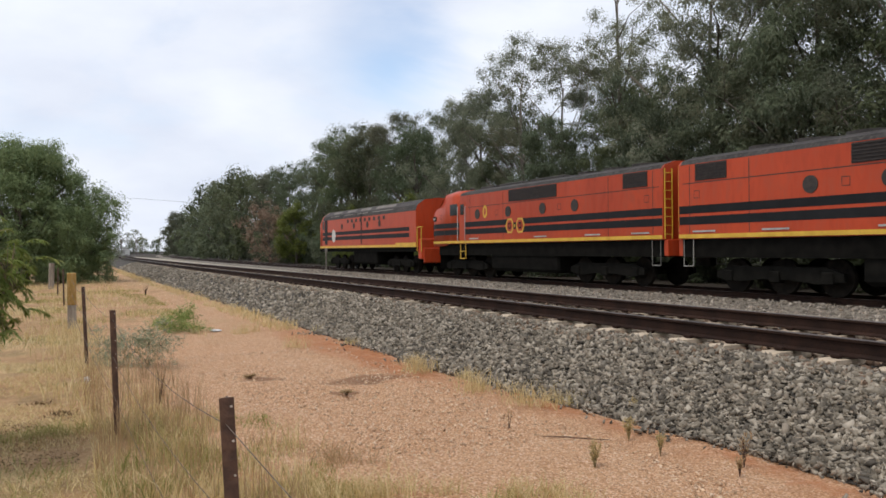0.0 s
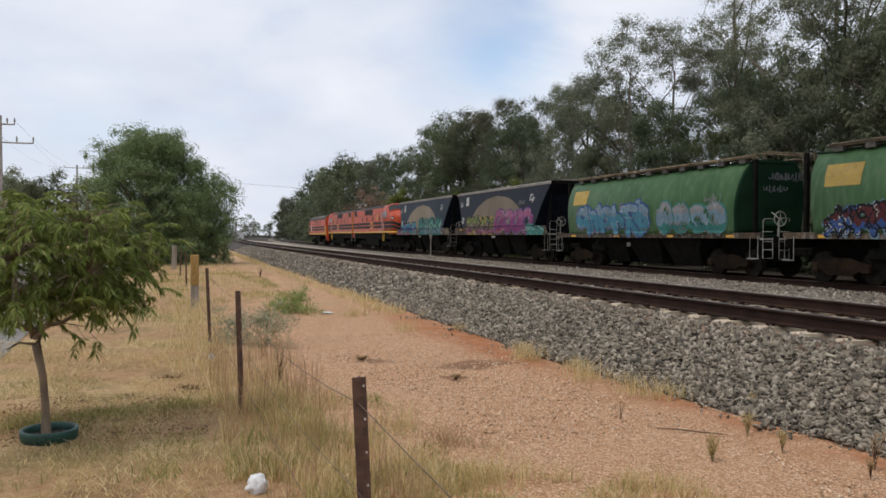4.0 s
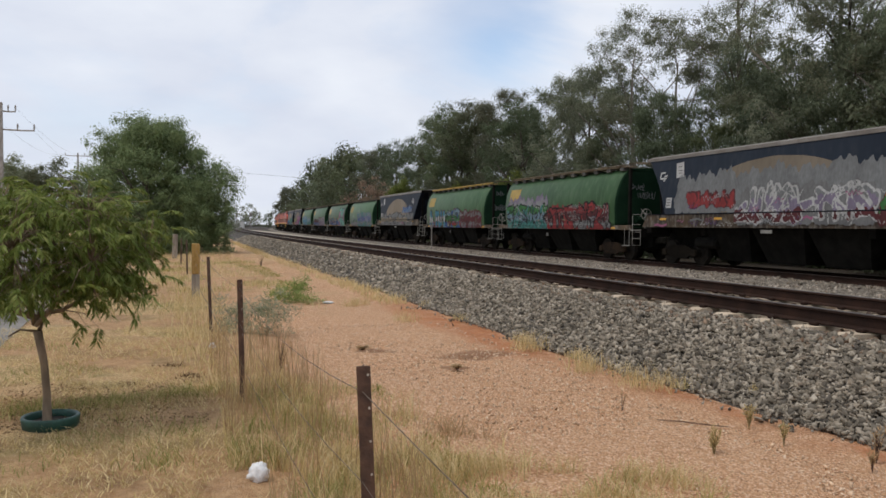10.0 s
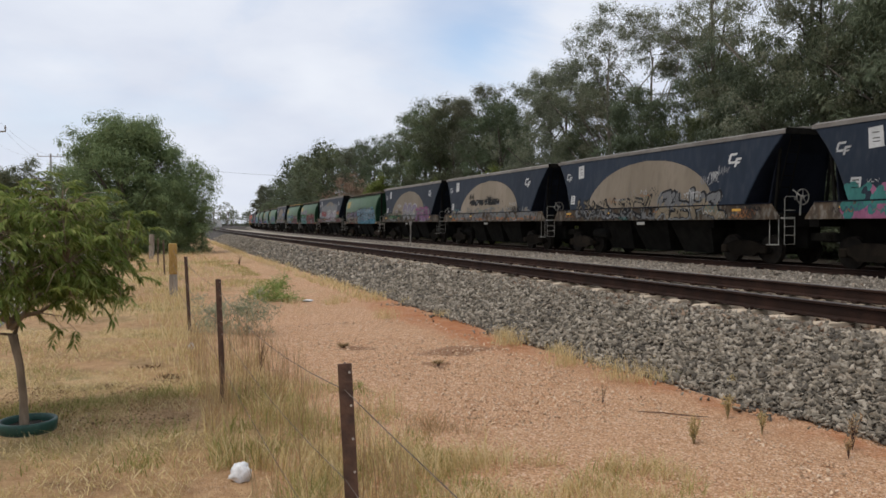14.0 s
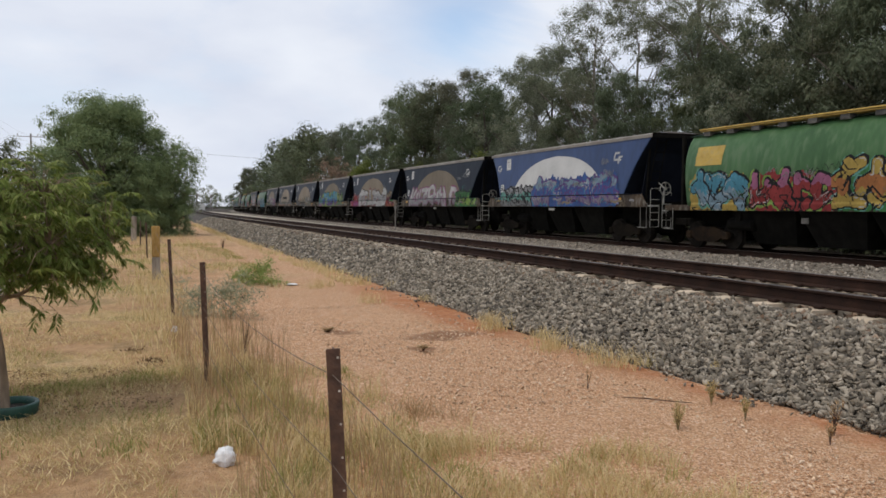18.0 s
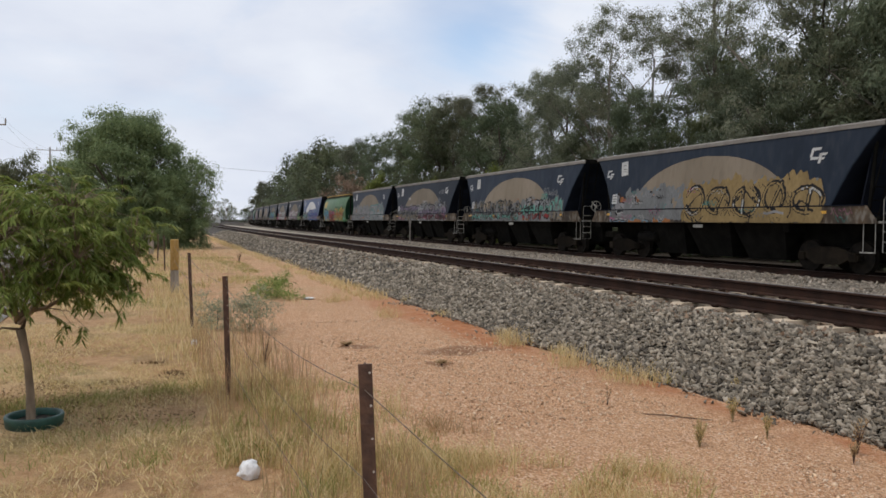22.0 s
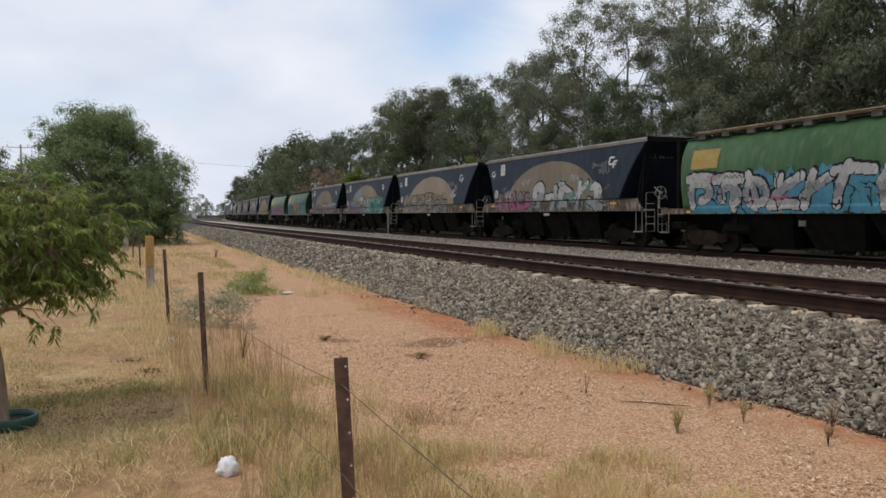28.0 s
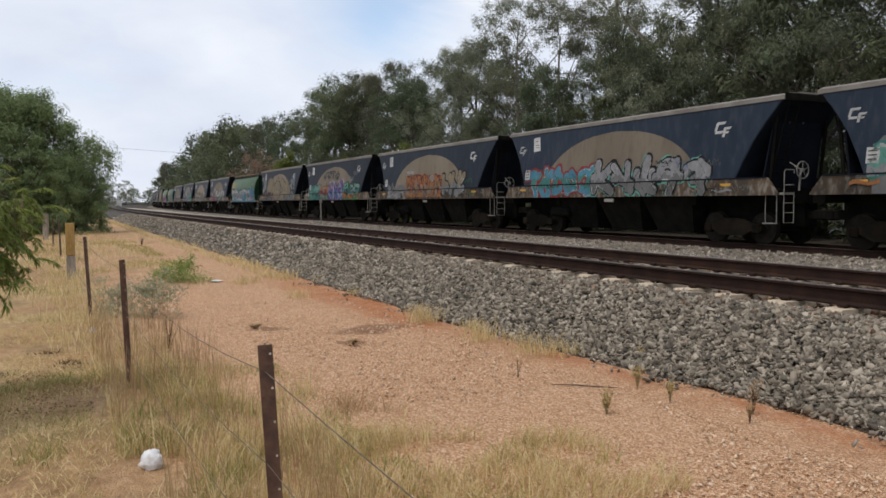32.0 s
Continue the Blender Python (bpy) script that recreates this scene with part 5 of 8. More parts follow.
def make_bulldog(name):
    """Full-width locomotive with a rounded nose at -y and a flat end at +y."""
    t = thing(name, "orange diesel locomotive with black stripes, grey roof and rounded nose", "locomotive", "locomotives of the grain train")
    W, FL, SH, TOP = 1.45, 1.58, 3.84, 4.16
    b = Shape()
    b.loft([loco_section(y, W, TOP, FL, SH) for y in (8.67, 8.57, 0.0, -5.4)])
    part("body", b, M_ORANGE, t)
    nose = Shape()
    SECTIONS = [(-5.4, W, 4.20, FL, SH), (-6.4, W, 4.24, FL, SH), (-6.9, W, 4.24, FL, 3.86), (-7.2, W, 4.16, 1.5, 3.80), (-8.05, 1.43, 3.60, 1.46, 3.34), (-8.5, 1.42, 3.54, 1.46, 3.28), (-9.0, 1.38, 3.50, 1.46, 3.20),
                (-9.5, 1.27, 3.42, 1.46, 3.08), (-9.85, 1.08, 3.28, 1.46, 2.92), (-10.08, 0.82, 3.06, 1.46, 2.74), (-10.2, 0.48, 2.78, 1.5, 2.62)]
    nose.loft([loco_section(*q) for q in SECTIONS])
    part("nose", nose, M_ORANGE, t, "rounded bulldog nose with the cab", smooth=True)
    win = Shape()
    for sx in (-1, 1):
        rows = [[(-7.32, 0.08, 4.09), (-7.32, 0.84, 4.055), (-7.32, 1.28, 3.955), (-7.32, 1.44, 3.80)], [(-7.62, 0.08, 3.89), (-7.62, 0.84, 3.86), (-7.62, 1.28, 3.77), (-7.62, 1.445, 3.62)], [(-7.94, 0.08, 3.68), (-7.94, 0.84, 3.65), (-7.94, 1.28, 3.575), (-7.94, 1.44, 3.46)]]
        flat = [(sx * x, y, z) for r in rows for y, x, z in r]
        win.add(flat, [(4 * i + k, 4 * i + k + 1, 4 * i + k + 5, 4 * i + k + 4) for i in range(2) for k in range(3)])
    parts("windscreen", win, M_GLASS, t, "wrap-around cab windscreen")
    fr = Shape()
    for sx in (-1, 1):
        fr.tube([(sx * 1.45, -7.26, 3.84), (sx * 1.475, -7.50, 3.69), (sx * 1.465, -7.98, 3.43), (sx * 1.30, -8.0, 3.555), (sx * 0.84, -8.0, 3.63), (sx * 0.06, -8.0, 3.655)], 0.032, 6)
        fr.tube([(sx * 1.45, -7.26, 3.84), (sx * 1.29, -7.26, 4.0), (sx * 0.84, -7.26, 4.10), (sx * 0.06, -7.26, 4.135)], 0.032, 6)
    fr.tube([(0, -7.26, 4.14), (0, -8.0, 3.66)], 0.04, 6)
    parts("windscreen_frame", fr, M_ORANGE, t)
    roof = Shape()
    roof.loft([[(x, y, z + 0.012) for x, _, z in loco_section(0, W, TOP, FL, SH)[1:-1]] + [(1.4, y, 3.82), (-1.4, y, 3.82)] for y in (8.6, -5.4)])
    part("roof", roof, M_LOCOROOF, t)
    fans = Shape()
    for y in (6.4, 4.8, 3.2):
        fans.cyl((0, y, 4.12), (0, y, 4.26), 0.62, 18)
    for y, ln in ((0.6, 1.3), (-2.2, 1.0), (-4.3, 0.7)):
        fans.box(-0.55, 0.55, y - ln, y + ln, 4.08, 4.28, c=0.04)
    parts("roof_fan", fans, M_LOCOROOF, t)
    horn = Shape()
    horn.tube([(-0.3, -6.0, 4.16), (-0.3, -6.0, 4.27), (-0.3, -6.4, 4.30)], [0.02, 0.03, 0.07], 8)
    horn.tube([(0.3, -6.0, 4.16), (0.3, -6.0, 4.27), (0.3, -6.4, 4.30)], [0.02, 0.03, 0.07], 8)
    parts("horn", horn, M_LOCOROOF, t)
    st = Shape()
    strip(st, W, -7.26, 8.64, 2.35, 2.59)
    strip(st, W, -7.26, 8.64, 2.01, 2.26)
    parts("side_stripe", st, M_STRIPE, t, "two black stripes")
    wrap = Shape()
    for z0, z1 in ((2.35, 2.59), (2.01, 2.26)):
        for sx in (-1, 1):
            pts = [(sx * (q[1] + 0.014), q[0] - 0.045) for q in SECTIONS[3:]]
            wrap.add([(x, y, z - 0.30 * max(0.0, -9.3 - y) ** 1.5) for x, y in pts for z in (z0, z1)], [(2 * i, 2 * i + 1, 2 * i + 3, 2 * i + 2) for i in range(len(pts) - 1)])
    parts("nose_stripe", wrap, M_STRIPE, t)
    ye = Shape()
    strip(ye, W, -7.0, 8.64, 1.60, 1.72, t=0.02)
    for sx in (-1, 1):
        pts = [(sx * (q[1] + 0.018), q[0] - 0.05) for q in SECTIONS[2:]]
        ye.add([(x, y, z) for x, y in pts for z in (1.60, 1.72)], [(2 * i, 2 * i + 1, 2 * i + 3, 2 * i + 2) for i in range(len(pts) - 1)])
    parts("yellow_sill", ye, M_YELLOWPAINT, t)
    for y, w, h in ((7.33, 0.62, 0.50), (0.94, 1.80, 0.50)):
        g = Shape()
        strip(g, W, y - w, y + w, 3.33, 3.33 + h, t=0.012)
        for i in range(6):
            z = 3.36 + i * h / 6
            for sx in (-1, 1):
                a, c = sorted((sx * 1.462, sx * 1.49))
                g.box(a, c, y - w, y + w, z, z + 0.02)
        parts("air_grille", g, M_GRILLE, t)
    for y in (3.91, 1.74, -0.92, -3.66):
        d = Shape()
        disc(d, W, y, 2.92, 0.23)
        parts("porthole", d, M_GRILLE, t, "round dark window")
    door = Shape()
    strip(door, W, -5.46, -4.88, 1.74, 3.6, t=0.014)
    parts("cab_door", door, M_ORANGE, t)
    sw = Shape()
    strip(sw, W, -6.45, -5.67, 2.95, 3.5, t=0.018)
    strip(sw, W + 0.01, -5.36, -4.98, 2.95, 3.45, t=0.012)
    parts("side_window", sw, M_GLASS, t)
    hr = Shape()
    for y in (-4.80, -5.56):
        for sx in (-1, 1):
            hr.tube([(sx * 1.46, y, 1.7), (sx * 1.51, y, 1.75), (sx * 1.51, y, 3.3), (sx * 1.46, y, 3.35)], 0.018, 5)
    parts("door_handrail", hr, M_MARK, t)
    em = Shape()
    for sx in (-1, 1):
        em.add([(sx * (W + 0.009), -0.36 + 0.44 * math.cos(a), 2.36 + 0.44 * math.sin(a)) for a in (2 * math.pi * k / 20 for k in range(20))], [tuple(range(20))], 2)
        for dy in (-0.42, 0.42):
            for r1, off, mat in ((0.36, 0.012, 0), (0.27, 0.016, 2)):
                em.add([(sx * (W + off), dy - 0.36 + r1 * math.cos(a), 2.30 + r1 * math.sin(a)) for a in (2 * math.pi * k / 6 for k in range(6))], [tuple(range(6))], mat)
        for dy in (-0.42, 0.0, 0.42):
            em.add([(sx * (W + 0.020), dy - 0.36 + p, 2.30 + q) for p, q in ((-0.11, -0.14), (0.11, -0.14), (0.11, 0.14), (-0.11, 0.14))], [(0, 1, 2, 3)], 1)
            em.add([(sx * (W + 0.023), dy - 0.36 + p, 2.30 + q) for p, q in ((-0.04, -0.07), (0.05, -0.07), (0.05, 0.07), (-0.04, 0.07))], [(0, 1, 2, 3)], 0 if dy == 0 else 2)
    sides("operator_mark", em, [M_YELLOWPAINT, M_STRIPE, M_ORANGE], t, "two yellow hexagons joined by an orange disc")
    for y in (7.9, 2.9, -1.9, -7.8):
        for sx in (-1, 1):
            x = sx * (W + 0.004)
            ring_pts = [(x, y + p * k, 2.92 + q * k) for k in (0.12, 0.10) for p, q in ((-1, -1), (1, -1), (1, 1), (-1, 1))]
            part("lifting_pocket", Shape().add(ring_pts, [(i, (i + 1) % 4, 4 + (i + 1) % 4, 4 + i) for i in range(4)]), M_GRILLE, t)
    seam = Shape()
    for y in (8.2, 5.9, -1.35, -4.4):
        strip(seam, W, y - 0.012, y + 0.012, 1.74, 3.8, t=0.004)
    strip(seam, W, -4.6, 8.5, 3.26, 3.285, t=0.004)
    sides("panel_seam", seam, M_GRILLE, t)
    cr = Shape()
    for sx in (-1, 1):
        pts = [(0.20 * math.cos(a), 3.0 + 0.30 * math.sin(a)) for a in (2 * math.pi * k / 12 for k in range(12))]
        cr.add([(sx * (W + 0.012), y - 2.94, z) for y, z in pts], [tuple(range(12))], 0)
        pts = [(0.09 * math.cos(a), 3.0 + 0.18 * math.sin(a)) for a in (2 * math.pi * k / 12 for k in range(12))]
        cr.add([(sx * (W + 0.017), y - 2.94, z) for y, z in pts], [tuple(range(12))], 1)
    sides("crest", cr, [M_YELLOWPAINT, M_ORANGE], t, "yellow oval crest")
    nb, bars = Shape(), Shape()
    for sx in (-1, 1):
        nb.loft([[(sx * (x + d), y, z) for x, y, z in ((1.40, -8.72, 2.73), (1.315, -9.36, 2.73), (1.30, -9.44, 2.80), (1.30, -9.44, 2.92), (1.315, -9.36, 2.99), (1.40, -8.72, 2.99), (1.41, -8.64, 2.92), (1.41, -8.64, 2.80))] for d in (0.005, 0.035)])
        for i in range(4):
            y = -8.82 - i * 0.14
            x = 1.40 - (-8.72 - y) * 0.133 + 0.042
            bars.add([(sx * x, y, 2.81), (sx * (x - 0.017), y - 0.09, 2.81), (sx * (x - 0.017), y - 0.09, 2.92), (sx * x, y, 2.92)], [(0, 1, 2, 3)])
    parts("number_board", nb, M_STRIPE, t, "dark board with pale bars")
    parts("number_bar", bars, M_WHITE, t)
    hl = Shape().cyl((0, -9.85, 3.2), (0, -10.1, 3.16), 0.2, 14)
    part("headlight", hl, M_GLASS, t)
    lad = Shape()
    for sx in (-1, 1):
        for y in (-5.42, -4.90):
            lad.tube([(sx * 1.42, y, 1.6), (sx * 1.42, y, 0.85)], 0.025, 5)
        for z in (0.86, 1.2):
            lad.box(min(sx * 1.36, sx * 1.48), max(sx * 1.36, sx * 1.48), -5.42, -4.90, z, z + 0.04)
    sides("cab_steps", lad, M_YELLOWPAINT, t, "yellow cab steps")
    end = Shape()
    for sx in (-1, 1):
        for x in (1.40, 1.10):
            end.tube([(sx * x, 8.71, 1.6), (sx * x, 8.71, 3.85)], 0.022, 5)
        for i in range(8):
            end.tube([(sx * 1.40, 8.71, 1.75 + i * 0.28), (sx * 1.10, 8.71, 1.75 + i * 0.28)], 0.016, 5)
    sides("end_ladder", end, M_YELLOWPAINT, t)
    part("end_door", Shape().box(-0.35, 0.35, 8.66, 8.70, 1.65, 3.6, c=0.01), M_ORANGE, t)
    part("buffer_beam", Shape().box(-1.35, 1.35, 8.6, 8.78, 1.05, 1.58, c=0.02), M_ORANGE, t)
    hs = Shape()
    for sx in (-1, 1):
        for y in (8.5, 8.1):
            hs.tube([(sx * 1.40, y, 1.6), (sx * 1.40, y, 0.75)], 0.014, 5)
        hs.tube([(sx * 1.40, 8.5, 0.75), (sx * 1.40, 8.1, 0.75)], 0.02, 5)
    sides("end_steps", hs, M_RAILPAINT, t)
    # tank and underframe enlarged, near-black, to fill the shadow under the locomotive
    tank = Shape().box(-1.3, 1.3, -2.7, 2.6, 0.35, 1.3, c=0.12)
    part("fuel_tank", tank, M_UNDER, t)
    part("underframe", Shape().box(-1.35, 1.35, -8.4, 8.6, 1.02, 1.57), M_UNDER, t)
    pl = Shape()
    pl.loft([[(-1.3, -8.4, 0.35), (1.3, -8.4, 0.35), (1.3, -8.4, 1.3), (-1.3, -8.4, 1.3)], [(-0.6, -10.0, 0.3), (0.6, -10.0, 0.3), (0.6, -10.0, 1.22), (-0.6, -10.0, 1.22)]])
    part("pilot", pl, M_UNDER, t)
    for y in (5.3, -5.4):
        loco_bogie(t, y)
    for e, r in ((8.7, 9.2), (-9.9, -10.5)):
        part("coupler", Shape().box(-0.14, 0.14, min(e, r), max(e, r), 0.72, 0.98, c=0.03), M_UNDER, t)
    wl = Shape()
    for i, y in enumerate((7.6, 5.0, 1.6, -4.0)):
        strip(wl, W + 0.02, y - 0.45, y + 0.45, 1.78, 1.83, t=0.008)
    parts("sill_lettering", wl, M_MARK, t, "small white lettering as bars")
    return t


def make_hood(name):
    """The leading locomotive: full-width orange body, grey roof with slanted vents."""
    t = thing(name, "leading orange diesel locomotive with slanted grey roof vents", "locomotive", "locomotives of the grain train")
    W, FL, SH, TOP = 1.42, 1.45, 3.42, 4.14
    b = Shape()
    b.loft([loco_section(y, W, TOP, FL, SH) for y in (9.6, 9.0, 0.0, -9.2)] )
    part("body", b, M_ORANGE, t)
    r = Shape()
    r.loft([[(x * 1.005, y, z + 0.015) for x, _, z in loco_section(0, W, TOP, FL, SH)[1:-1]] + [(1.36, y, 3.40), (-1.36, y, 3.40)] for y in (9.4, -9.18)])
    part("roof", r, M_LOCOROOF, t)
    # vents in a paler grey, which includes the sky reflected on their slant
    for y in (6.4, 3.2, 0.2, -3.6):
        v = Shape()
        for sx in (-1, 1):
            ln = 1.1 if y > -1 else 1.9
            v.add([(sx * 1.40, y - ln, 3.62), (sx * 1.40, y + ln, 3.62), (sx * 1.04, y + ln * 0.9, 3.99), (sx * 1.04, y - ln * 0.9, 3.99)], [(0, 1, 2, 3)])
        parts("roof_vent", v, M_ROOF, t, "slanted grey roof vent, paled for reflected sky")
    nose = Shape()
    nose.loft([loco_section(9.6, W, TOP, FL, SH), loco_section(10.3, 1.38, 3.7, FL, 3.2), loco_section(11.0, 1.1, 2.9, FL, 2.4), loco_section(11.3, 0.6, 2.4, FL, 1.9)])
    part("nose", nose, M_ORANGE, t, smooth=True)
    st = Shape()
    strip(st, W, -8.2, 9.5, 2.35, 2.57)
    strip(st, W, -8.2, 9.5, 2.0, 2.24)
    parts("side_stripe", st, M_STRIPE, t, "two black stripes")
    ye = Shape()
    strip(ye, W, -9.2, 10.2, 1.46, 1.60, t=0.02)
    strip(ye, W, -9.2, -6.0, 1.60, 1.70, t=0.02)
    parts("yellow_sill", ye, M_YELLOWPAINT, t)
    lv = Shape()
    for i in range(9):
        strip(lv, W, -4.2 + i * 0.9, -3.8 + i * 0.9, 3.12, 3.34, t=0.012)
    parts("louvre_panel", lv, M_GRILLE, t)
    for y in (4.6, 1.9, -0.9, -3.2):
        d = Shape()
        disc(d, W, y, 2.9, 0.2)
        parts("porthole", d, M_GRILLE, t, "round dark window")
    dr = Shape()
    strip(dr, W, 0.25, 0.45, 1.7, 3.6, t=0.012)
    strip(dr, W, 8.2, 8.9, 1.7, 3.5, t=0.012)
    parts("cab_door", dr, M_STRIPE, t)
    sw = Shape()
    strip(sw, W, 9.05, 9.5, 2.8, 3.4, t=0.02)
    parts("side_window", sw, M_GLASS, t)
    em = Shape()
    disc(em, W, 6.6, 2.3, 0.45, t=0.014, n=12)
    sides("operator_mark", em, M_WHITE, t, "white round mark")
    rear = Shape()
    rear.box(-1.30, 1.30, -9.7, -9.2, 0.8, 1.9, c=0.05)
    rear.box(-1.2, 1.2, -9.85, -9.7, 0.6, 1.4, c=0.03)
    part("rear_platform", rear, M_ORANGE, t)
    ry = Shape()
    ry.box(-1.40, -1.30, -9.95, -9.3, 2.5, 2.55)
    for sx in (-1.39, 1.39):
        ry.tube([(sx, -9.3, 1.2), (sx, -9.3, 2.5)], 0.03, 5)
        ry.tube([(sx, -9.9, 1.2), (sx, -9.9, 2.5)], 0.03, 5)
    sides("rear_handrail", ry, M_YELLOWPAINT, t)
    part("fuel_tank", Shape().box(-1.25, 1.25, -2.2, 2.6, 0.4, 1.3, c=0.12), M_UNDER, t)
    part("underframe", Shape().box(-1.32, 1.32, -9.2, 10.5, 1.2, 1.44), M_UNDER, t)
    for y in (6.2, -6.0):
        loco_bogie(t, y)
    part("coupler", Shape().box(-0.14, 0.14, -10.5, -9.9, 0.72, 0.98, c=0.03), M_UNDER, t)
    return t


# ---- the train, from the front: where each vehicle's middle is 16 s after the start ----
TRAIN = []


def shorten(t, q):
    """Sets a built vehicle's length."""
    for o in t.children_recursive:
        o.location.y *= q
        if o.data:
            o.data.transform(Matrix.Diagonal((1, q, 1, 1)))


loco_lead = make_hood("lead_locomotive")
shorten(loco_lead, 0.90)
TRAIN.append((loco_lead, 307.5, 0))
loco_rear = make_bulldog("locomotive")
for o in loco_rear.children:
    for v in o.data.vertices:
        if v.co.y < -6.6:
            v.co.y = -6.6 + (v.co.y + 6.6) * 0.72
loco_mid = copy_thing(loco_rear, Matrix.Identity(4))
TRAIN.append((loco_mid, 288.6, 180))
TRAIN.append((loco_rear, 270.55, 0))

blue_a = make_blue("hopper_wagon", M_BLUE, M_DOME)
blue_b = make_blue("hopper_wagon", M_BLUE_NEW, M_DOME_NEW)
green_a = make_green("hopper_wagon", M_WALKWAY)
green_b = make_green("hopper_wagon", M_WALKWAY_YELLOW)
USED = set()
SPECS = []


def spec(i, kind, label, *blocks, tag=0, tag_colour="white"):
    SPECS.append((i, kind, label, blocks, tag, tag_colour))


def P(y0, y1, z0, z1, fills, line="black", halo="", cloud="", n=5, w=0.13, style="block", fade=0.0):
    """One sprayed piece: front y, rear y, foot z, top z, fill colours from the top down, outline, halo, cloud behind, letters, half stroke width."""
    return (y0, y1, z0, z1, tuple(fills.split()), line, halo, cloud, n, w, style, fade)


spec(1, "b", "navy grain hopper wagon with blue and teal graffiti", P(5.6, 1.2, 1.4, 2.3, "cyan blue teal", "black", "orange", "magenta", 4, 0.14), P(0.5, -5.3, 1.4, 2.7, "teal mint sky", "black", "teal", "teal", 6, 0.09, "wild"), P(6.5, 5.3, 1.4, 1.85, "purple pink", "maroon", "", "orange", 2, 0.07))
spec(2, "b", "navy grain hopper wagon with tan and purple graffiti", P(4.6, -0.2, 1.4, 2.5, "lime tan pink", "black", "tan", "yellow", 6, 0.09, "wild", 0.3), P(-0.2, -5.2, 1.4, 2.85, "pink magenta magenta", "purple", "lilac", "", 4, 0.19, "throw"), P(-4.6, -6.6, 1.4, 1.85, "mint teal", "teal", "", "mint", 3, 0.1))
spec(3, "g", "green hopper wagon with blue bubble letters", P(4.9, -0.9, 1.4, 2.65, "sky cyan cyan", "blue", "lilac", "", 6, 0.16), P(-1.4, -5.4, 1.4, 2.6, "silver sky teal", "teal", "grey", "", 4, 0.17, "throw", 0.2))
spec(4, "g", "green hopper wagon with blue, dark red and silver graffiti", P(5.3, 0.2, 1.3, 2.2, "maroon blue", "black", "sky", "", 6, 0.1, "wild"), P(0.0, -5.4, 1.3, 2.4, "silver lilac", "maroon", "grey", "lilac", 6, 0.12))
spec(5, "g", "green hopper wagon with mint letters on a pink panel", P(5.2, -2.3, 1.3, 2.2, "cyan blue blue", "black", "yellow", "orange", 9, 0.085, "wild"), P(-2.3, -5.6, 1.3, 3.35, "", "", "", "pink"), P(-2.7, -5.3, 1.3, 2.15, "mint", "black", "pink", "", 3, 0.19), P(-2.6, -5.2, 2.3, 3.25, "mint", "black", "white", "", 3, 0.17))
spec(6, "g", "green hopper wagon with lilac-edged blue graffiti", P(5.2, 1.6, 1.3, 2.1, "green grey", "lilac", "", "", 6, 0.05, "wild", 0.45), P(1.4, -5.3, 1.3, 2.7, "teal blue green", "lilac", "lilac", "teal", 9, 0.07, "wild"), tag=2)
spec(7, "b", "navy grain hopper wagon with grey block graffiti", P(5.3, -5.2, 1.4, 2.35, "faded tan grey", "black", "", "grey", 7, 0.19), P(-1.8, -4.9, 2.45, 2.9, "sky", "blue", "", "", 5, 0.045, "wild", 0.35))
spec(8, "y", "green hopper wagon with blue, white and brown graffiti", P(5.5, 1.5, 1.3, 2.4, "cyan white cyan", "black", "pink", "", 6, 0.16, "bars"), P(1.5, -1.4, 1.3, 2.45, "sky green red", "black", "lime", "blue", 4, 0.1, "wild"), P(-1.5, -5.4, 1.3, 2.35, "grey maroon grey", "maroon", "lilac", "maroon", 5, 0.1, "wild", 0.1))
spec(9, "g", "green hopper wagon with teal letters and a dark red panel", P(5.6, 0.4, 1.3, 2.95, "", "", "", "lilac"), P(5.5, 0.5, 1.3, 2.78, "", "", "", "silver"), P(5.5, 0.6, 1.3, 2.45, "green sky teal", "black", "mint", "teal", 6, 0.11, "wild"), P(0.6, -5.4, 1.3, 2.4, "red maroon grey", "black", "maroon", "red", 6, 0.11, "wild"))
spec(10, "b", "navy grain hopper wagon with a pale sprayed cloud and red letters", P(4.9, -4.4, 1.9, 3.35, "", "", "", "faded"), P(4.2, 1.7, 2.1, 2.6, "red", "maroon", "", "", 6, 0.08), P(1.4, -4.0, 1.5, 2.75, "faded lilac maroon", "white", "grey", "grey", 5, 0.10, "wild"), P(-4.2, -6.3, 1.4, 2.6, "orange green maroon", "maroon", "", "", 3, 0.1, "wild"))
spec(11, "g", "green hopper wagon with pink-grey and light blue graffiti", P(5.5, 0.9, 1.3, 2.35, "lilac tan", "black", "red", "", 7, 0.10, "wild"), P(0.8, -5.6, 1.3, 2.65, "sky sky cyan", "black", "sky", "cyan", 8, 0.09, "wild"))
spec(12, "b", "navy grain hopper wagon with pale pink and green graffiti", P(5.2, 1.4, 1.4, 2.2, "tan green grey", "black", "", "", 6, 0.06, "wild", 0.35), P(1.0, -2.2, 1.45, 2.85, "lilac faded", "white", "", "", 3, 0.15, "throw", 0.25), P(-2.2, -5.2, 1.4, 2.4, "grey lilac", "magenta", "", "", 5, 0.07, "wild", 0.3), tag=2)
spec(13, "b", "navy grain hopper wagon with thin scrawled tags", P(5.4, -6.2, 1.4, 2.1, "tan grey orange", "grey", "", "", 16, 0.05, "wild", 0.5), P(2.6, -1.6, 2.3, 2.6, "black", "black", "", "", 10, 0.02, "wild", 0.2), tag=3, tag_colour="black")
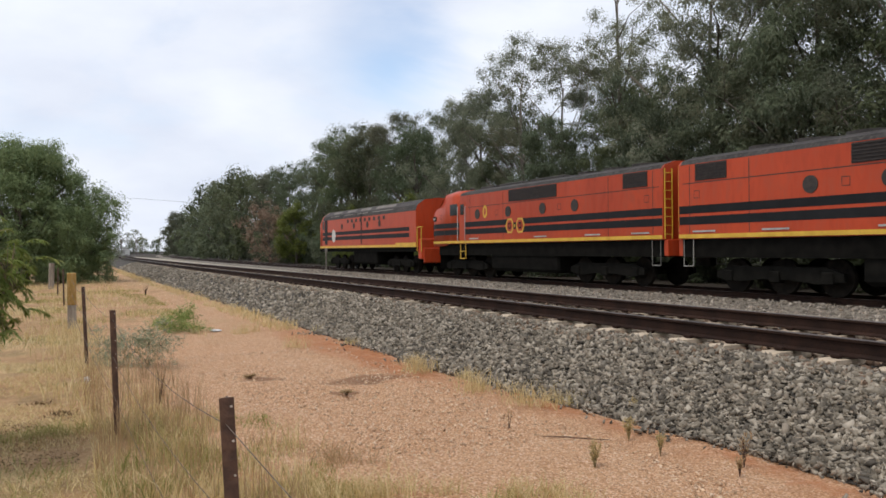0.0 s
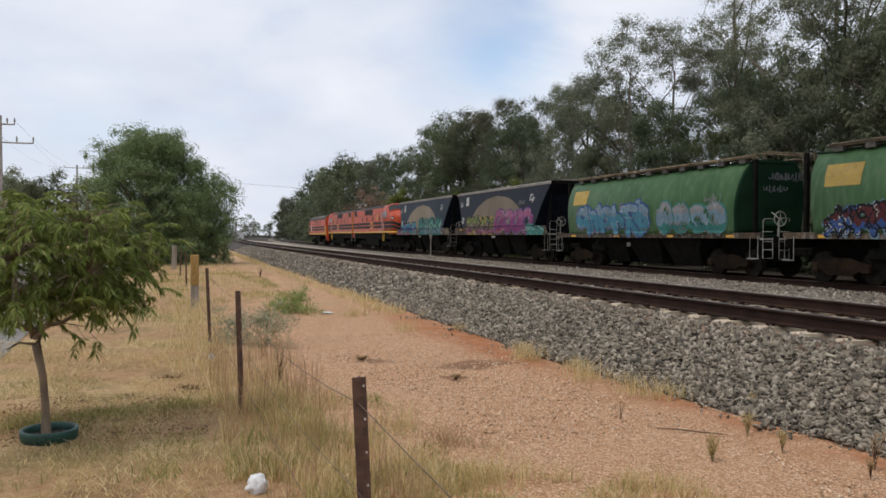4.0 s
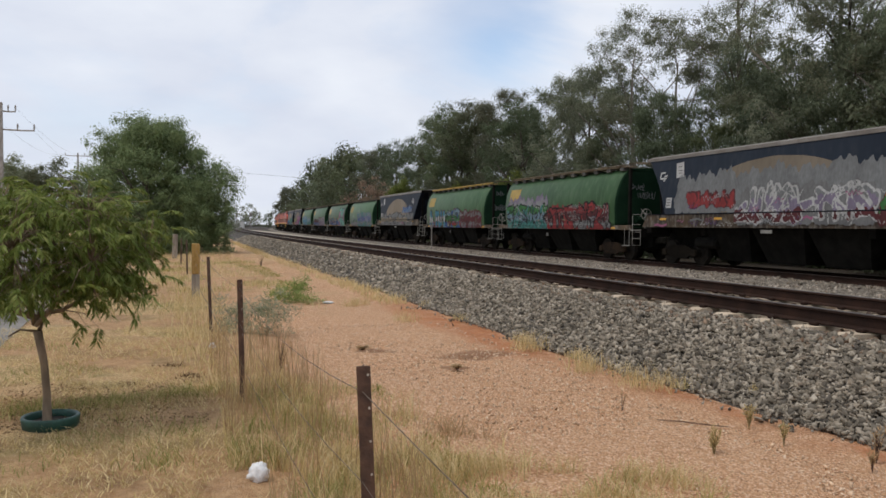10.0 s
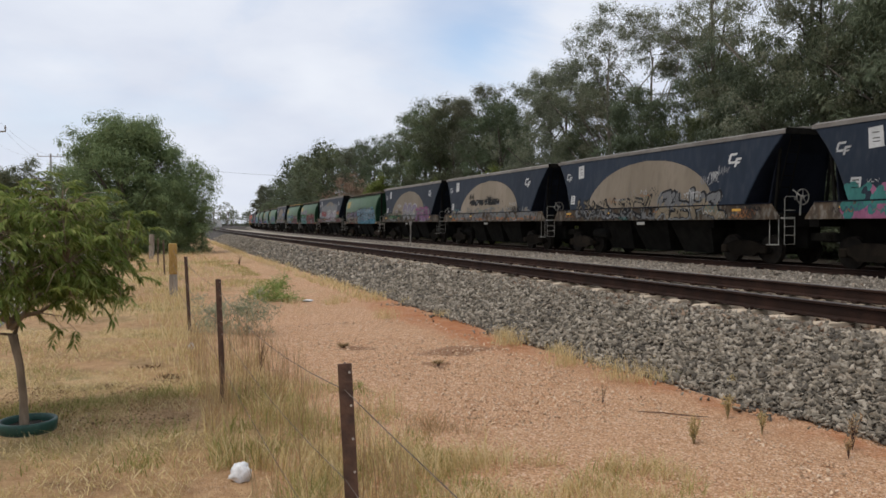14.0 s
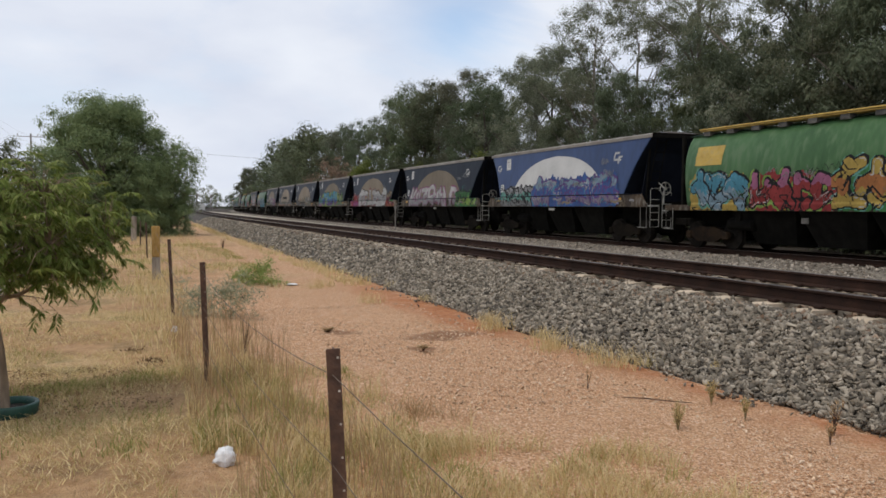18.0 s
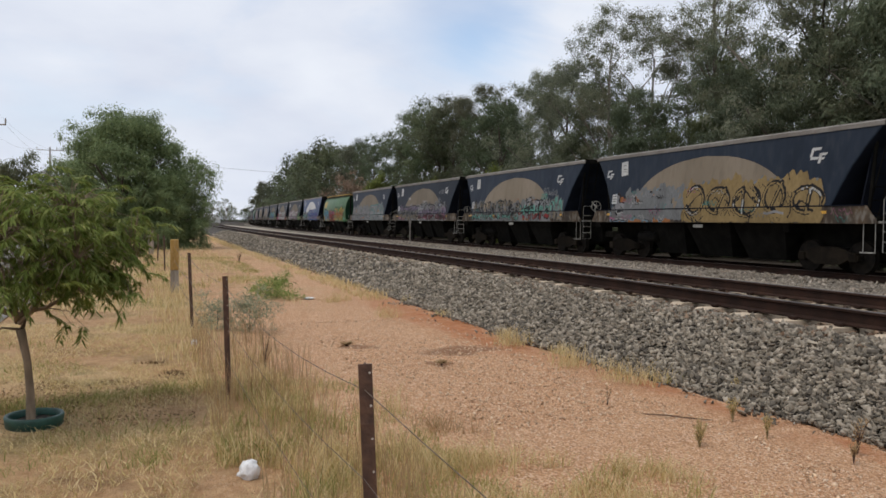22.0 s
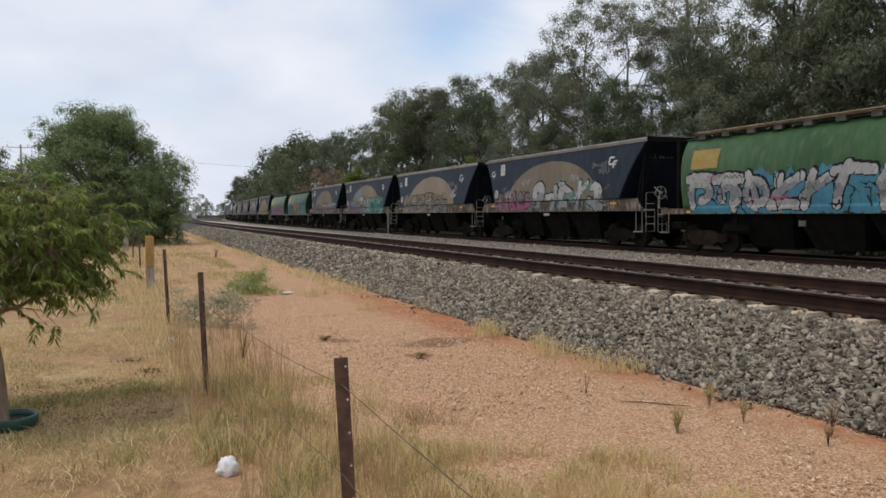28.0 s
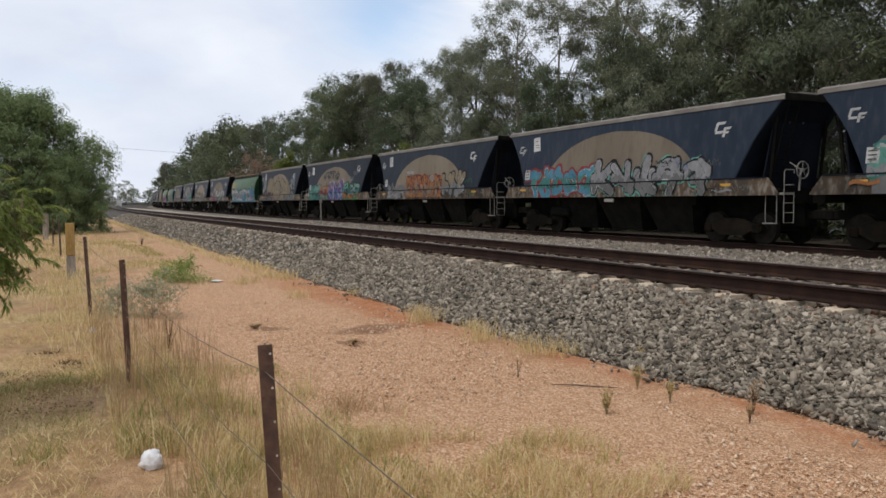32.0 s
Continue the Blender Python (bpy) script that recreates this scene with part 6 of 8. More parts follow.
spec(14, "b", "navy grain hopper wagon with faded outlined graffiti", P(5.0, -0.6, 1.4, 2.3, "tan grey", "black", "", "", 8, 0.06, "wild", 0.35), P(-0.9, -4.6, 1.4, 2.45, "grey tan", "black", "faded", "", 4, 0.10, "block", 0.1), tag=2)
spec(15, "b", "navy grain hopper wagon with bright blue and lime graffiti", P(4.2, -2.9, 1.4, 2.8, "cyan cyan blue purple", "black", "lime", "lime", 7, 0.16), P(5.7, 4.1, 1.4, 2.3, "teal", "teal", "", "pink", 2, 0.1, "wild", 0.3), P(-2.9, -5.0, 1.4, 2.6, "lime green", "black", "pink", "green", 4, 0.08, "wild"))
spec(16, "b", "navy grain hopper wagon with large white and black letters", P(3.9, -4.6, 1.4, 2.75, "white silver white", "black", "red", "", 6, 0.19), P(6.5, 3.9, 1.4, 2.35, "red magenta", "maroon", "", "red", 3, 0.13), P(-4.5, -6.4, 1.4, 2.5, "tan maroon red", "black", "", "orange", 3, 0.1, "wild"))
spec(17, "b", "navy grain hopper wagon with white letters edged in magenta", P(5.0, -3.6, 1.4, 2.6, "white silver", "magenta", "grey", "", 7, 0.13), P(-3.4, -6.5, 1.4, 2.3, "green lime", "black", "", "green", 4, 0.1, "wild"))
spec(18, "n", "bright blue hopper wagon with a white half-round emblem", P(5.4, 2.0, 1.4, 2.35, "silver mint grey", "black", "", "grey", 5, 0.10, "wild"), P(1.9, -5.1, 1.4, 2.7, "sky blue lilac", "purple", "cyan", "blue", 7, 0.10, "wild"))
spec(19, "y", "green hopper wagon with teal, red and yellow letters", P(5.6, 2.9, 1.3, 2.5, "cyan sky", "black", "mint", "yellow", 3, 0.15), P(2.7, -0.4, 1.3, 2.4, "pink red red", "black", "lime", "red", 4, 0.13), P(-0.4, -5.2, 1.3, 2.7, "yellow orange yellow", "black", "mint", "green", 6, 0.14), P(-4.6, -6.6, 1.3, 1.6, "mint green", "green", "", "mint", 3, 0.08))
spec(20, "b", "navy grain hopper wagon with a long faded silver band", P(6.0, -5.3, 1.4, 2.75, "", "", "", "faded"), P(5.6, -0.9, 1.4, 2.4, "grey faded", "silver", "", "", 7, 0.09, "block", 0.4), P(-1.0, -5.1, 1.4, 2.75, "faded silver", "teal", "", "", 4, 0.14))
spec(21, "b", "navy grain hopper wagon with white, orange and purple graffiti", P(5.3, 0.4, 1.4, 2.5, "lilac grey tan", "black", "", "grey", 7, 0.08, "wild", 0.15), P(0.4, -5.2, 1.4, 2.6, "silver lilac maroon", "black", "white", "grey", 7, 0.08, "wild", 0.15), tag=3)
spec(22, "b", "navy grain hopper wagon with mint and red strokes", P(5.3, -0.9, 1.4, 2.5, "tan grey mint", "black", "", "grey", 9, 0.05, "wild", 0.35), P(-0.9, -4.3, 1.4, 2.55, "silver mint red", "black", "", "faded", 5, 0.07, "wild", 0.2), P(-4.2, -5.4, 1.4, 2.5, "mint tan", "grey", "", "", 3, 0.06, "wild", 0.3), tag=1, tag_colour="mint")
spec(23, "b", "navy grain hopper wagon with white and gold graffiti", P(5.4, 1.6, 1.4, 2.45, "silver grey", "black", "sky", "orange", 4, 0.14), P(4.6, -5.2, 1.5, 2.75, "", "", "", "faded", fade=0.35), P(0.9, -5.2, 1.4, 2.85, "ochre", "black", "ochre", "ochre", 5, 0.03, "throw"))
spec(24, "g", "green hopper wagon with pink and white block letters", P(5.5, 1.4, 1.3, 2.5, "lime pink lilac", "black", "purple", "lilac", 6, 0.16, "bars"), P(1.3, -5.4, 1.3, 2.65, "lilac pink faded", "black", "silver", "pink", 7, 0.10, "wild"))
spec(25, "g", "green hopper wagon with teal and orange letters", P(5.4, 2.0, 1.3, 2.5, "blue teal teal", "black", "silver", "teal", 4, 0.11, "wild"), P(1.9, -1.8, 1.3, 2.55, "orange ochre orange", "black", "silver", "teal", 4, 0.16), P(-1.9, -5.4, 1.3, 2.8, "blue teal teal cyan", "black", "silver", "teal", 4, 0.14))
spec(26, "b", "navy grain hopper wagon with white and black scribbles", P(5.2, 0.0, 1.4, 2.3, "grey faded", "maroon", "", "", 7, 0.07, "wild", 0.25), P(0.0, -5.2, 1.4, 2.4, "white grey tan", "black", "", "grey", 6, 0.09, "wild", 0.15))
spec(27, "b", "navy grain hopper wagon with teal and white graffiti", P(5.3, 1.4, 1.4, 2.5, "sky lilac", "maroon", "", "grey", 6, 0.07, "wild", 0.15), P(1.3, -1.3, 1.4, 2.75, "white silver", "black", "", "grey", 3, 0.12), P(-1.4, -5.2, 1.4, 2.65, "mint teal mint", "black", "teal", "mint", 5, 0.1, "wild"), P(3.0, 1.0, 2.75, 3.2, "sky", "sky", "", "", 4, 0.04, "wild", 0.3))
spec(28, "b", "navy grain hopper wagon with tan letters under a white wave", P(4.8, -3.0, 1.4, 2.6, "tan grey", "black", "white", "tan", 6, 0.11), tag=3)
spec(29, "b", "navy grain hopper wagon with white and black letters edged in green", P(5.4, 1.4, 1.4, 2.4, "faded pink", "maroon", "", "grey", 5, 0.08, "wild", 0.15), P(1.3, -4.4, 1.4, 2.7, "white silver", "black", "mint", "", 5, 0.13), tag=3)
spec(30, "g", "green hopper wagon with white letters on bright blue", P(5.4, -4.0, 1.3, 2.55, "white silver white", "black", "", "cyan", 8, 0.14), P(-3.7, -5.6, 1.3, 2.6, "cyan silver", "blue", "", "cyan", 3, 0.07, "wild"))
spec(31, "b", "navy grain hopper wagon with large faded grey letters", P(5.3, -5.2, 1.4, 2.1, "", "", "", "grey", fade=0.35), P(3.9, -3.3, 1.5, 3.2, "tan", "black", "", "", 3, 0.27, "block", 0.12), P(5.2, 1.6, 1.4, 2.15, "maroon grey", "black", "", "", 5, 0.06, "wild", 0.25), P(5.4, 4.5, 2.3, 3.3, "silver sky", "silver", "", "", 3, 0.03, "wild", 0.35), P(-3.9, -5.2, 2.1, 3.45, "sky silver", "silver", "", "", 2, 0.03, "block", 0.3))
spec(32, "b", "navy grain hopper wagon with green, orange and purple letters", P(5.4, 3.0, 1.4, 2.45, "mint teal", "black", "", "teal", 3, 0.12), P(3.0, 1.0, 1.4, 2.4, "orange red mint", "black", "", "", 3, 0.11), P(0.8, -2.2, 1.4, 2.6, "purple blue", "white", "purple", "purple", 3, 0.16), P(-2.2, -5.2, 1.4, 2.5, "mint teal orange", "black", "", "green", 5, 0.1, "wild"), P(2.4, -1.2, 2.75, 3.35, "grey", "black", "", "", 4, 0.035, "block", 0.1))
spec(33, "b", "navy grain hopper wagon with an orange sprayed panel", P(5.0, 2.4, 1.4, 2.2, "grey silver", "grey", "", "", 5, 0.06, "wild", 0.4), P(2.5, -1.9, 1.5, 2.65, "orange tan", "maroon", "", "orange", 5, 0.08, "wild", 0.2), P(-1.9, -4.2, 1.5, 2.65, "tan faded", "black", "", "", 3, 0.14), tag=2)
spec(34, "b", "navy grain hopper wagon with cyan letters edged in red", P(5.3, 1.1, 1.4, 2.5, "cyan teal cyan", "red", "red", "", 5, 0.15), P(1.0, -4.5, 1.4, 2.65, "silver grey", "black", "mint", "", 5, 0.15))
spec(35, "b", "navy grain hopper wagon with white and green graffiti", P(5.3, 0.4, 1.4, 3.1, "white mint silver", "teal", "green", "grey", 4, 0.17), P(0.2, -5.0, 1.4, 2.6, "white silver", "black", "teal", "", 6, 0.1, "wild"), tag=3)
BASES = {"b": blue_a, "n": blue_b, "g": green_a, "y": green_b}
made = []
for i, kind, label, blocks, tag, tag_colour in SPECS:
    base = BASES[kind]
    if base in USED:
        ob = copy_thing(base, Matrix.Identity(4))
    else:
        ob = base
        USED.add(base)
    TRAIN.append((ob, 253.46 - 15.007 * (i - 1), 0))
    made.append((ob, i, kind, label, blocks, tag, tag_colour))
for ob, i, kind, label, blocks, tag, tag_colour in made:
    ob["label"] = label
    graffiti(ob, kind in "gy", i * 7, blocks)
    scrawl(ob, kind in "gy", i, 34 if kind in "bn" else 22)
    end_tags(ob, kind in "gy", i)
    if i in (24, 25):
        owner_mark(ob)
    if tag:
        tags(ob, kind in "gy", i, tag, tag_colour)


def travelled(t):
    """How far the train has gone at t, from its place at 16 s."""
    u = (t - 16) / 16
    return 263.172 * u + 1.527 * u * u - 1.059 * u ** 3


def motions():
    for ob, mid, turn in TRAIN:
        rows = []
        for t in range(0, 33):
            y = mid + travelled(t)
            dx, sl = bend(y)
            rows.append((float(t), pose(FAR_MID + dx, y, FAR_TOP, 0, 0, math.degrees(-math.atan(sl)) + turn)))
        walk(ob, rows)


# ---- trees ----
def leaf_cloud(centres, radii, counts, length, width, droop, rng, plain=False):
    """Leaves as small diamonds round the clump centres; plain: as slips with one point, for trees far off."""
    c = np.repeat(centres, counts, axis=0)
    r = np.repeat(radii, counts)[:, None]
    n = len(c)
    d = rng.normal(size=(n, 3))
    d /= np.linalg.norm(d, axis=1)[:, None]
    p = c + d * r * rng.uniform(0.08, 1.05, (n, 1)) ** 0.85 * np.array([1, 1, 0.85])
    face = d * 1.0 + np.array([0, 0, 0.45]) + rng.normal(size=(n, 3)) * 0.32
    face /= np.linalg.norm(face, axis=1)[:, None]
    a = rng.normal(size=(n, 3)) + np.array([0, 0, -droop])
    a -= face * np.sum(a * face, axis=1)[:, None]
    a /= np.linalg.norm(a, axis=1)[:, None]
    s = np.cross(a, face)
    ln = length * rng.uniform(0.6, 1.3, (n, 1))
    wd = width * rng.uniform(0.7, 1.3, (n, 1))
    if plain:
        v = np.stack([p - s * wd * 1.2, p + s * wd * 1.2, p + a * ln], 1).reshape(-1, 3)
        return v, np.arange(3 * n).reshape(-1, 3)
    v = np.stack([p, p + a * ln * 0.45 + s * wd, p + a * ln, p + a * ln * 0.45 - s * wd], 1).reshape(-1, 3)
    f = np.arange(4 * n).reshape(-1, 4)
    return v, f


def make_tree(name, label, category, group, leaf, bark, seed, height, radius, base, clumps, per, leaf_len, leaf_w, droop, clump_r, flat=1.0, trunk_r=0.22, limbs=9, skirt=0.0, lean=0.0, twig=0.012):
    """A tapered trunk whose limbs each end in a rounded lobe of leaf clumps; skirt: how wide the crown stays towards the ground."""
    rnd = random.Random(seed)
    rng = np.random.default_rng(seed)
    t = thing(name, label, category, group)
    s = Shape()
    axis_pts = []
    for i in range(7):
        q = i / 6
        axis_pts.append(Vector((lean * q * height * 0.3 + trunk_r * math.sin(q * 4 + seed) * q, 1.2 * trunk_r * math.cos(q * 3 + seed) * q, q * height * 0.80)))
    s.tube(axis_pts, [trunk_r * (1.25 if i == 0 else 1 - 0.85 * i / 6) for i in range(7)], 8)
    centres, hubs = [], []
    lobes = max(limbs, clumps // 12)
    for k in range(lobes):
        a = 2.4 * k + rnd.uniform(-0.5, 0.5)
        z = min(0.94, max(0.04, (k + 0.5) / lobes + rnd.uniform(-0.10, 0.10)))
        shape = max(skirt if z < 0.5 else 0.0, math.sqrt(max(0.05, 1 - (2 * (z - 0.45)) ** 2 * 0.8))) * (0.80 + 0.18 * math.sin(3 * a + seed) + 0.2 * rnd.random())
        out = radius * rnd.uniform(0.25, 1.0) ** 0.6 * shape
        lobe_r = clump_r * rnd.uniform(1.5, 2.7)
        tip = Vector((out * math.cos(a) + lean * z * height * 0.3, out * math.sin(a), base + (height - base - lobe_r * 0.5) * z * flat))
        q = min(0.95, max(0.12, (tip.z - out * 1.15) / (height * 0.80)))
        i = min(5, int(q * 6))
        p0 = axis_pts[i].lerp(axis_pts[i + 1], q * 6 - i)
        m = p0.lerp(tip, 0.5) + Vector((rnd.uniform(-0.12, 0.12), rnd.uniform(-0.12, 0.12), 0.10)) * out
        w = max(twig, trunk_r * (1 - 0.8 * q) * 0.55)
        s.tube([p0, m, tip], [w, w * 0.6, w * 0.28], 5)
        hubs += [(tip, w * 0.28), (m, w * 0.6)]
        mine = []
        for _ in range(max(3, int(0.7 * clumps / lobes * rnd.uniform(0.7, 1.3)))):
            d = Vector((rnd.gauss(0, 1), rnd.gauss(0, 1), rnd.gauss(0.20, 1.0)))
            d.normalize()
            mine.append(tip + Vector((d.x, d.y, d.z * 1.05)) * lobe_r * rnd.uniform(0.35, 1.0))
        for c in mine[::3]:
            s.tube([tip, tip.lerp(c, 0.6) + Vector((0, 0, 0.08 * lobe_r)), c], [max(w * 0.25, twig * 0.8), twig * 0.7, twig * 0.4], 3)
        centres += mine
    for k in range(int(clumps * 0.35)):
        a, z = rnd.uniform(0, 2 * math.pi), rnd.uniform(0.0, 1.0)
        shape = max(skirt if z < 0.5 else 0.0, math.sqrt(max(0.05, 1 - (2 * (z - 0.45)) ** 2 * 0.8)))
        out = radius * rnd.uniform(0.2, 1.0) ** 0.5 * shape * (0.80 + 0.18 * math.sin(3 * a + seed))
        c = Vector((out * math.cos(a) + lean * z * height * 0.3, out * math.sin(a), base + (height - base) * z * flat * 0.97))
        h, w = min(hubs, key=lambda e: (e[0] - c).length)
        s.tube([h, h.lerp(c, 0.55) + Vector((0, 0, 0.10 * (c - h).length)), c], [max(w * 0.5, twig), twig * 0.75, twig * 0.4], 3)
        centres.append(c)
    part("trunk", s, bark, t, smooth=True)
    cen = np.array([tuple(c) for c in centres])
    rad = clump_r * rng.uniform(0.55, 1.25, len(cen))
    cnt = np.maximum(8, (per * (rad / clump_r) ** 2)).astype(int)
    v, f = leaf_cloud(cen, rad, cnt, leaf_len, leaf_w, droop, rng, height > 3)
    v[:, 2] = np.maximum(v[:, 2], 0.03)
    part("crown", fast_mesh("crown", v, f, leaf), None, t)
    return t


def plant(base, x, y, size=1.0, turn=0.0, squash=1.0, z=-0.05):
    c = copy_thing(base, pose(x, y, z, 0, 0, turn))
    c.scale = (size, size, size * squash)
    return c


G_BELT = "trees behind the railway"
gum_open = make_tree("gum_tree", "tall open-crowned gum tree with pale branches", "tree", G_BELT, L_GUM, M_PALEBARK, 11, 15.5, 4.3, 4.0, 158, 255, 0.125, 0.021, 1.0, 0.68, trunk_r=0.24, limbs=15)
gum_two = make_tree("gum_tree", "grey-green gum tree with drooping foliage", "tree", G_BELT, L_GUM, M_BARK, 23, 13.0, 3.9, 2.0, 172, 260, 0.135, 0.024, 1.6, 0.72, trunk_r=0.22, limbs=16)
gum_dark = make_tree("gum_tree", "dense dark green gum tree", "tree", G_BELT, L_DARK, M_BARK, 37, 12.0, 4.2, 0.8, 180, 180, 0.16, 0.034, 0.8, 0.82, trunk_r=0.25, limbs=16, skirt=0.7)
she_oak = make_tree("she_oak", "dark weeping she-oak tree with fine foliage", "tree", G_BELT, L_DARK, M_BARK, 41, 11.0, 3.2, 0.6, 150, 230, 0.24, 0.022, 2.2, 0.75, trunk_r=0.2, limbs=14, skirt=0.7)
gum_spire = make_tree("gum_tree", "very tall gum tree with a long bare forked trunk", "tree", G_BELT, L_GUM, M_BARK, 29, 20.0, 3.8, 9.0, 90, 260, 0.125, 0.019, 1.2, 0.66, trunk_r=0.24, limbs=14)
gum_yonder = make_tree("gum_tree", "distant olive-green gum tree", "tree", G_BELT, L_DARK, M_BARK, 47, 12.0, 4.6, 0.6, 130, 50, 0.36, 0.095, 0.8, 1.05, trunk_r=0.25, limbs=13, skirt=0.8)
bright_bush = make_tree("young_tree", "young yellow-green tree at the edge of the tree belt", "tree", G_BELT, L_BRIGHT, M_BARK, 53, 6.5, 2.4, 0.4, 70, 170, 0.20, 0.045, 0.7, 0.65, trunk_r=0.12, limbs=9, skirt=0.6)
dry_bush = make_tree("dry_shrub", "brown half-dead shrub among the trees", "shrub", G_BELT, L_BROWN, M_BARK, 59, 5.0, 2.4, 0.3, 60, 80, 0.22, 0.03, 0.3, 0.6, trunk_r=0.1, limbs=10)
scrub = make_tree("scrub", "dark scrub filling the foot of the tree belt", "shrub", G_BELT, L_DARK, M_BARK, 61, 5.4, 3.1, 0.1, 70, 74, 0.28, 0.075, 0.9, 0.8, trunk_r=0.1, limbs=9, skirt=0.9)
scrub_yonder = make_tree("scrub", "distant dark scrub at the foot of the tree belt", "shrub", G_BELT, L_DARK, M_BARK, 67, 5.4, 3.4, 0.1, 54, 42, 0.40, 0.13, 0.9, 1.0, trunk_r=0.1, limbs=7, skirt=0.9)


def belt(y, off=0.0):
    return 26.5 + bend(y)[0] + off


def first(base, x, y, size=1.0, turn=0.0):
    base.matrix_basis = pose(x, y, -0.05, 0, 0, turn) @ Matrix.Diagonal((size, size, size, 1))


first(gum_dark, belt(85, 2.0), 85, 1.3, 40)
first(gum_two, belt(68, 2.5), 68, 1.14, 0)
first(gum_open, belt(45, 1.8), 45, 1.03, 120)
first(she_oak, belt(33, 1.5), 33, 0.95, 30)
first(gum_spire, belt(34.7, 1.8), 34.7, 1.0, 60)
first(bright_bush, belt(88, -2.5), 88, 1.1, 0)
first(dry_bush, belt(93, -4.5), 93, 1.5, 0)
first(scrub, belt(50, -1.0), 50, 0.9, 0)
first(gum_yonder, belt(127, 0.5), 127, 1.16, 0)
first(scrub_yonder, belt(124, -1.0), 124, 1.2, 0)
rnd = random.Random(4)
for base, y, off, size in ((gum_open, 40.5, 2.0, 0.97), (gum_two, 54.5, 2.5, 1.10), (gum_two, 49.5, 1.0, 1.04), (gum_dark, 60.5, 0.5, 1.0), (gum_dark, 76, 0.5, 1.16), (gum_two, 62, 4.0, 1.1),
                           (gum_two, 27, 1.5, 1.2), (gum_open, 30.5, 4.5, 1.2), (gum_dark, 48, 3.5, 0.98), (gum_two, 36.5, 3.5, 1.0), (gum_two, 22.5, 2.5, 1.15), (gum_open, 18.5, 2.0, 1.2), (she_oak, 13, 1.0, 1.2), (gum_two, 9, 2.5, 1.2), (she_oak, 73, 1.0, 1.3), (she_oak, 65.5, 3.0, 1.15), (she_oak, 81, 1.5, 1.2), (gum_dark, 70, 5.0, 1.05), (gum_dark, 24.5, 4.5, 1.35), (gum_dark, 17, 4.5, 1.4),
                           
                           (gum_dark, 93, 1.0, 1.1), (gum_dark, 103, 0.5, 1.12), (gum_dark, 113, 0.5, 1.15), (gum_two, 120, 2.0, 1.12),
                           (gum_yonder, 138, 0.0, 1.26), (gum_yonder, 150, 0.0, 1.28), (gum_yonder, 163, 0.0, 1.34), (gum_yonder, 178, 0.0, 1.34), (gum_yonder, 262, -3.0, 1.25),
                           (gum_yonder, 276, -3.0, 1.2), (gum_yonder, 292, -2.0, 1.1), (gum_yonder, 200, 3.0, 1.3), (gum_yonder, 225, 3.0, 1.3),
                           (she_oak, 26, 0.5, 0.95), (she_oak, 29.5, 0.0, 0.9), (she_oak, 22, 0.5, 1.05), (she_oak, 38, -0.5, 0.85), (she_oak, 47, 0.0, 0.7), (bright_bush, 70, -2.0, 0.85), (bright_bush, 56, -2.0, 0.9), (bright_bush, 43, -2.0, 0.7)):
    plant(base, belt(y, off), y, size, rnd.uniform(0, 360), rnd.uniform(0.96, 1.04))
for y in range(6, 120, 5):
    plant(scrub, belt(y, rnd.uniform(-1.6, 0.0)), y + rnd.uniform(-1.0, 1.0), rnd.uniform(0.6, 1.0), rnd.uniform(0, 360), rnd.uniform(0.7, 1.05))
for y in list(range(4, 120, 6)) + list(range(128, 330, 12)):
    plant(scrub_yonder, belt(y, rnd.uniform(3.0, 5.0) if y < 120 else rnd.uniform(-1.5, 0.5)), y + rnd.uniform(-1.5, 1.5), rnd.uniform(0.9, 1.3), rnd.uniform(0, 360), rnd.uniform(0.55, 0.8) if y < 120 else rnd.uniform(1.0, 1.4))

# the big pepper tree beside the fence, and trees across the road
pepper = make_tree("pepper_tree", "large rounded pepper tree with weeping green foliage", "tree", "", L_PEPPER, M_BARK, 71, 7.15, 3.6, 0.1, 640, 230, 0.15, 0.024, 1.8, 0.66, trunk_r=0.3, limbs=16, skirt=0.95)
pepper.location = (-1.6, 46, 0)
low_pepper = plant(pepper, 0.75, 45.0, 0.58, 140)
low_pepper["label"] = "lower pepper tree with weeping foliage down to the ground"
straggler = make_tree("pepper_sapling", "thin straggly sapling behind the pepper tree", "tree", "", L_GUM, M_BARK, 73, 5.6, 1.0, 1.2, 30, 60, 0.16, 0.02, 1.4, 0.34, trunk_r=0.06, limbs=8)
straggler.location = (2.75, 52, 0)
road_tree = make_tree("roadside_tree", "olive-green tree across the road", "tree", "trees across the road", L_GUM, M_BARK, 83, 8.4, 3.8, 1.0, 110, 120, 0.26, 0.06, 0.8, 0.9, trunk_r=0.22, limbs=9)
road_tree.matrix_basis = pose(-13.2, 92, 0) @ Matrix.Diagonal((1.0, 1.0, 0.92, 1))
for x, y, s in ((-16.5, 96, 0.95), (-20, 104, 1.05), (-9.5, 100, 0.9), (-25, 110, 1.15), (-6, 130, 0.85), (-3, 200, 1.0), (4, 260, 1.0), (-40, 110, 1.2)):
    plant(road_tree, x, y, s, x * 31)


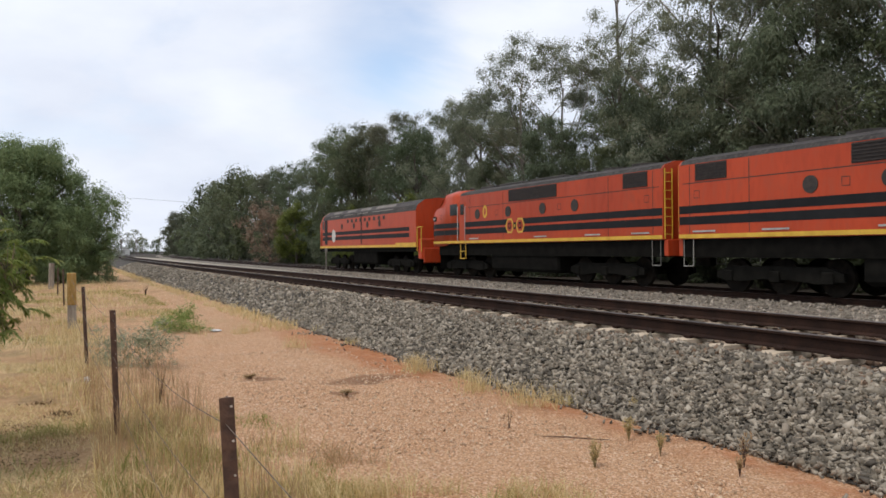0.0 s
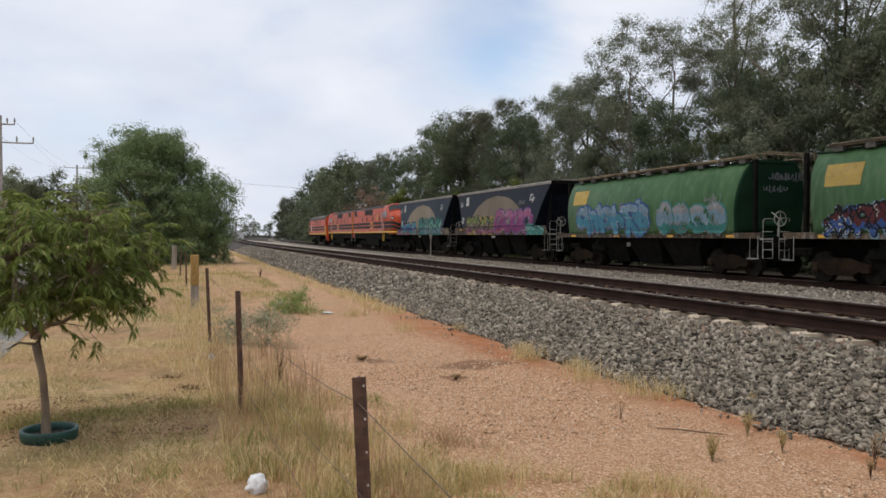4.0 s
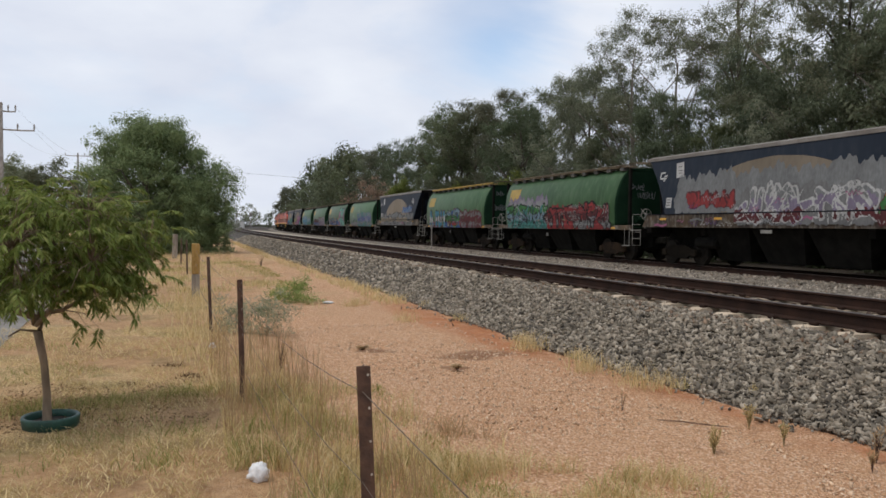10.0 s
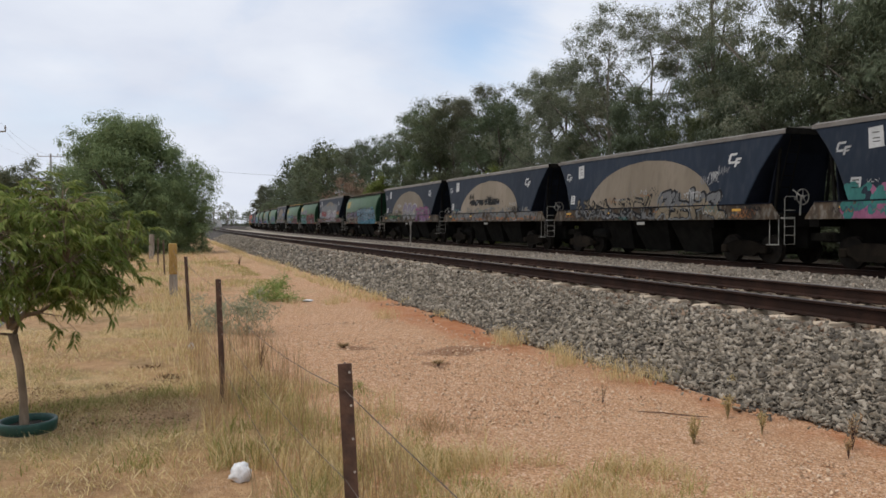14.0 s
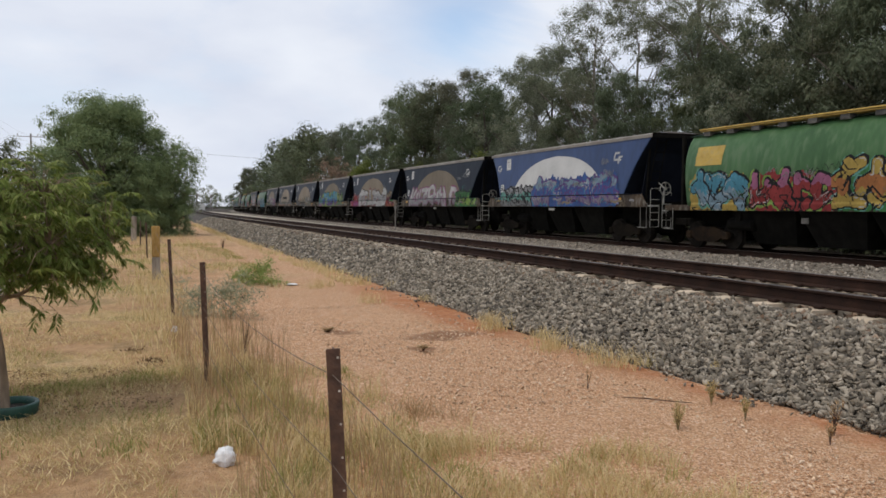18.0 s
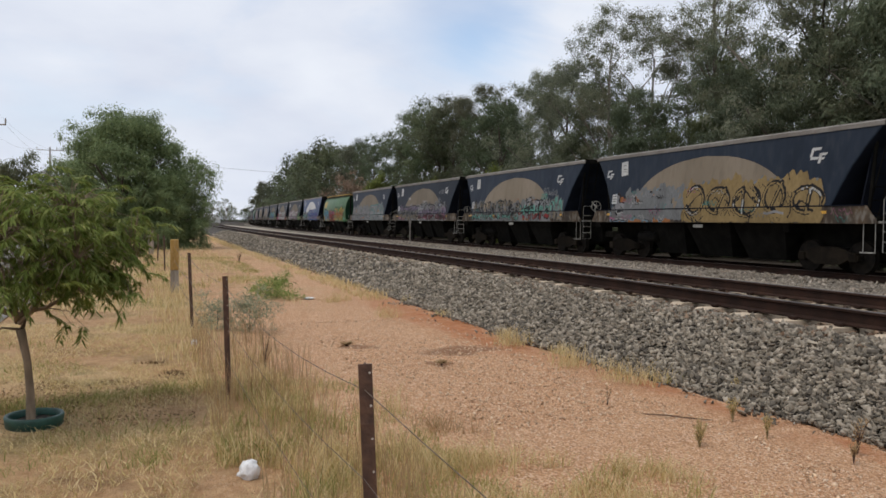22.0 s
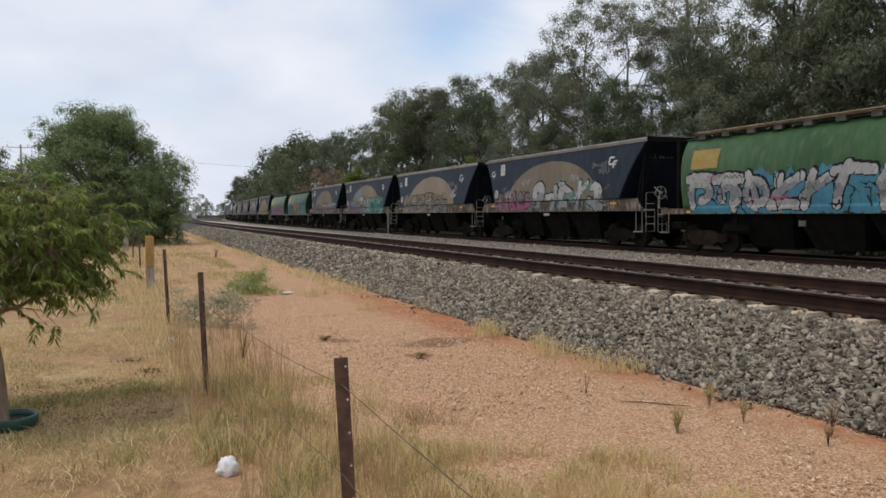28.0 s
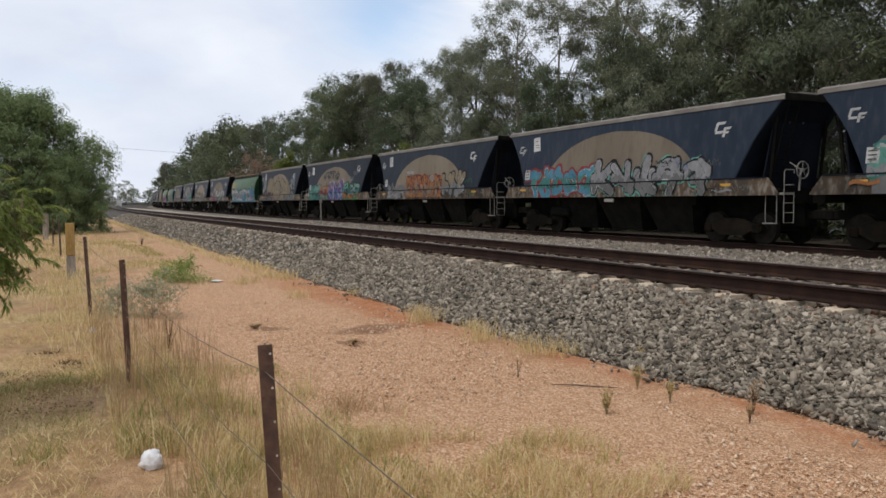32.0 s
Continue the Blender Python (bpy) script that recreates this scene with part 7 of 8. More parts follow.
# ---- loose stones ----
def stones(name, label, mat, n, size, place, seed, flat=0.68):
    """Many angular stones in one mesh; place(rng, n) gives their middles."""
    rng = np.random.default_rng(seed)
    cube = np.array([(-1, -1, -1), (1, -1, -1), (1, 1, -1), (-1, 1, -1), (-1, -1, 1), (1, -1, 1), (1, 1, 1), (-1, 1, 1)]) * 0.72
    tri = np.array([(0, 2, 1), (0, 3, 2), (4, 5, 6), (4, 6, 7), (0, 1, 5), (0, 5, 4), (1, 2, 6), (1, 6, 5), (2, 3, 7), (2, 7, 6), (3, 0, 4), (3, 4, 7)])
    c = place(rng, n)
    n = len(c)
    v = cube[None] * rng.uniform(0.4, 1.35, (n, 8, 1)) + rng.normal(0, 0.16, (n, 8, 3))
    v = v * (size * rng.uniform(0.6, 1.45, (n, 1, 1))) * rng.uniform(0.5, 1.35, (n, 1, 3)) * np.array([1.3, 0.95, flat])
    q = rng.normal(size=(n, 4)) * np.array([1.0, 0.42, 0.42, 1.0])
    q /= np.linalg.norm(q, axis=1)[:, None]
    w, x, y, z = q.T
    r = np.stack([np.stack([1 - 2 * (y * y + z * z), 2 * (x * y - z * w), 2 * (x * z + y * w)], 1), np.stack([2 * (x * y + z * w), 1 - 2 * (x * x + z * z), 2 * (y * z - x * w)], 1),
                  np.stack([2 * (x * z - y * w), 2 * (y * z + x * w), 1 - 2 * (x * x + y * y)], 1)], 1)
    v = np.einsum("nij,nkj->nki", r, v) + c[:, None, :]
    f = tri[None] + 8 * np.arange(n)[:, None, None]
    ob = part(name, fast_mesh(name, v.reshape(-1, 3), f.reshape(-1, 3), mat), None)
    return tagged(ob, label, "gravel", kind="stuff")


def bed_height(profile, u):
    return np.interp(u, [a for a, _ in profile], [z for _, z in profile])


def on_bed(mid, profile, u0, u1, y0, y1, power=1.0, sleepers=False):
    def place(rng, n):
        u = rng.uniform(u0, u1, n)
        y = y0 + (y1 - y0) * rng.uniform(0, 1, n) ** power
        if sleepers:
            k = np.abs((y - SLEEPER_FIRST + SLEEPER_STEP / 2) % SLEEPER_STEP - SLEEPER_STEP / 2) > 0.12
            k |= np.abs(u) > 1.03 + 0.09 * np.sin(2.4 * np.round((y - SLEEPER_FIRST) / SLEEPER_STEP))
            u, y = u[k], y[k]
        z = bed_height(profile, u) + rng.uniform(-0.012, 0.03, len(u))
        u = u + toe_shift(y) * np.maximum(0.0, -1.72 - u) / 1.12
        return np.stack([mid + u + track_lines(y), y, z], 1)
    return place


stones("ballast_stones_bank", "grey angular ballast stones on the bank", ROCK, 30000, 0.0275, on_bed(NEAR_MID, NEAR_PROFILE, -2.84, -1.08, 3.2, 18, 1.35, True), 1, 0.5)
stones("ballast_stones_bank_far", "grey angular ballast stones further along the bank", ROCK, 9500, 0.042, on_bed(NEAR_MID, NEAR_PROFILE, -2.86, -1.10, 17, 80, 1.5), 2)
stones("ballast_stones_shoulder", "rust-stained ballast stones beside the sleeper ends", RUST_ROCK, 2600, 0.026, on_bed(NEAR_MID, NEAR_PROFILE, -1.62, -1.02, 3.2, 34, 1.5, True), 8, 0.5)
stones("ballast_stones_crib", "brown-stained ballast stones between the rails", RUST_ROCK, 7500, 0.034, on_bed(NEAR_MID, NEAR_PROFILE, -1.10, 1.5, 4, 40, 1.3, True), 3)
stones("ballast_stones_yonder", "pale ballast stones beside the train's track", PALE_ROCK, 6000, 0.038, on_bed(FAR_MID, FAR_PROFILE, -4.6, -0.9, 8, 60, 1.3), 4)


def on_path(rng, n):
    y = 2.4 + 10 * rng.uniform(0, 1, n) ** 1.5
    x = rng.uniform(0.9, 4.2, n)
    return np.stack([x, y, np.zeros(n) + rng.uniform(-0.002, 0.006, n)], 1)


stones("path_pebbles", "small tan pebbles strewn over the path", PEBBLE, 9000, 0.0095, on_path, 5, 0.6)


def strays(rng, n):
    y = rng.uniform(2.5, 20, n)
    x = NEAR_MID - 2.72 + toe_shift(y) - np.abs(rng.normal(0, 0.25, n))
    return np.stack([x, y, np.full(n, 0.012)], 1)


stones("stray_ballast", "stray ballast stones along the foot of the bank", ROCK, 200, 0.014, strays, 6)


def foot_spill(rng, n):
    y = 2.6 + 24 * rng.uniform(0, 1, n) ** 1.6
    reach = 0.10 + 0.08 * np.sin(y * 2.7) + 0.06 * np.sin(y * 6.1 + 1.0)
    x = NEAR_MID - 2.76 + toe_shift(y) + track_lines(y) - reach * np.abs(rng.normal(0, 1, n)) + rng.uniform(0, 0.12, n)
    return np.stack([x, y, rng.uniform(0.004, 0.03, n)], 1)


stones("ballast_spill", "ballast stones spilled unevenly over the foot of the bank", ROCK, 2400, 0.019, foot_spill, 9, 0.6)


# ---- grass ----
def blades(name, label, mat, pos, height, width, lean, seed, category="grass"):
    """Grass blades that narrow and bend over; pos (n, 3), height (n,)."""
    rng = np.random.default_rng(seed)
    n = len(pos)
    a = rng.uniform(0, 2 * np.pi, n)
    d = np.stack([np.cos(a), np.sin(a), np.zeros(n)], 1)
    b = rng.uniform(0, 2 * np.pi, n)
    s = np.stack([np.cos(b), np.sin(b), np.zeros(n)], 1) * (width * rng.uniform(0.6, 1.4, n))[:, None]
    h = height[:, None]
    bend_by = (lean * rng.uniform(0.2, 1.6, n))[:, None] * h
    up = np.array([0, 0, 1.0])
    m = pos + up * h * 0.55 + d * bend_by * 0.35
    t = pos + up * h * 0.95 + d * bend_by
    v = np.stack([pos - s, pos + s, m + s * 0.7, m - s * 0.7, t + s * 0.15, t - s * 0.15], 1).reshape(-1, 3)
    k = 6 * np.arange(n)[:, None]
    f = np.concatenate([k + np.array([0, 1, 2, 3]), k + np.array([3, 2, 4, 5])])
    ob = part(name, fast_mesh(name, v, f, mat), None)
    return tagged(ob, label, category, kind="stuff")


def scatter(rng, n, x0, x1, y0, y1, power=1.5, scale=0.8, cut=-0.1, seed=0.0):
    """Random spots, thinned into patches."""
    x, y = rng.uniform(x0, x1, n), y0 + (y1 - y0) * rng.uniform(0, 1, n) ** power
    keep = np.array([noise.noise((a * scale, b * scale, seed)) > cut for a, b in zip(x, y)])
    keep &= (x - 0.44) ** 2 + (0.7 * (y - 4.75)) ** 2 > 0.085
    x, y = x[keep], y[keep]
    return np.stack([x, y, np.array([ground_height(a, b) for a, b in zip(x, y)]) - 0.005], 1)


def tufts(rng, centres, per, spread):
    c = np.repeat(np.array(centres, dtype=float), per, axis=0)
    c[:, :2] += rng.normal(0, spread, (len(c), 2))
    return c


rng = np.random.default_rng(7)
p = scatter(rng, 9000, 0.34, 1.25, 2.3, 8.6, 1.0, 2.4, 0.06, 1.0)
fall = np.clip(1.15 - np.abs(p[:, 0] - 0.68) / 0.55, 0.15, 1) * np.clip(1.25 - 0.06 * p[:, 1], 0.5, 1.1)
blades("tall_dry_grass", "tall straw-coloured grass along the fence", STRAW, p, rng.uniform(0.05, 0.46, len(p)) ** 1.2 * fall, 0.0042, 0.5, 11)
p = scatter(rng, 13000, 0.32, 1.9, 2.0, 7.6, 1.2, 1.6, -0.02, 5.0)
blades("green_fence_grass", "patches of greener grass along the fence", SAPPY, p, rng.uniform(0.05, 0.27, len(p)) * np.clip(1.45 - 0.75 * p[:, 0], 0.25, 1.0), 0.0032, 0.6, 12)
p = scatter(rng, 2600, 0.35, 1.35, 2.6, 10.5, 1.0, 1.9, 0.0, 21.0)
blades("dead_grass_stalks", "dark dead stalks standing in the grass", STALK, p, rng.uniform(0.16, 0.60, len(p)), 0.0026, 0.16, 31)


def path_edge(p_):
    return p_[(p_[:, 1] < 5.3 - 0.62 * (p_[:, 0] - 1.2)) & (p_[:, 0] > 0.9)]


p = path_edge(scatter(rng, 14000, 0.7, 3.1, 3.2, 5.4, 1.0, 2.2, -0.08, 2.0))
blades("short_dry_grass", "short dry grass at the edge of the path", STRAW, p, rng.uniform(0.04, 0.17, len(p)), 0.0028, 0.7, 13)
p = path_edge(scatter(rng, 6000, 0.7, 3.0, 3.2, 5.4, 1.0, 2.2, 0.12, 12.0))
blades("short_green_grass", "short greenish grass at the edge of the path", LUSH, p, rng.uniform(0.03, 0.14, len(p)), 0.003, 0.7, 14)
p = tufts(rng, [(2.0, 5.75, 0), (2.15, 5.5, 0), (1.95, 5.6, 0), (1.6, 6.4, 0)], 60, 0.09)
blades("brown_tufts", "brown dead tufts standing on the path", STALK, p, rng.uniform(0.04, 0.20, len(p)), 0.0028, 0.6, 32)
# green grass whose darker colour also stands for the young tree's shadow
c = [(-1.75 + 0.045 * k + 0.05 * math.sin(k), 7.15 + 0.012 * k + 0.12 * math.sin(k * 1.7), 0) for k in range(52) if math.sin(k * 2.9) > -0.5] + [(-0.15, 5.6, 0), (-0.05, 5.5, 0), (-0.2, 5.4, 0), (0.1, 6.3, 0)]
p = tufts(rng, c, 45, 0.10)
blades("green_strip", "strip of green grass across the verge, darker for the young tree's shadow", SAPPY, p, rng.uniform(0.03, 0.13, len(p)), 0.0032, 0.7, 33)
p = tufts(rng, [(-1.6 + 0.1 * k, 7.5 + 0.15 * math.sin(k * 2.1), 0) for k in range(20)], 60, 0.14)
blades("brown_litter", "brown dead grass by the young tree", STALK, p, rng.uniform(0.01, 0.06, len(p)), 0.004, 1.2, 34)
p = scatter(rng, 5200, -2.2, 0.25, 6.5, 8.6, 1.0, 1.1, -0.15, 15.0)
blades("leaf_litter", "dark brown fallen leaves under the young tree", LITTER, p, rng.uniform(0.004, 0.018, len(p)), 0.010, 2.2, 36)
p = tufts(rng, [(0.10, 8.6, 0), (0.18, 8.55, 0), (-0.1, 9.3, 0)], 40, 0.06)
blades("litter_heap", "small heaps of dark dead leaves on the verge", LITTER, p, rng.uniform(0.01, 0.05, len(p)), 0.009, 1.4, 37)
p = scatter(rng, 36000, -3.0, 0.5, 3.2, 13, 1.3, 1.4, -0.12, 3.0)
blades("verge_dry_grass", "thin dry grass on the verge", STRAW, p, rng.uniform(0.015, 0.075, len(p)), 0.0032, 1.4, 15)
p = scatter(rng, 14000, -3.4, 0.2, 3.0, 12, 1.2, 0.7, 0.12, 9.0)
blades("verge_green_grass", "low green grass on the verge", SAPPY, p, rng.uniform(0.02, 0.09, len(p)), 0.0032, 0.8, 16)
p = scatter(rng, 9000, -3.0, 2.6, 14, 46, 1.0, 0.4, -0.05, 4.0)
blades("yonder_dry_grass", "dry grass further along the fence", STRAW, p, rng.uniform(0.06, 0.28, len(p)), 0.007, 0.5, 17)
p = scatter(rng, 7000, -0.6, 3.0, 19, 34, 1.0, 0.4, 0.0, 6.0)
blades("yonder_green_grass", "greener grass further along the path", LUSH, p, rng.uniform(0.03, 0.12, len(p)), 0.008, 0.6, 18)
p = tufts(rng, [(-0.9 + 0.07 * k, 28.3 + 0.5 * math.sin(k * 1.9), 0) for k in range(10)] + [(-0.4 + 0.06 * k, 15.6 + 0.8 * math.sin(k * 2.3), 0) for k in range(9)] + [(2.0 + 0.03 * k, 34 - 0.35 * k, 0) for k in range(28)], 40, 0.16)
blades("verge_green_patches", "thin green grass in patches along the fence and path", SAPPY, p, rng.uniform(0.02, 0.09, len(p)), 0.005, 0.9, 38)
p = tufts(rng, [(0.35 + 0.25 * math.sin(y * 3.1), y, 0) for y in np.arange(8.4, 20, 0.35)], 34, 0.16)
blades("fence_tufts", "tufts of dry grass between the fence posts", STRAW, p, rng.uniform(0.06, 0.36, len(p)), 0.0045, 0.5, 19)
toe = [(NEAR_MID - 2.80 + float(toe_shift(y)) - 0.2 * abs(math.sin(y * 2.3)) + 0.05, y, 0) for y in (4.9, 5.15, 5.9, 6.3, 6.7, 6.9, 7.5, 8.2, 8.5, 9.6, 10.0, 11.2, 12.6, 14.1, 15.0, 16.6, 18.4, 20.5, 23, 26, 30, 35)]
p = tufts(rng, toe[4::2] + toe[5::5], 70, 0.10)
blades("ballast_foot_grass", "dry tufts along the foot of the ballast", STRAW, p, rng.uniform(0.04, 0.16, len(p)), 0.0024, 0.8, 20)
p = tufts(rng, toe[4::4], 26, 0.10)
blades("ballast_foot_weeds", "green weeds along the foot of the ballast", LUSH, p, rng.uniform(0.04, 0.15, len(p)), 0.0035, 0.7, 21)
p = tufts(rng, [(2.0, 4.6, 0), (1.55, 5.2, 0), (1.35, 5.6, 0), (1.1, 6.3, 0), (1.3, 7.2, 0), (1.0, 9.0, 0), (4.37, 9.4, 0), (4.30, 9.3, 0), (4.41, 7.9, 0), (4.30, 7.7, 0), (4.49, 6.7, 0), (4.4, 6.9, 0), (1.71, 6.2, 0), (3.6, 12.6, 0), (3.2, 15.2, 0), (3.5, 15.5, 0)], 110, 0.11)
blades("path_tufts", "dry tufts standing on the path", STRAW, p, rng.uniform(0.06, 0.30, len(p)), 0.0028, 0.5, 22)


p = scatter(rng, 5200, 3.6, 5.0, 15, 70, 1.3, 0.5, -0.05, 8.0)
p[:, 0] = NEAR_MID - 2.95 - np.abs(p[:, 0] - 4.3) * 0.9 + track_lines(p[:, 1])
blades("yonder_foot_grass", "dry grass along the foot of the ballast further off", STRAW, p, rng.uniform(0.05, 0.24, len(p)), 0.008, 0.6, 35)


M_WEEDSTEM = material("olive_weed_stem", (0.22, 0.165, 0.075), (0.33, 0.25, 0.12), 20.0, 0.9, 0.0)


def weed(x, y, h, stems, seed, label):
    """A small upright weed with thin stems and a few leaves."""
    r = random.Random(seed)
    s = Shape()
    cen = []
    for _ in range(stems):
        a, sp = r.uniform(0, 6.28), r.uniform(0.05, 0.32)
        top = (h * sp * math.cos(a), h * sp * math.sin(a), h * r.uniform(0.6, 1.0))
        s.tube([(0, 0, -0.02), (top[0] * 0.4, top[1] * 0.4, top[2] * 0.55), top], [0.004, 0.003, 0.0015], 4)
        for q in (0.45, 0.65, 0.85, 1.0):
            cen.append((top[0] * q, top[1] * q, top[2] * q))
    t = thing("weed", label, "weed", "weeds on the path", at=(x, y, 0))
    tagged(part("stem", s, M_POST if "dead" in label else M_WEEDSTEM, t), "thin upright stems", kind="stuff")
    g = np.random.default_rng(seed)
    v, f = leaf_cloud(np.array(cen), np.full(len(cen), 0.012), np.full(len(cen), 3), 0.045, 0.003, -3.0, g)
    part("leaves", fast_mesh("leaves", v, f, STALK if "dead" in label else WEEDY), None, t)
    return t


weed(3.60, 4.60, 0.20, 16, 1, "small green upright weed on the gravel path")
weed(4.40, 5.20, 0.17, 12, 2, "small green weed at the foot of the ballast")
weed(4.30, 4.70, 0.14, 10, 3, "small green weed on reddish earth")
weed(4.62, 4.17, 0.24, 9, 4, "dead brown weed stalk beside the ballast")
weed(4.42, 4.02, 0.10, 10, 5, "dead brown weed low on the path")
weed(3.71, 6.0, 0.16, 2, 6, "dead thin stalk on the gravel path")
weed(5.05, 5.9, 0.17, 5, 7, "small green weed growing in the ballast")
weed(2.97, 8.26, 0.07, 22, 10, "dead brown clump on the gravel path").scale = (2.4, 1.8, 0.55)
weed(2.25, 9.87, 0.08, 22, 11, "dead brown clump on the gravel path").scale = (2.4, 1.8, 0.5)
weed(2.95, 30.5, 0.45, 14, 12, "dead brown clump on the gravel path")
weed(1.05, 8.6, 0.40, 10, 13, "dead brown weed beside the fence")


def bush(name, label, x, y, h, r, leaf, seed, clumps, per, ll, lw):
    t = make_tree(name, label, "shrub", "", leaf, M_BARK, seed, h, r, 0.02, clumps, per, ll, lw, -0.6, r * 0.5, trunk_r=0.008, limbs=6, twig=0.002)
    t.location = (x, y, 0)
    return t


bush("shrub", "low bright green shrub on the path", 2.30, 16.3, 0.36, 0.38, L_SHRUB, 91, 36, 50, 0.13, 0.008)
bush("shrub", "grey-green bush growing against the fence", 1.2, 11.35, 0.55, 0.36, L_GREYBUSH, 92, 44, 40, 0.09, 0.006)
bush("shrub", "grey-green bush growing against the fence", 0.8, 11.9, 0.42, 0.28, L_GREYBUSH, 93, 36, 35, 0.09, 0.006)

# ---- the young tree in its watering ring ----
def young_tree(x, y):
    """A slim forked trunk, spreading limbs and drooping sprays of narrow leaves."""
    r = random.Random(105)
    t = thing("street_tree", "young green street tree with narrow drooping leaves", "tree", at=(x, y, 0))
    s = Shape()
    fork = Vector((-0.065, 0.0, 0.75))
    s.tube([(0.0, 0, -0.05), (0.0, 0, 0.06), (-0.002, 0, 0.25), (-0.022, 0.01, 0.50), tuple(fork)], [0.045, 0.036, 0.030, 0.028, 0.034], 8)
    limbs = []
    for a, out, top, w in ((0.1, 0.80, 1.35, 0.020), (0.7, 0.42, 1.75, 0.018), (1.5, 0.55, 1.65, 0.018), (2.3, 0.50, 1.78, 0.020), (3.0, 0.85, 1.40, 0.020), (3.7, 0.55, 1.70, 0.018), (4.6, 0.60, 1.55, 0.018), (5.4, 0.70, 1.45, 0.018), (5.9, 0.40, 1.80, 0.016)):
        side = Vector((math.cos(a), math.sin(a), 0))
        foot = fork + Vector((0.03 * math.cos(a * 2), 0.03 * math.sin(a * 2), r.uniform(-0.03, 0.16)))
        pts = [foot, fork + side * out * 0.22 + Vector((0, 0, 0.16)), fork + side * out * 0.55 + Vector((0, 0, 0.24 * top)), fork + side * out * 0.9 + Vector((0, 0, top - 0.98)), fork + side * out * 1.0 + Vector((0, 0, top - 0.88))]
        s.tube(pts, [w, w * 0.85, w * 0.6, w * 0.4, w * 0.2], 6)
        limbs += pts[1:]
        for q in (0.4, 0.65):
            p0 = pts[1].lerp(pts[2], q)
            e = p0 + Vector((r.uniform(-0.3, 0.3), r.uniform(-0.3, 0.3), r.uniform(0.15, 0.4)))
            s.tube([p0, p0.lerp(e, 0.5) + Vector((0, 0, 0.04)), e], [w * 0.4, w * 0.3, w * 0.15], 4)
            limbs.append(e)
    s.tube([fork, fork + Vector((-0.12, -0.02, 0.02)), fork + Vector((-0.20, -0.03, -0.03))], [0.012, 0.008, 0.006], 5)
    sprays = []
    for k in range(800):
        a, u = r.uniform(0, 2 * math.pi), r.uniform(-1, 1)
        q = r.uniform(0.25, 1.0) ** 0.5
        rad = 0.87 * math.sqrt(max(0.04, 1 - u * u * 0.92)) * q * (1 + 0.10 * math.sin(3 * a + 1) + 0.06 * math.sin(7 * a))
        sprays.append((Vector((rad * math.cos(a) - 0.05, rad * math.sin(a), 1.46 + 0.52 * u * q + 0.06 * math.sin(4 * a))), r.uniform(0.10, 0.20)))
    for k in range(34):
        a, rad = r.uniform(0, 2 * math.pi), r.uniform(0.4, 0.95)
        sprays.append((Vector((rad * math.cos(a), rad * math.sin(a), r.uniform(1.0, 1.16))), r.uniform(0.2, 0.32)))
    for px, py, pz in ((0.62, -0.1, 1.16), (0.70, 0.1, 1.10), (0.30, -0.15, 0.80), (0.38, 0.0, 0.76), (0.10, 0.1, 0.86), (-0.42, -0.1, 0.95), (-0.55, 0.1, 0.98)):
        sprays.append((Vector((px, py, pz)), 0.22))
    v = []
    for c, ln in sprays:
        h = min(limbs, key=lambda e: (e - c).length)
        s.tube([h, h.lerp(c, 0.6) + Vector((0, 0, 0.06)), c], [0.005, 0.0035, 0.002], 3)
        a = math.atan2(c.y, c.x) + r.uniform(-2.2, 2.2)
        run = Vector((math.cos(a) * 0.6, math.sin(a) * 0.6, r.uniform(-0.45, 0.30) + 0.7 * min(1.0, max(0.0, c.z - 1.3))))
        run.normalize()
        p_ = c.copy()
        for k in range(14):
            p_ = p_ + run * ln / 14
            run = (run + Vector((0, 0, -0.08))).normalized()
            for sg in (-1, 1):
                cross = run.cross(Vector((0, 0, 1)))
                d = (cross.normalized() * sg * r.uniform(0.5, 1.0) + run * r.uniform(0.5, 0.9) + Vector((r.gauss(0, 0.2), r.gauss(0, 0.2), r.uniform(-0.7, 0.05)))).normalized()
                w = d.cross(Vector((r.gauss(0, 0.5), r.gauss(0, 0.5), 1))).normalized() * r.uniform(0.0055, 0.0095)
                le = r.uniform(0.05, 0.095)
                m = p_ + d * le * 0.4
                v += [tuple(p_), tuple(m + w), tuple(p_ + d * le + Vector((0, 0, -0.012))), tuple(m - w)]
    part("trunk", s, M_YBARK, t, smooth=True)
    v = np.array(v)
    part("crown", fast_mesh("crown", v, np.arange(len(v)).reshape(-1, 4), L_YOUNG), None, t)
    return t


young_tree(-0.97, 6.78)
M_RING = material("dark_green_plastic", (0.012, 0.05, 0.038), (0.02, 0.07, 0.052), 5.0, 0.5, 0.1)
M_MULCH = material("dark_mulch", (0.02, 0.014, 0.01), (0.05, 0.035, 0.025), 25.0, 0.95, 0.6)
ring_t = thing("watering_ring", "dark green plastic watering ring round the young tree", "tree ring", at=(-0.945, 6.78, 0))
s = Shape()
prof = [(0.20, -0.02), (0.213, 0.075), (0.208, 0.088), (0.19, 0.088), (0.182, 0.075), (0.178, -0.02)]
s.loft([[(r * math.cos(a), r * math.sin(a), z) for r, z in prof] for a in (2 * math.pi * k / 36 for k in range(37))], caps=False)
part("rim", s, M_RING, ring_t, smooth=True)
s = Shape()
s.grid(lambda a, r: (r * math.cos(a), r * math.sin(a), 0.035 + 0.012 * noise.noise((r * 20 * math.cos(a), r * 20 * math.sin(a), 0))), [2 * math.pi * k / 24 for k in range(25)], [0.0, 0.06, 0.12, 0.182])
part("soil", s, M_MULCH, ring_t, "dark mulch with dead leaves")

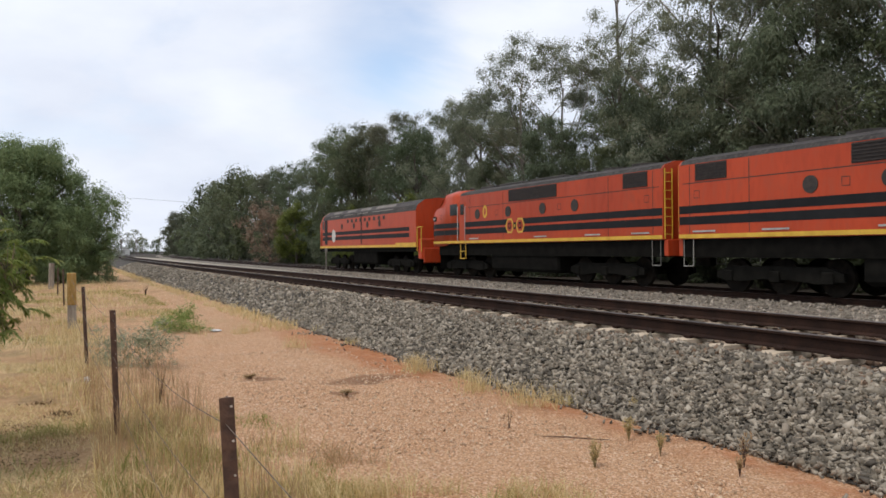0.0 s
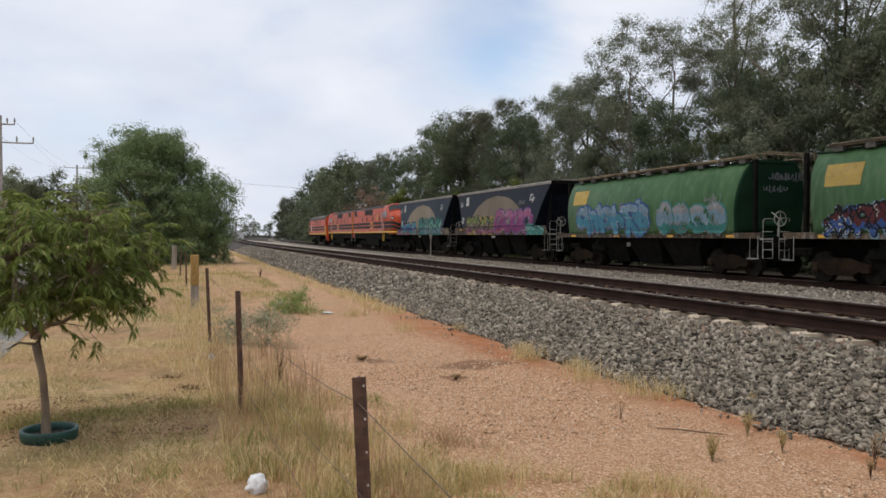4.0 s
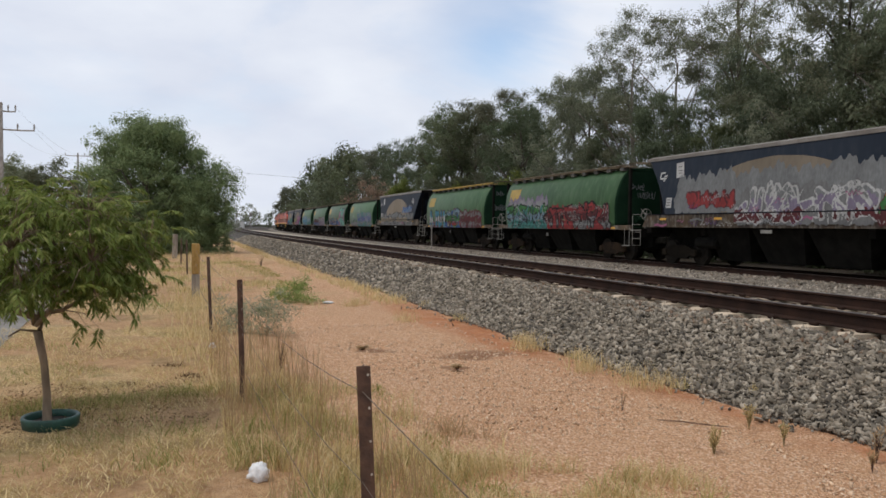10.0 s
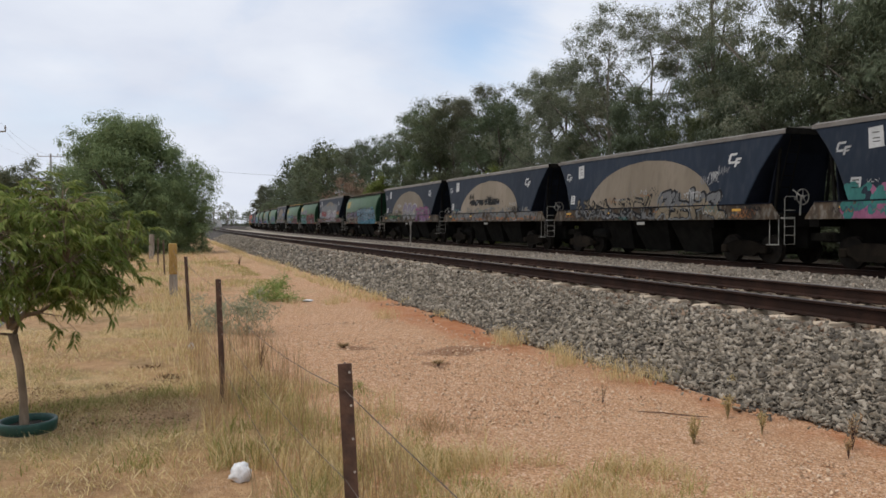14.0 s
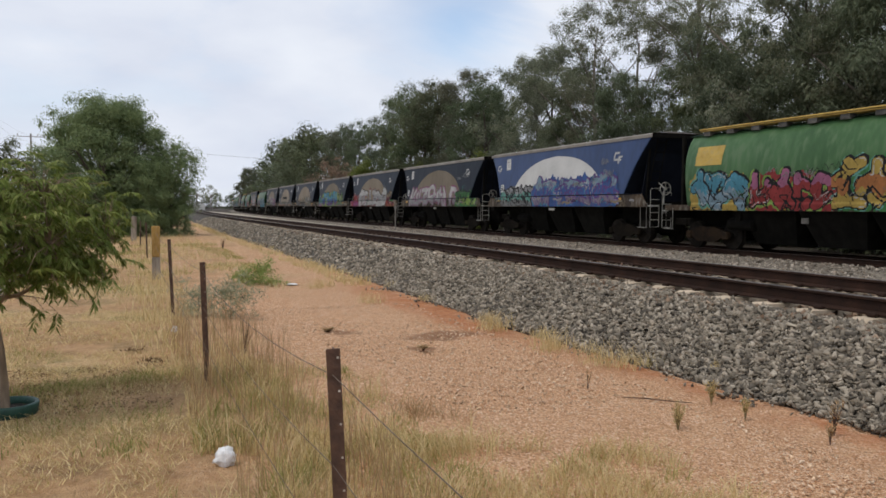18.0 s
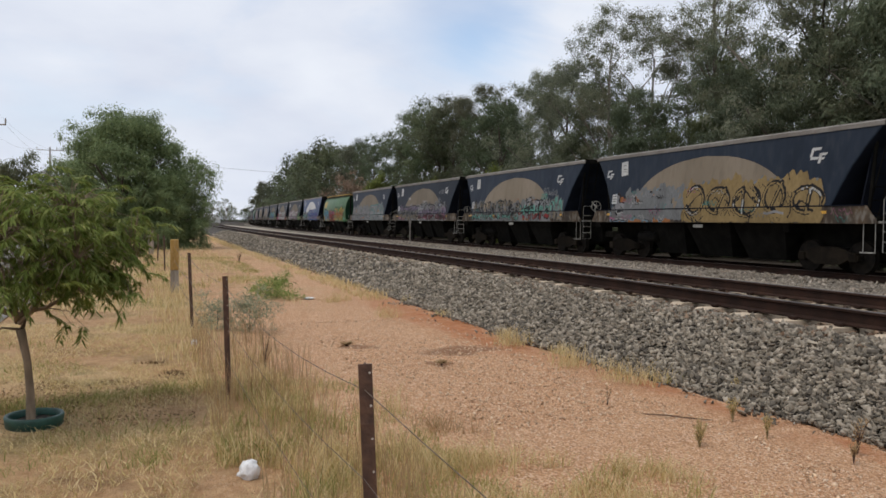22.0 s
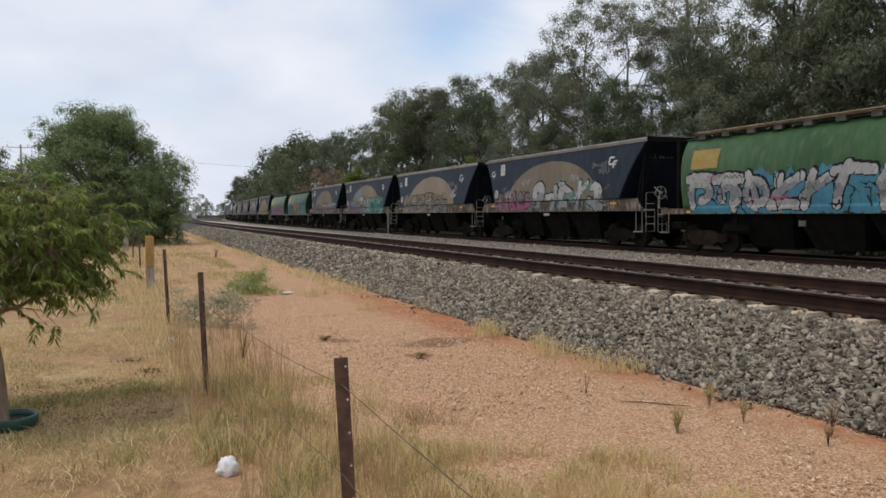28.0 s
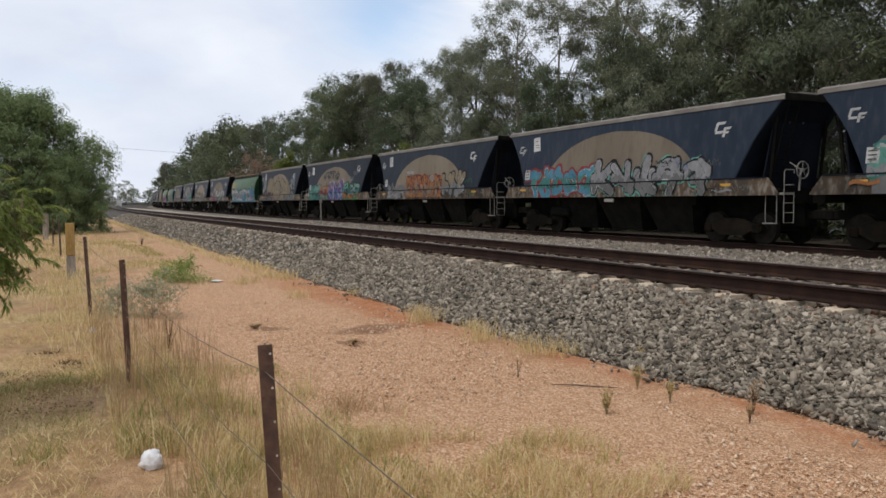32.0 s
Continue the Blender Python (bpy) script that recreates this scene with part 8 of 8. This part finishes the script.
# ---- fence ----
M_YPOST = material("weathered_yellow_paint", (0.27, 0.155, 0.035), (0.38, 0.235, 0.06), 6.0, 0.8, 0.3, c3=(0.30, 0.19, 0.08), stretch=(1, 1, 0.3))
M_GREYWOOD = material("grey_weathered_timber", (0.16, 0.13, 0.10), (0.30, 0.26, 0.21), 8.0, 0.9, 0.4, stretch=(1, 1, 0.2))
M_HOLE = material("bare_bright_metal", (0.40, 0.36, 0.32), (0.55, 0.5, 0.45), 5.0, 0.5, 0.0, metal=0.5)
G_FENCE = "posts of the wire fence"
WIRE_Z = (1.03, 0.72, 0.40)


def steel_post(x, y, top, lean_x, lean_y=0.0):
    t = thing("fence_post", "rusty brown steel fence post with wire holes", "fence post", G_FENCE, at=(x, y, 0))
    t.rotation_euler = (radians(lean_y), radians(lean_x), radians(-14))
    s = Shape()
    prof = [(-0.024, -0.003), (0.024, -0.003), (0.024, 0.003), (0.004, 0.005), (0.003, 0.034), (-0.003, 0.034), (-0.004, 0.005), (-0.024, 0.003)]
    s.loft([[(a, b, z) for a, b in prof] for z in (-0.25, top * 0.5, top - 0.004, top)])
    part("post", s, M_POST, t)
    for i in range(5):
        part("wire_hole", Shape().cyl((0.015, -0.0036, top - 0.03 - i * 0.115), (0.015, -0.0030, top - 0.03 - i * 0.115), 0.0045, 8), M_HOLE, t)
    return t


POSTS = [(0.66, -2.2, 1.1), (0.61, 2.60, 1.12), (0.52, 7.16, 1.11), (0.42, 12.25, 1.11), (0.22, 25.7, 1.10), (0.08, 31.9, 1.05)]
LEANS = [0, -2.6, -1.6, -2.2, -1.0, 1.0]
for (x, y, h), a in zip(POSTS, LEANS):
    steel_post(x - h * math.sin(radians(a)), y, h, a)
yp = thing("timber_post", "timber fence post with a faded yellow top", "fence post", G_FENCE, at=(0.35, 18.05, 0))
part("post", Shape().box(-0.085, 0.085, -0.085, 0.085, -0.2, 0.498, c=0.012), M_GREYWOOD, yp)
part("painted_top", Shape().box(-0.087, 0.087, -0.087, 0.087, 0.50, 1.17, c=0.015), M_YPOST, yp, "faded yellow paint")
gp = thing("timber_post", "thick grey weathered timber fence post", "fence post", G_FENCE, at=(-0.20, 38.3, 0))
part("post", Shape().tube([(0, 0, -0.2), (0.01, 0, 0.5), (0.03, 0, 1.12)], [0.12, 0.115, 0.11], 10), M_GREYWOOD, gp)
line = [(0.66, -2.2), (0.61, 2.60), (0.52, 7.16), (0.42, 12.25), (0.36, 18.05), (0.22, 25.7), (0.08, 31.9), (-0.20, 38.3)]
rnd = random.Random(8)
for k, z in enumerate(WIRE_Z):
    pts = []
    for (x0, y0), (x1, y1) in zip(line, line[1:]):
        sag = rnd.uniform(0.03, 0.10)
        pts += [(x0 + (x1 - x0) * q, y0 + (y1 - y0) * q, z - sag * 4 * q * (1 - q)) for q in (i / 8 for i in range(8))]
    w = Shape().tube(pts, [0.0016 if p_[1] < 10 else 0.003 for p_ in pts], 5)
    tagged(part("fence_wire", w, M_WIRE), "slack strand of dull fence wire", "fence wire", "strands of the wire fence")

# ---- litter and the stick ----
M_PLASTIC = material("white_plastic", (0.62, 0.62, 0.62), (0.75, 0.75, 0.76), 8.0, 0.5, 0.2, spread=0.02)


def crumple(name, label, category, x, y, z, sx, sy, sz, seed, deep=0.24):
    s = Shape()
    s.grid(lambda a, b: tuple((1 + deep * noise.noise((2.2 * math.cos(a) * math.cos(b) + seed, 2.2 * math.sin(a) * math.cos(b), 2.2 * math.sin(b)))) * k * q for k, q in
                              zip((math.cos(a) * math.cos(b), math.sin(a) * math.cos(b), math.sin(b)), (sx, sy, sz))), [2 * math.pi * i / 20 for i in range(21)], [math.pi * (i / 12 - 0.5) for i in range(13)])
    ob = part(name, s, M_PLASTIC, smooth=True)
    ob.location = (x, y, z)
    return tagged(ob, label, category)


crumple("plastic_bag", "crumpled white plastic bag lying in the grass", "plastic bag", 0.48, 4.94, 0.05, 0.062, 0.05, 0.066, 3, 0.55)
crumple("plastic_cup", "small white plastic scrap beside the fence", "litter", 0.41, 10.4, 0.04, 0.04, 0.04, 0.05, 5)
crumple("paper_scrap", "flat white paper scrap on the path", "litter", 2.90, 15.95, 0.02, 0.11, 0.06, 0.025, 7)
M_STICK = material("dead_brown_wood", (0.09, 0.052, 0.03), (0.17, 0.10, 0.06), 9.0, 0.9, 0.3)
stick = Shape().tube([(3.78, 5.56, 0.012), (3.92, 5.43, 0.02), (4.05, 5.31, 0.015), (4.20, 5.20, 0.012)], [0.004, 0.007, 0.006, 0.003], 6)
tagged(part("stick", stick, M_STICK), "thin dark dead stick lying on the path", "stick")

# ---- poles and wires ----
M_STOBIE = material("grey_pole_concrete", (0.20, 0.18, 0.16), (0.32, 0.30, 0.28), 3.0, 0.85, 0.2)


def power_pole(x, y, h, arms, label):
    t = thing("power_pole", label, "power pole", "poles along the road", at=(x, y, 0))
    s = Shape()
    s.loft([[(-a, -0.1, z), (a, -0.1, z), (a, 0.1, z), (-a, 0.1, z)] for a, z in ((0.12, -0.3), (0.14, h * 0.4), (0.09, h))])
    part("pole", s, M_STOBIE, t)
    for z, x0, x1 in arms:
        a = part("crossarm", Shape().tube([(x0, 0, z), (x1 * 0.75, 0, z - 0.02), (x1, 0, z - (0.25 if x1 > 2 else 0.0))], 0.055, 6), M_STOBIE, t)
        for xx in (x0, x1 * 0.5, x1):
            part("insulator", Shape().tube([(xx, 0, z - 0.02), (xx, 0, z + 0.28), (xx, 0, z + 0.42)], [0.03, 0.06, 0.03], 6), M_STOBIE, a)
    return t


power_pole(-11.05, 58, 9.4, ((8.85, -1.0, 0.85), (7.65, -0.6, 1.95)), "tall grey power pole with two crossarms beside the road")
power_pole(-13.4, 120, 11.3, ((10.9, -1.6, 1.7),), "distant grey power pole with one crossarm")
M_CABLE = material("black_cable", (0.10, 0.10, 0.10), (0.16, 0.16, 0.16), 3.0, 0.6, 0.0)
for dx0, dx1, z0, z1 in ((-1.0, -1.6, 9.1, 11.2), (0.85, 1.7, 9.1, 11.2), (1.85, 0.8, 7.8, 10.9)):
    w = Shape().tube([(-11.05 + dx0 + (-2.35 + dx1 - dx0) * q, 58 + 62 * q, z0 + (z1 - z0) * q - 1.2 * 4 * q * (1 - q)) for q in (i / 10 for i in range(11))], 0.007, 4)
    tagged(part("overhead_wire", w, M_CABLE), "sagging dark overhead wire between the poles", "overhead wire", "wires between the poles")
w = Shape().tube([(-13 + 75 * q, 121 + 45 * q, 11.0 - 1.0 * 4 * q * (1 - q)) for q in (i / 10 for i in range(11))], 0.018, 4)
tagged(part("overhead_wire", w, M_CABLE), "sagging dark overhead wire across the railway", "overhead wire", "wires between the poles")

# ---- lineside things ----
mk = thing("marker_post", "short pale marker post beside the train's track", "marker post", at=(16.3, 51.0, 0))
part("post", Shape().tube([(0, 0, -0.2), (0, 0, 1.62)], 0.045, 8), M_ROOF, mk)
part("cap", Shape().box(-0.09, 0.09, -0.03, 0.03, 1.45, 1.70, c=0.01), M_ROOF, mk)
M_CABINET = material("pale_cabinet_paint", (0.45, 0.45, 0.43), (0.56, 0.56, 0.53), 2.0, 0.6, 0.1)
for x, y, w_, h_ in ((15.2, 235, 1.4, 1.8), (18.0, 250, 1.0, 2.4), (13.5, 228, 0.8, 1.2)):
    c = thing("relay_cabinet", "pale grey railway equipment cabinet beside the track", "cabinet", "lineside cabinets", at=(x, y, 0))
    part("body", Shape().box(-w_, w_, -0.6, 0.6, -0.1, h_, c=0.03), M_CABINET, c)
    part("roof", Shape().box(-w_ - 0.1, w_ + 0.1, -0.75, 0.75, h_ + 0.003, h_ + 0.1, c=0.02), M_ROOF, c)
for x, y in ((17.0, 255), (22.0, 262)):
    c = thing("signal_mast", "distant grey signal mast beside the track", "signal", "distant signal masts", at=(x, y, 0))
    part("mast", Shape().tube([(0, 0, -0.2), (0, 0, 5.2)], [0.12, 0.09], 8), M_ROOF, c)
    part("signal_head", Shape().box(-0.35, 0.35, -0.2, 0.2, 4.2, 5.3, c=0.05), M_ROOF, c)
pale_tree = plant(gum_open, 29, 352, 0.72, 70)
pale_tree["label"] = "distant pale thin-crowned gum tree"
plant(gum_open, 25, 346, 0.62, 200)["label"] = "distant pale thin-crowned gum tree"
for x, y, s_ in ((46, 372, 0.6), (14, 380, 0.5), (20, 400, 0.55), (8, 370, 0.6), (36, 400, 0.7), (52, 420, 0.8), (0, 400, 0.8), (60, 400, 0.8), (-8, 380, 0.9), (26, 410, 0.5), (31, 395, 0.55), (11, 395, 0.6), (41, 390, 0.6), (-16, 390, 1.0)):
    plant(gum_yonder, x, y, s_, x * 37)

motions()
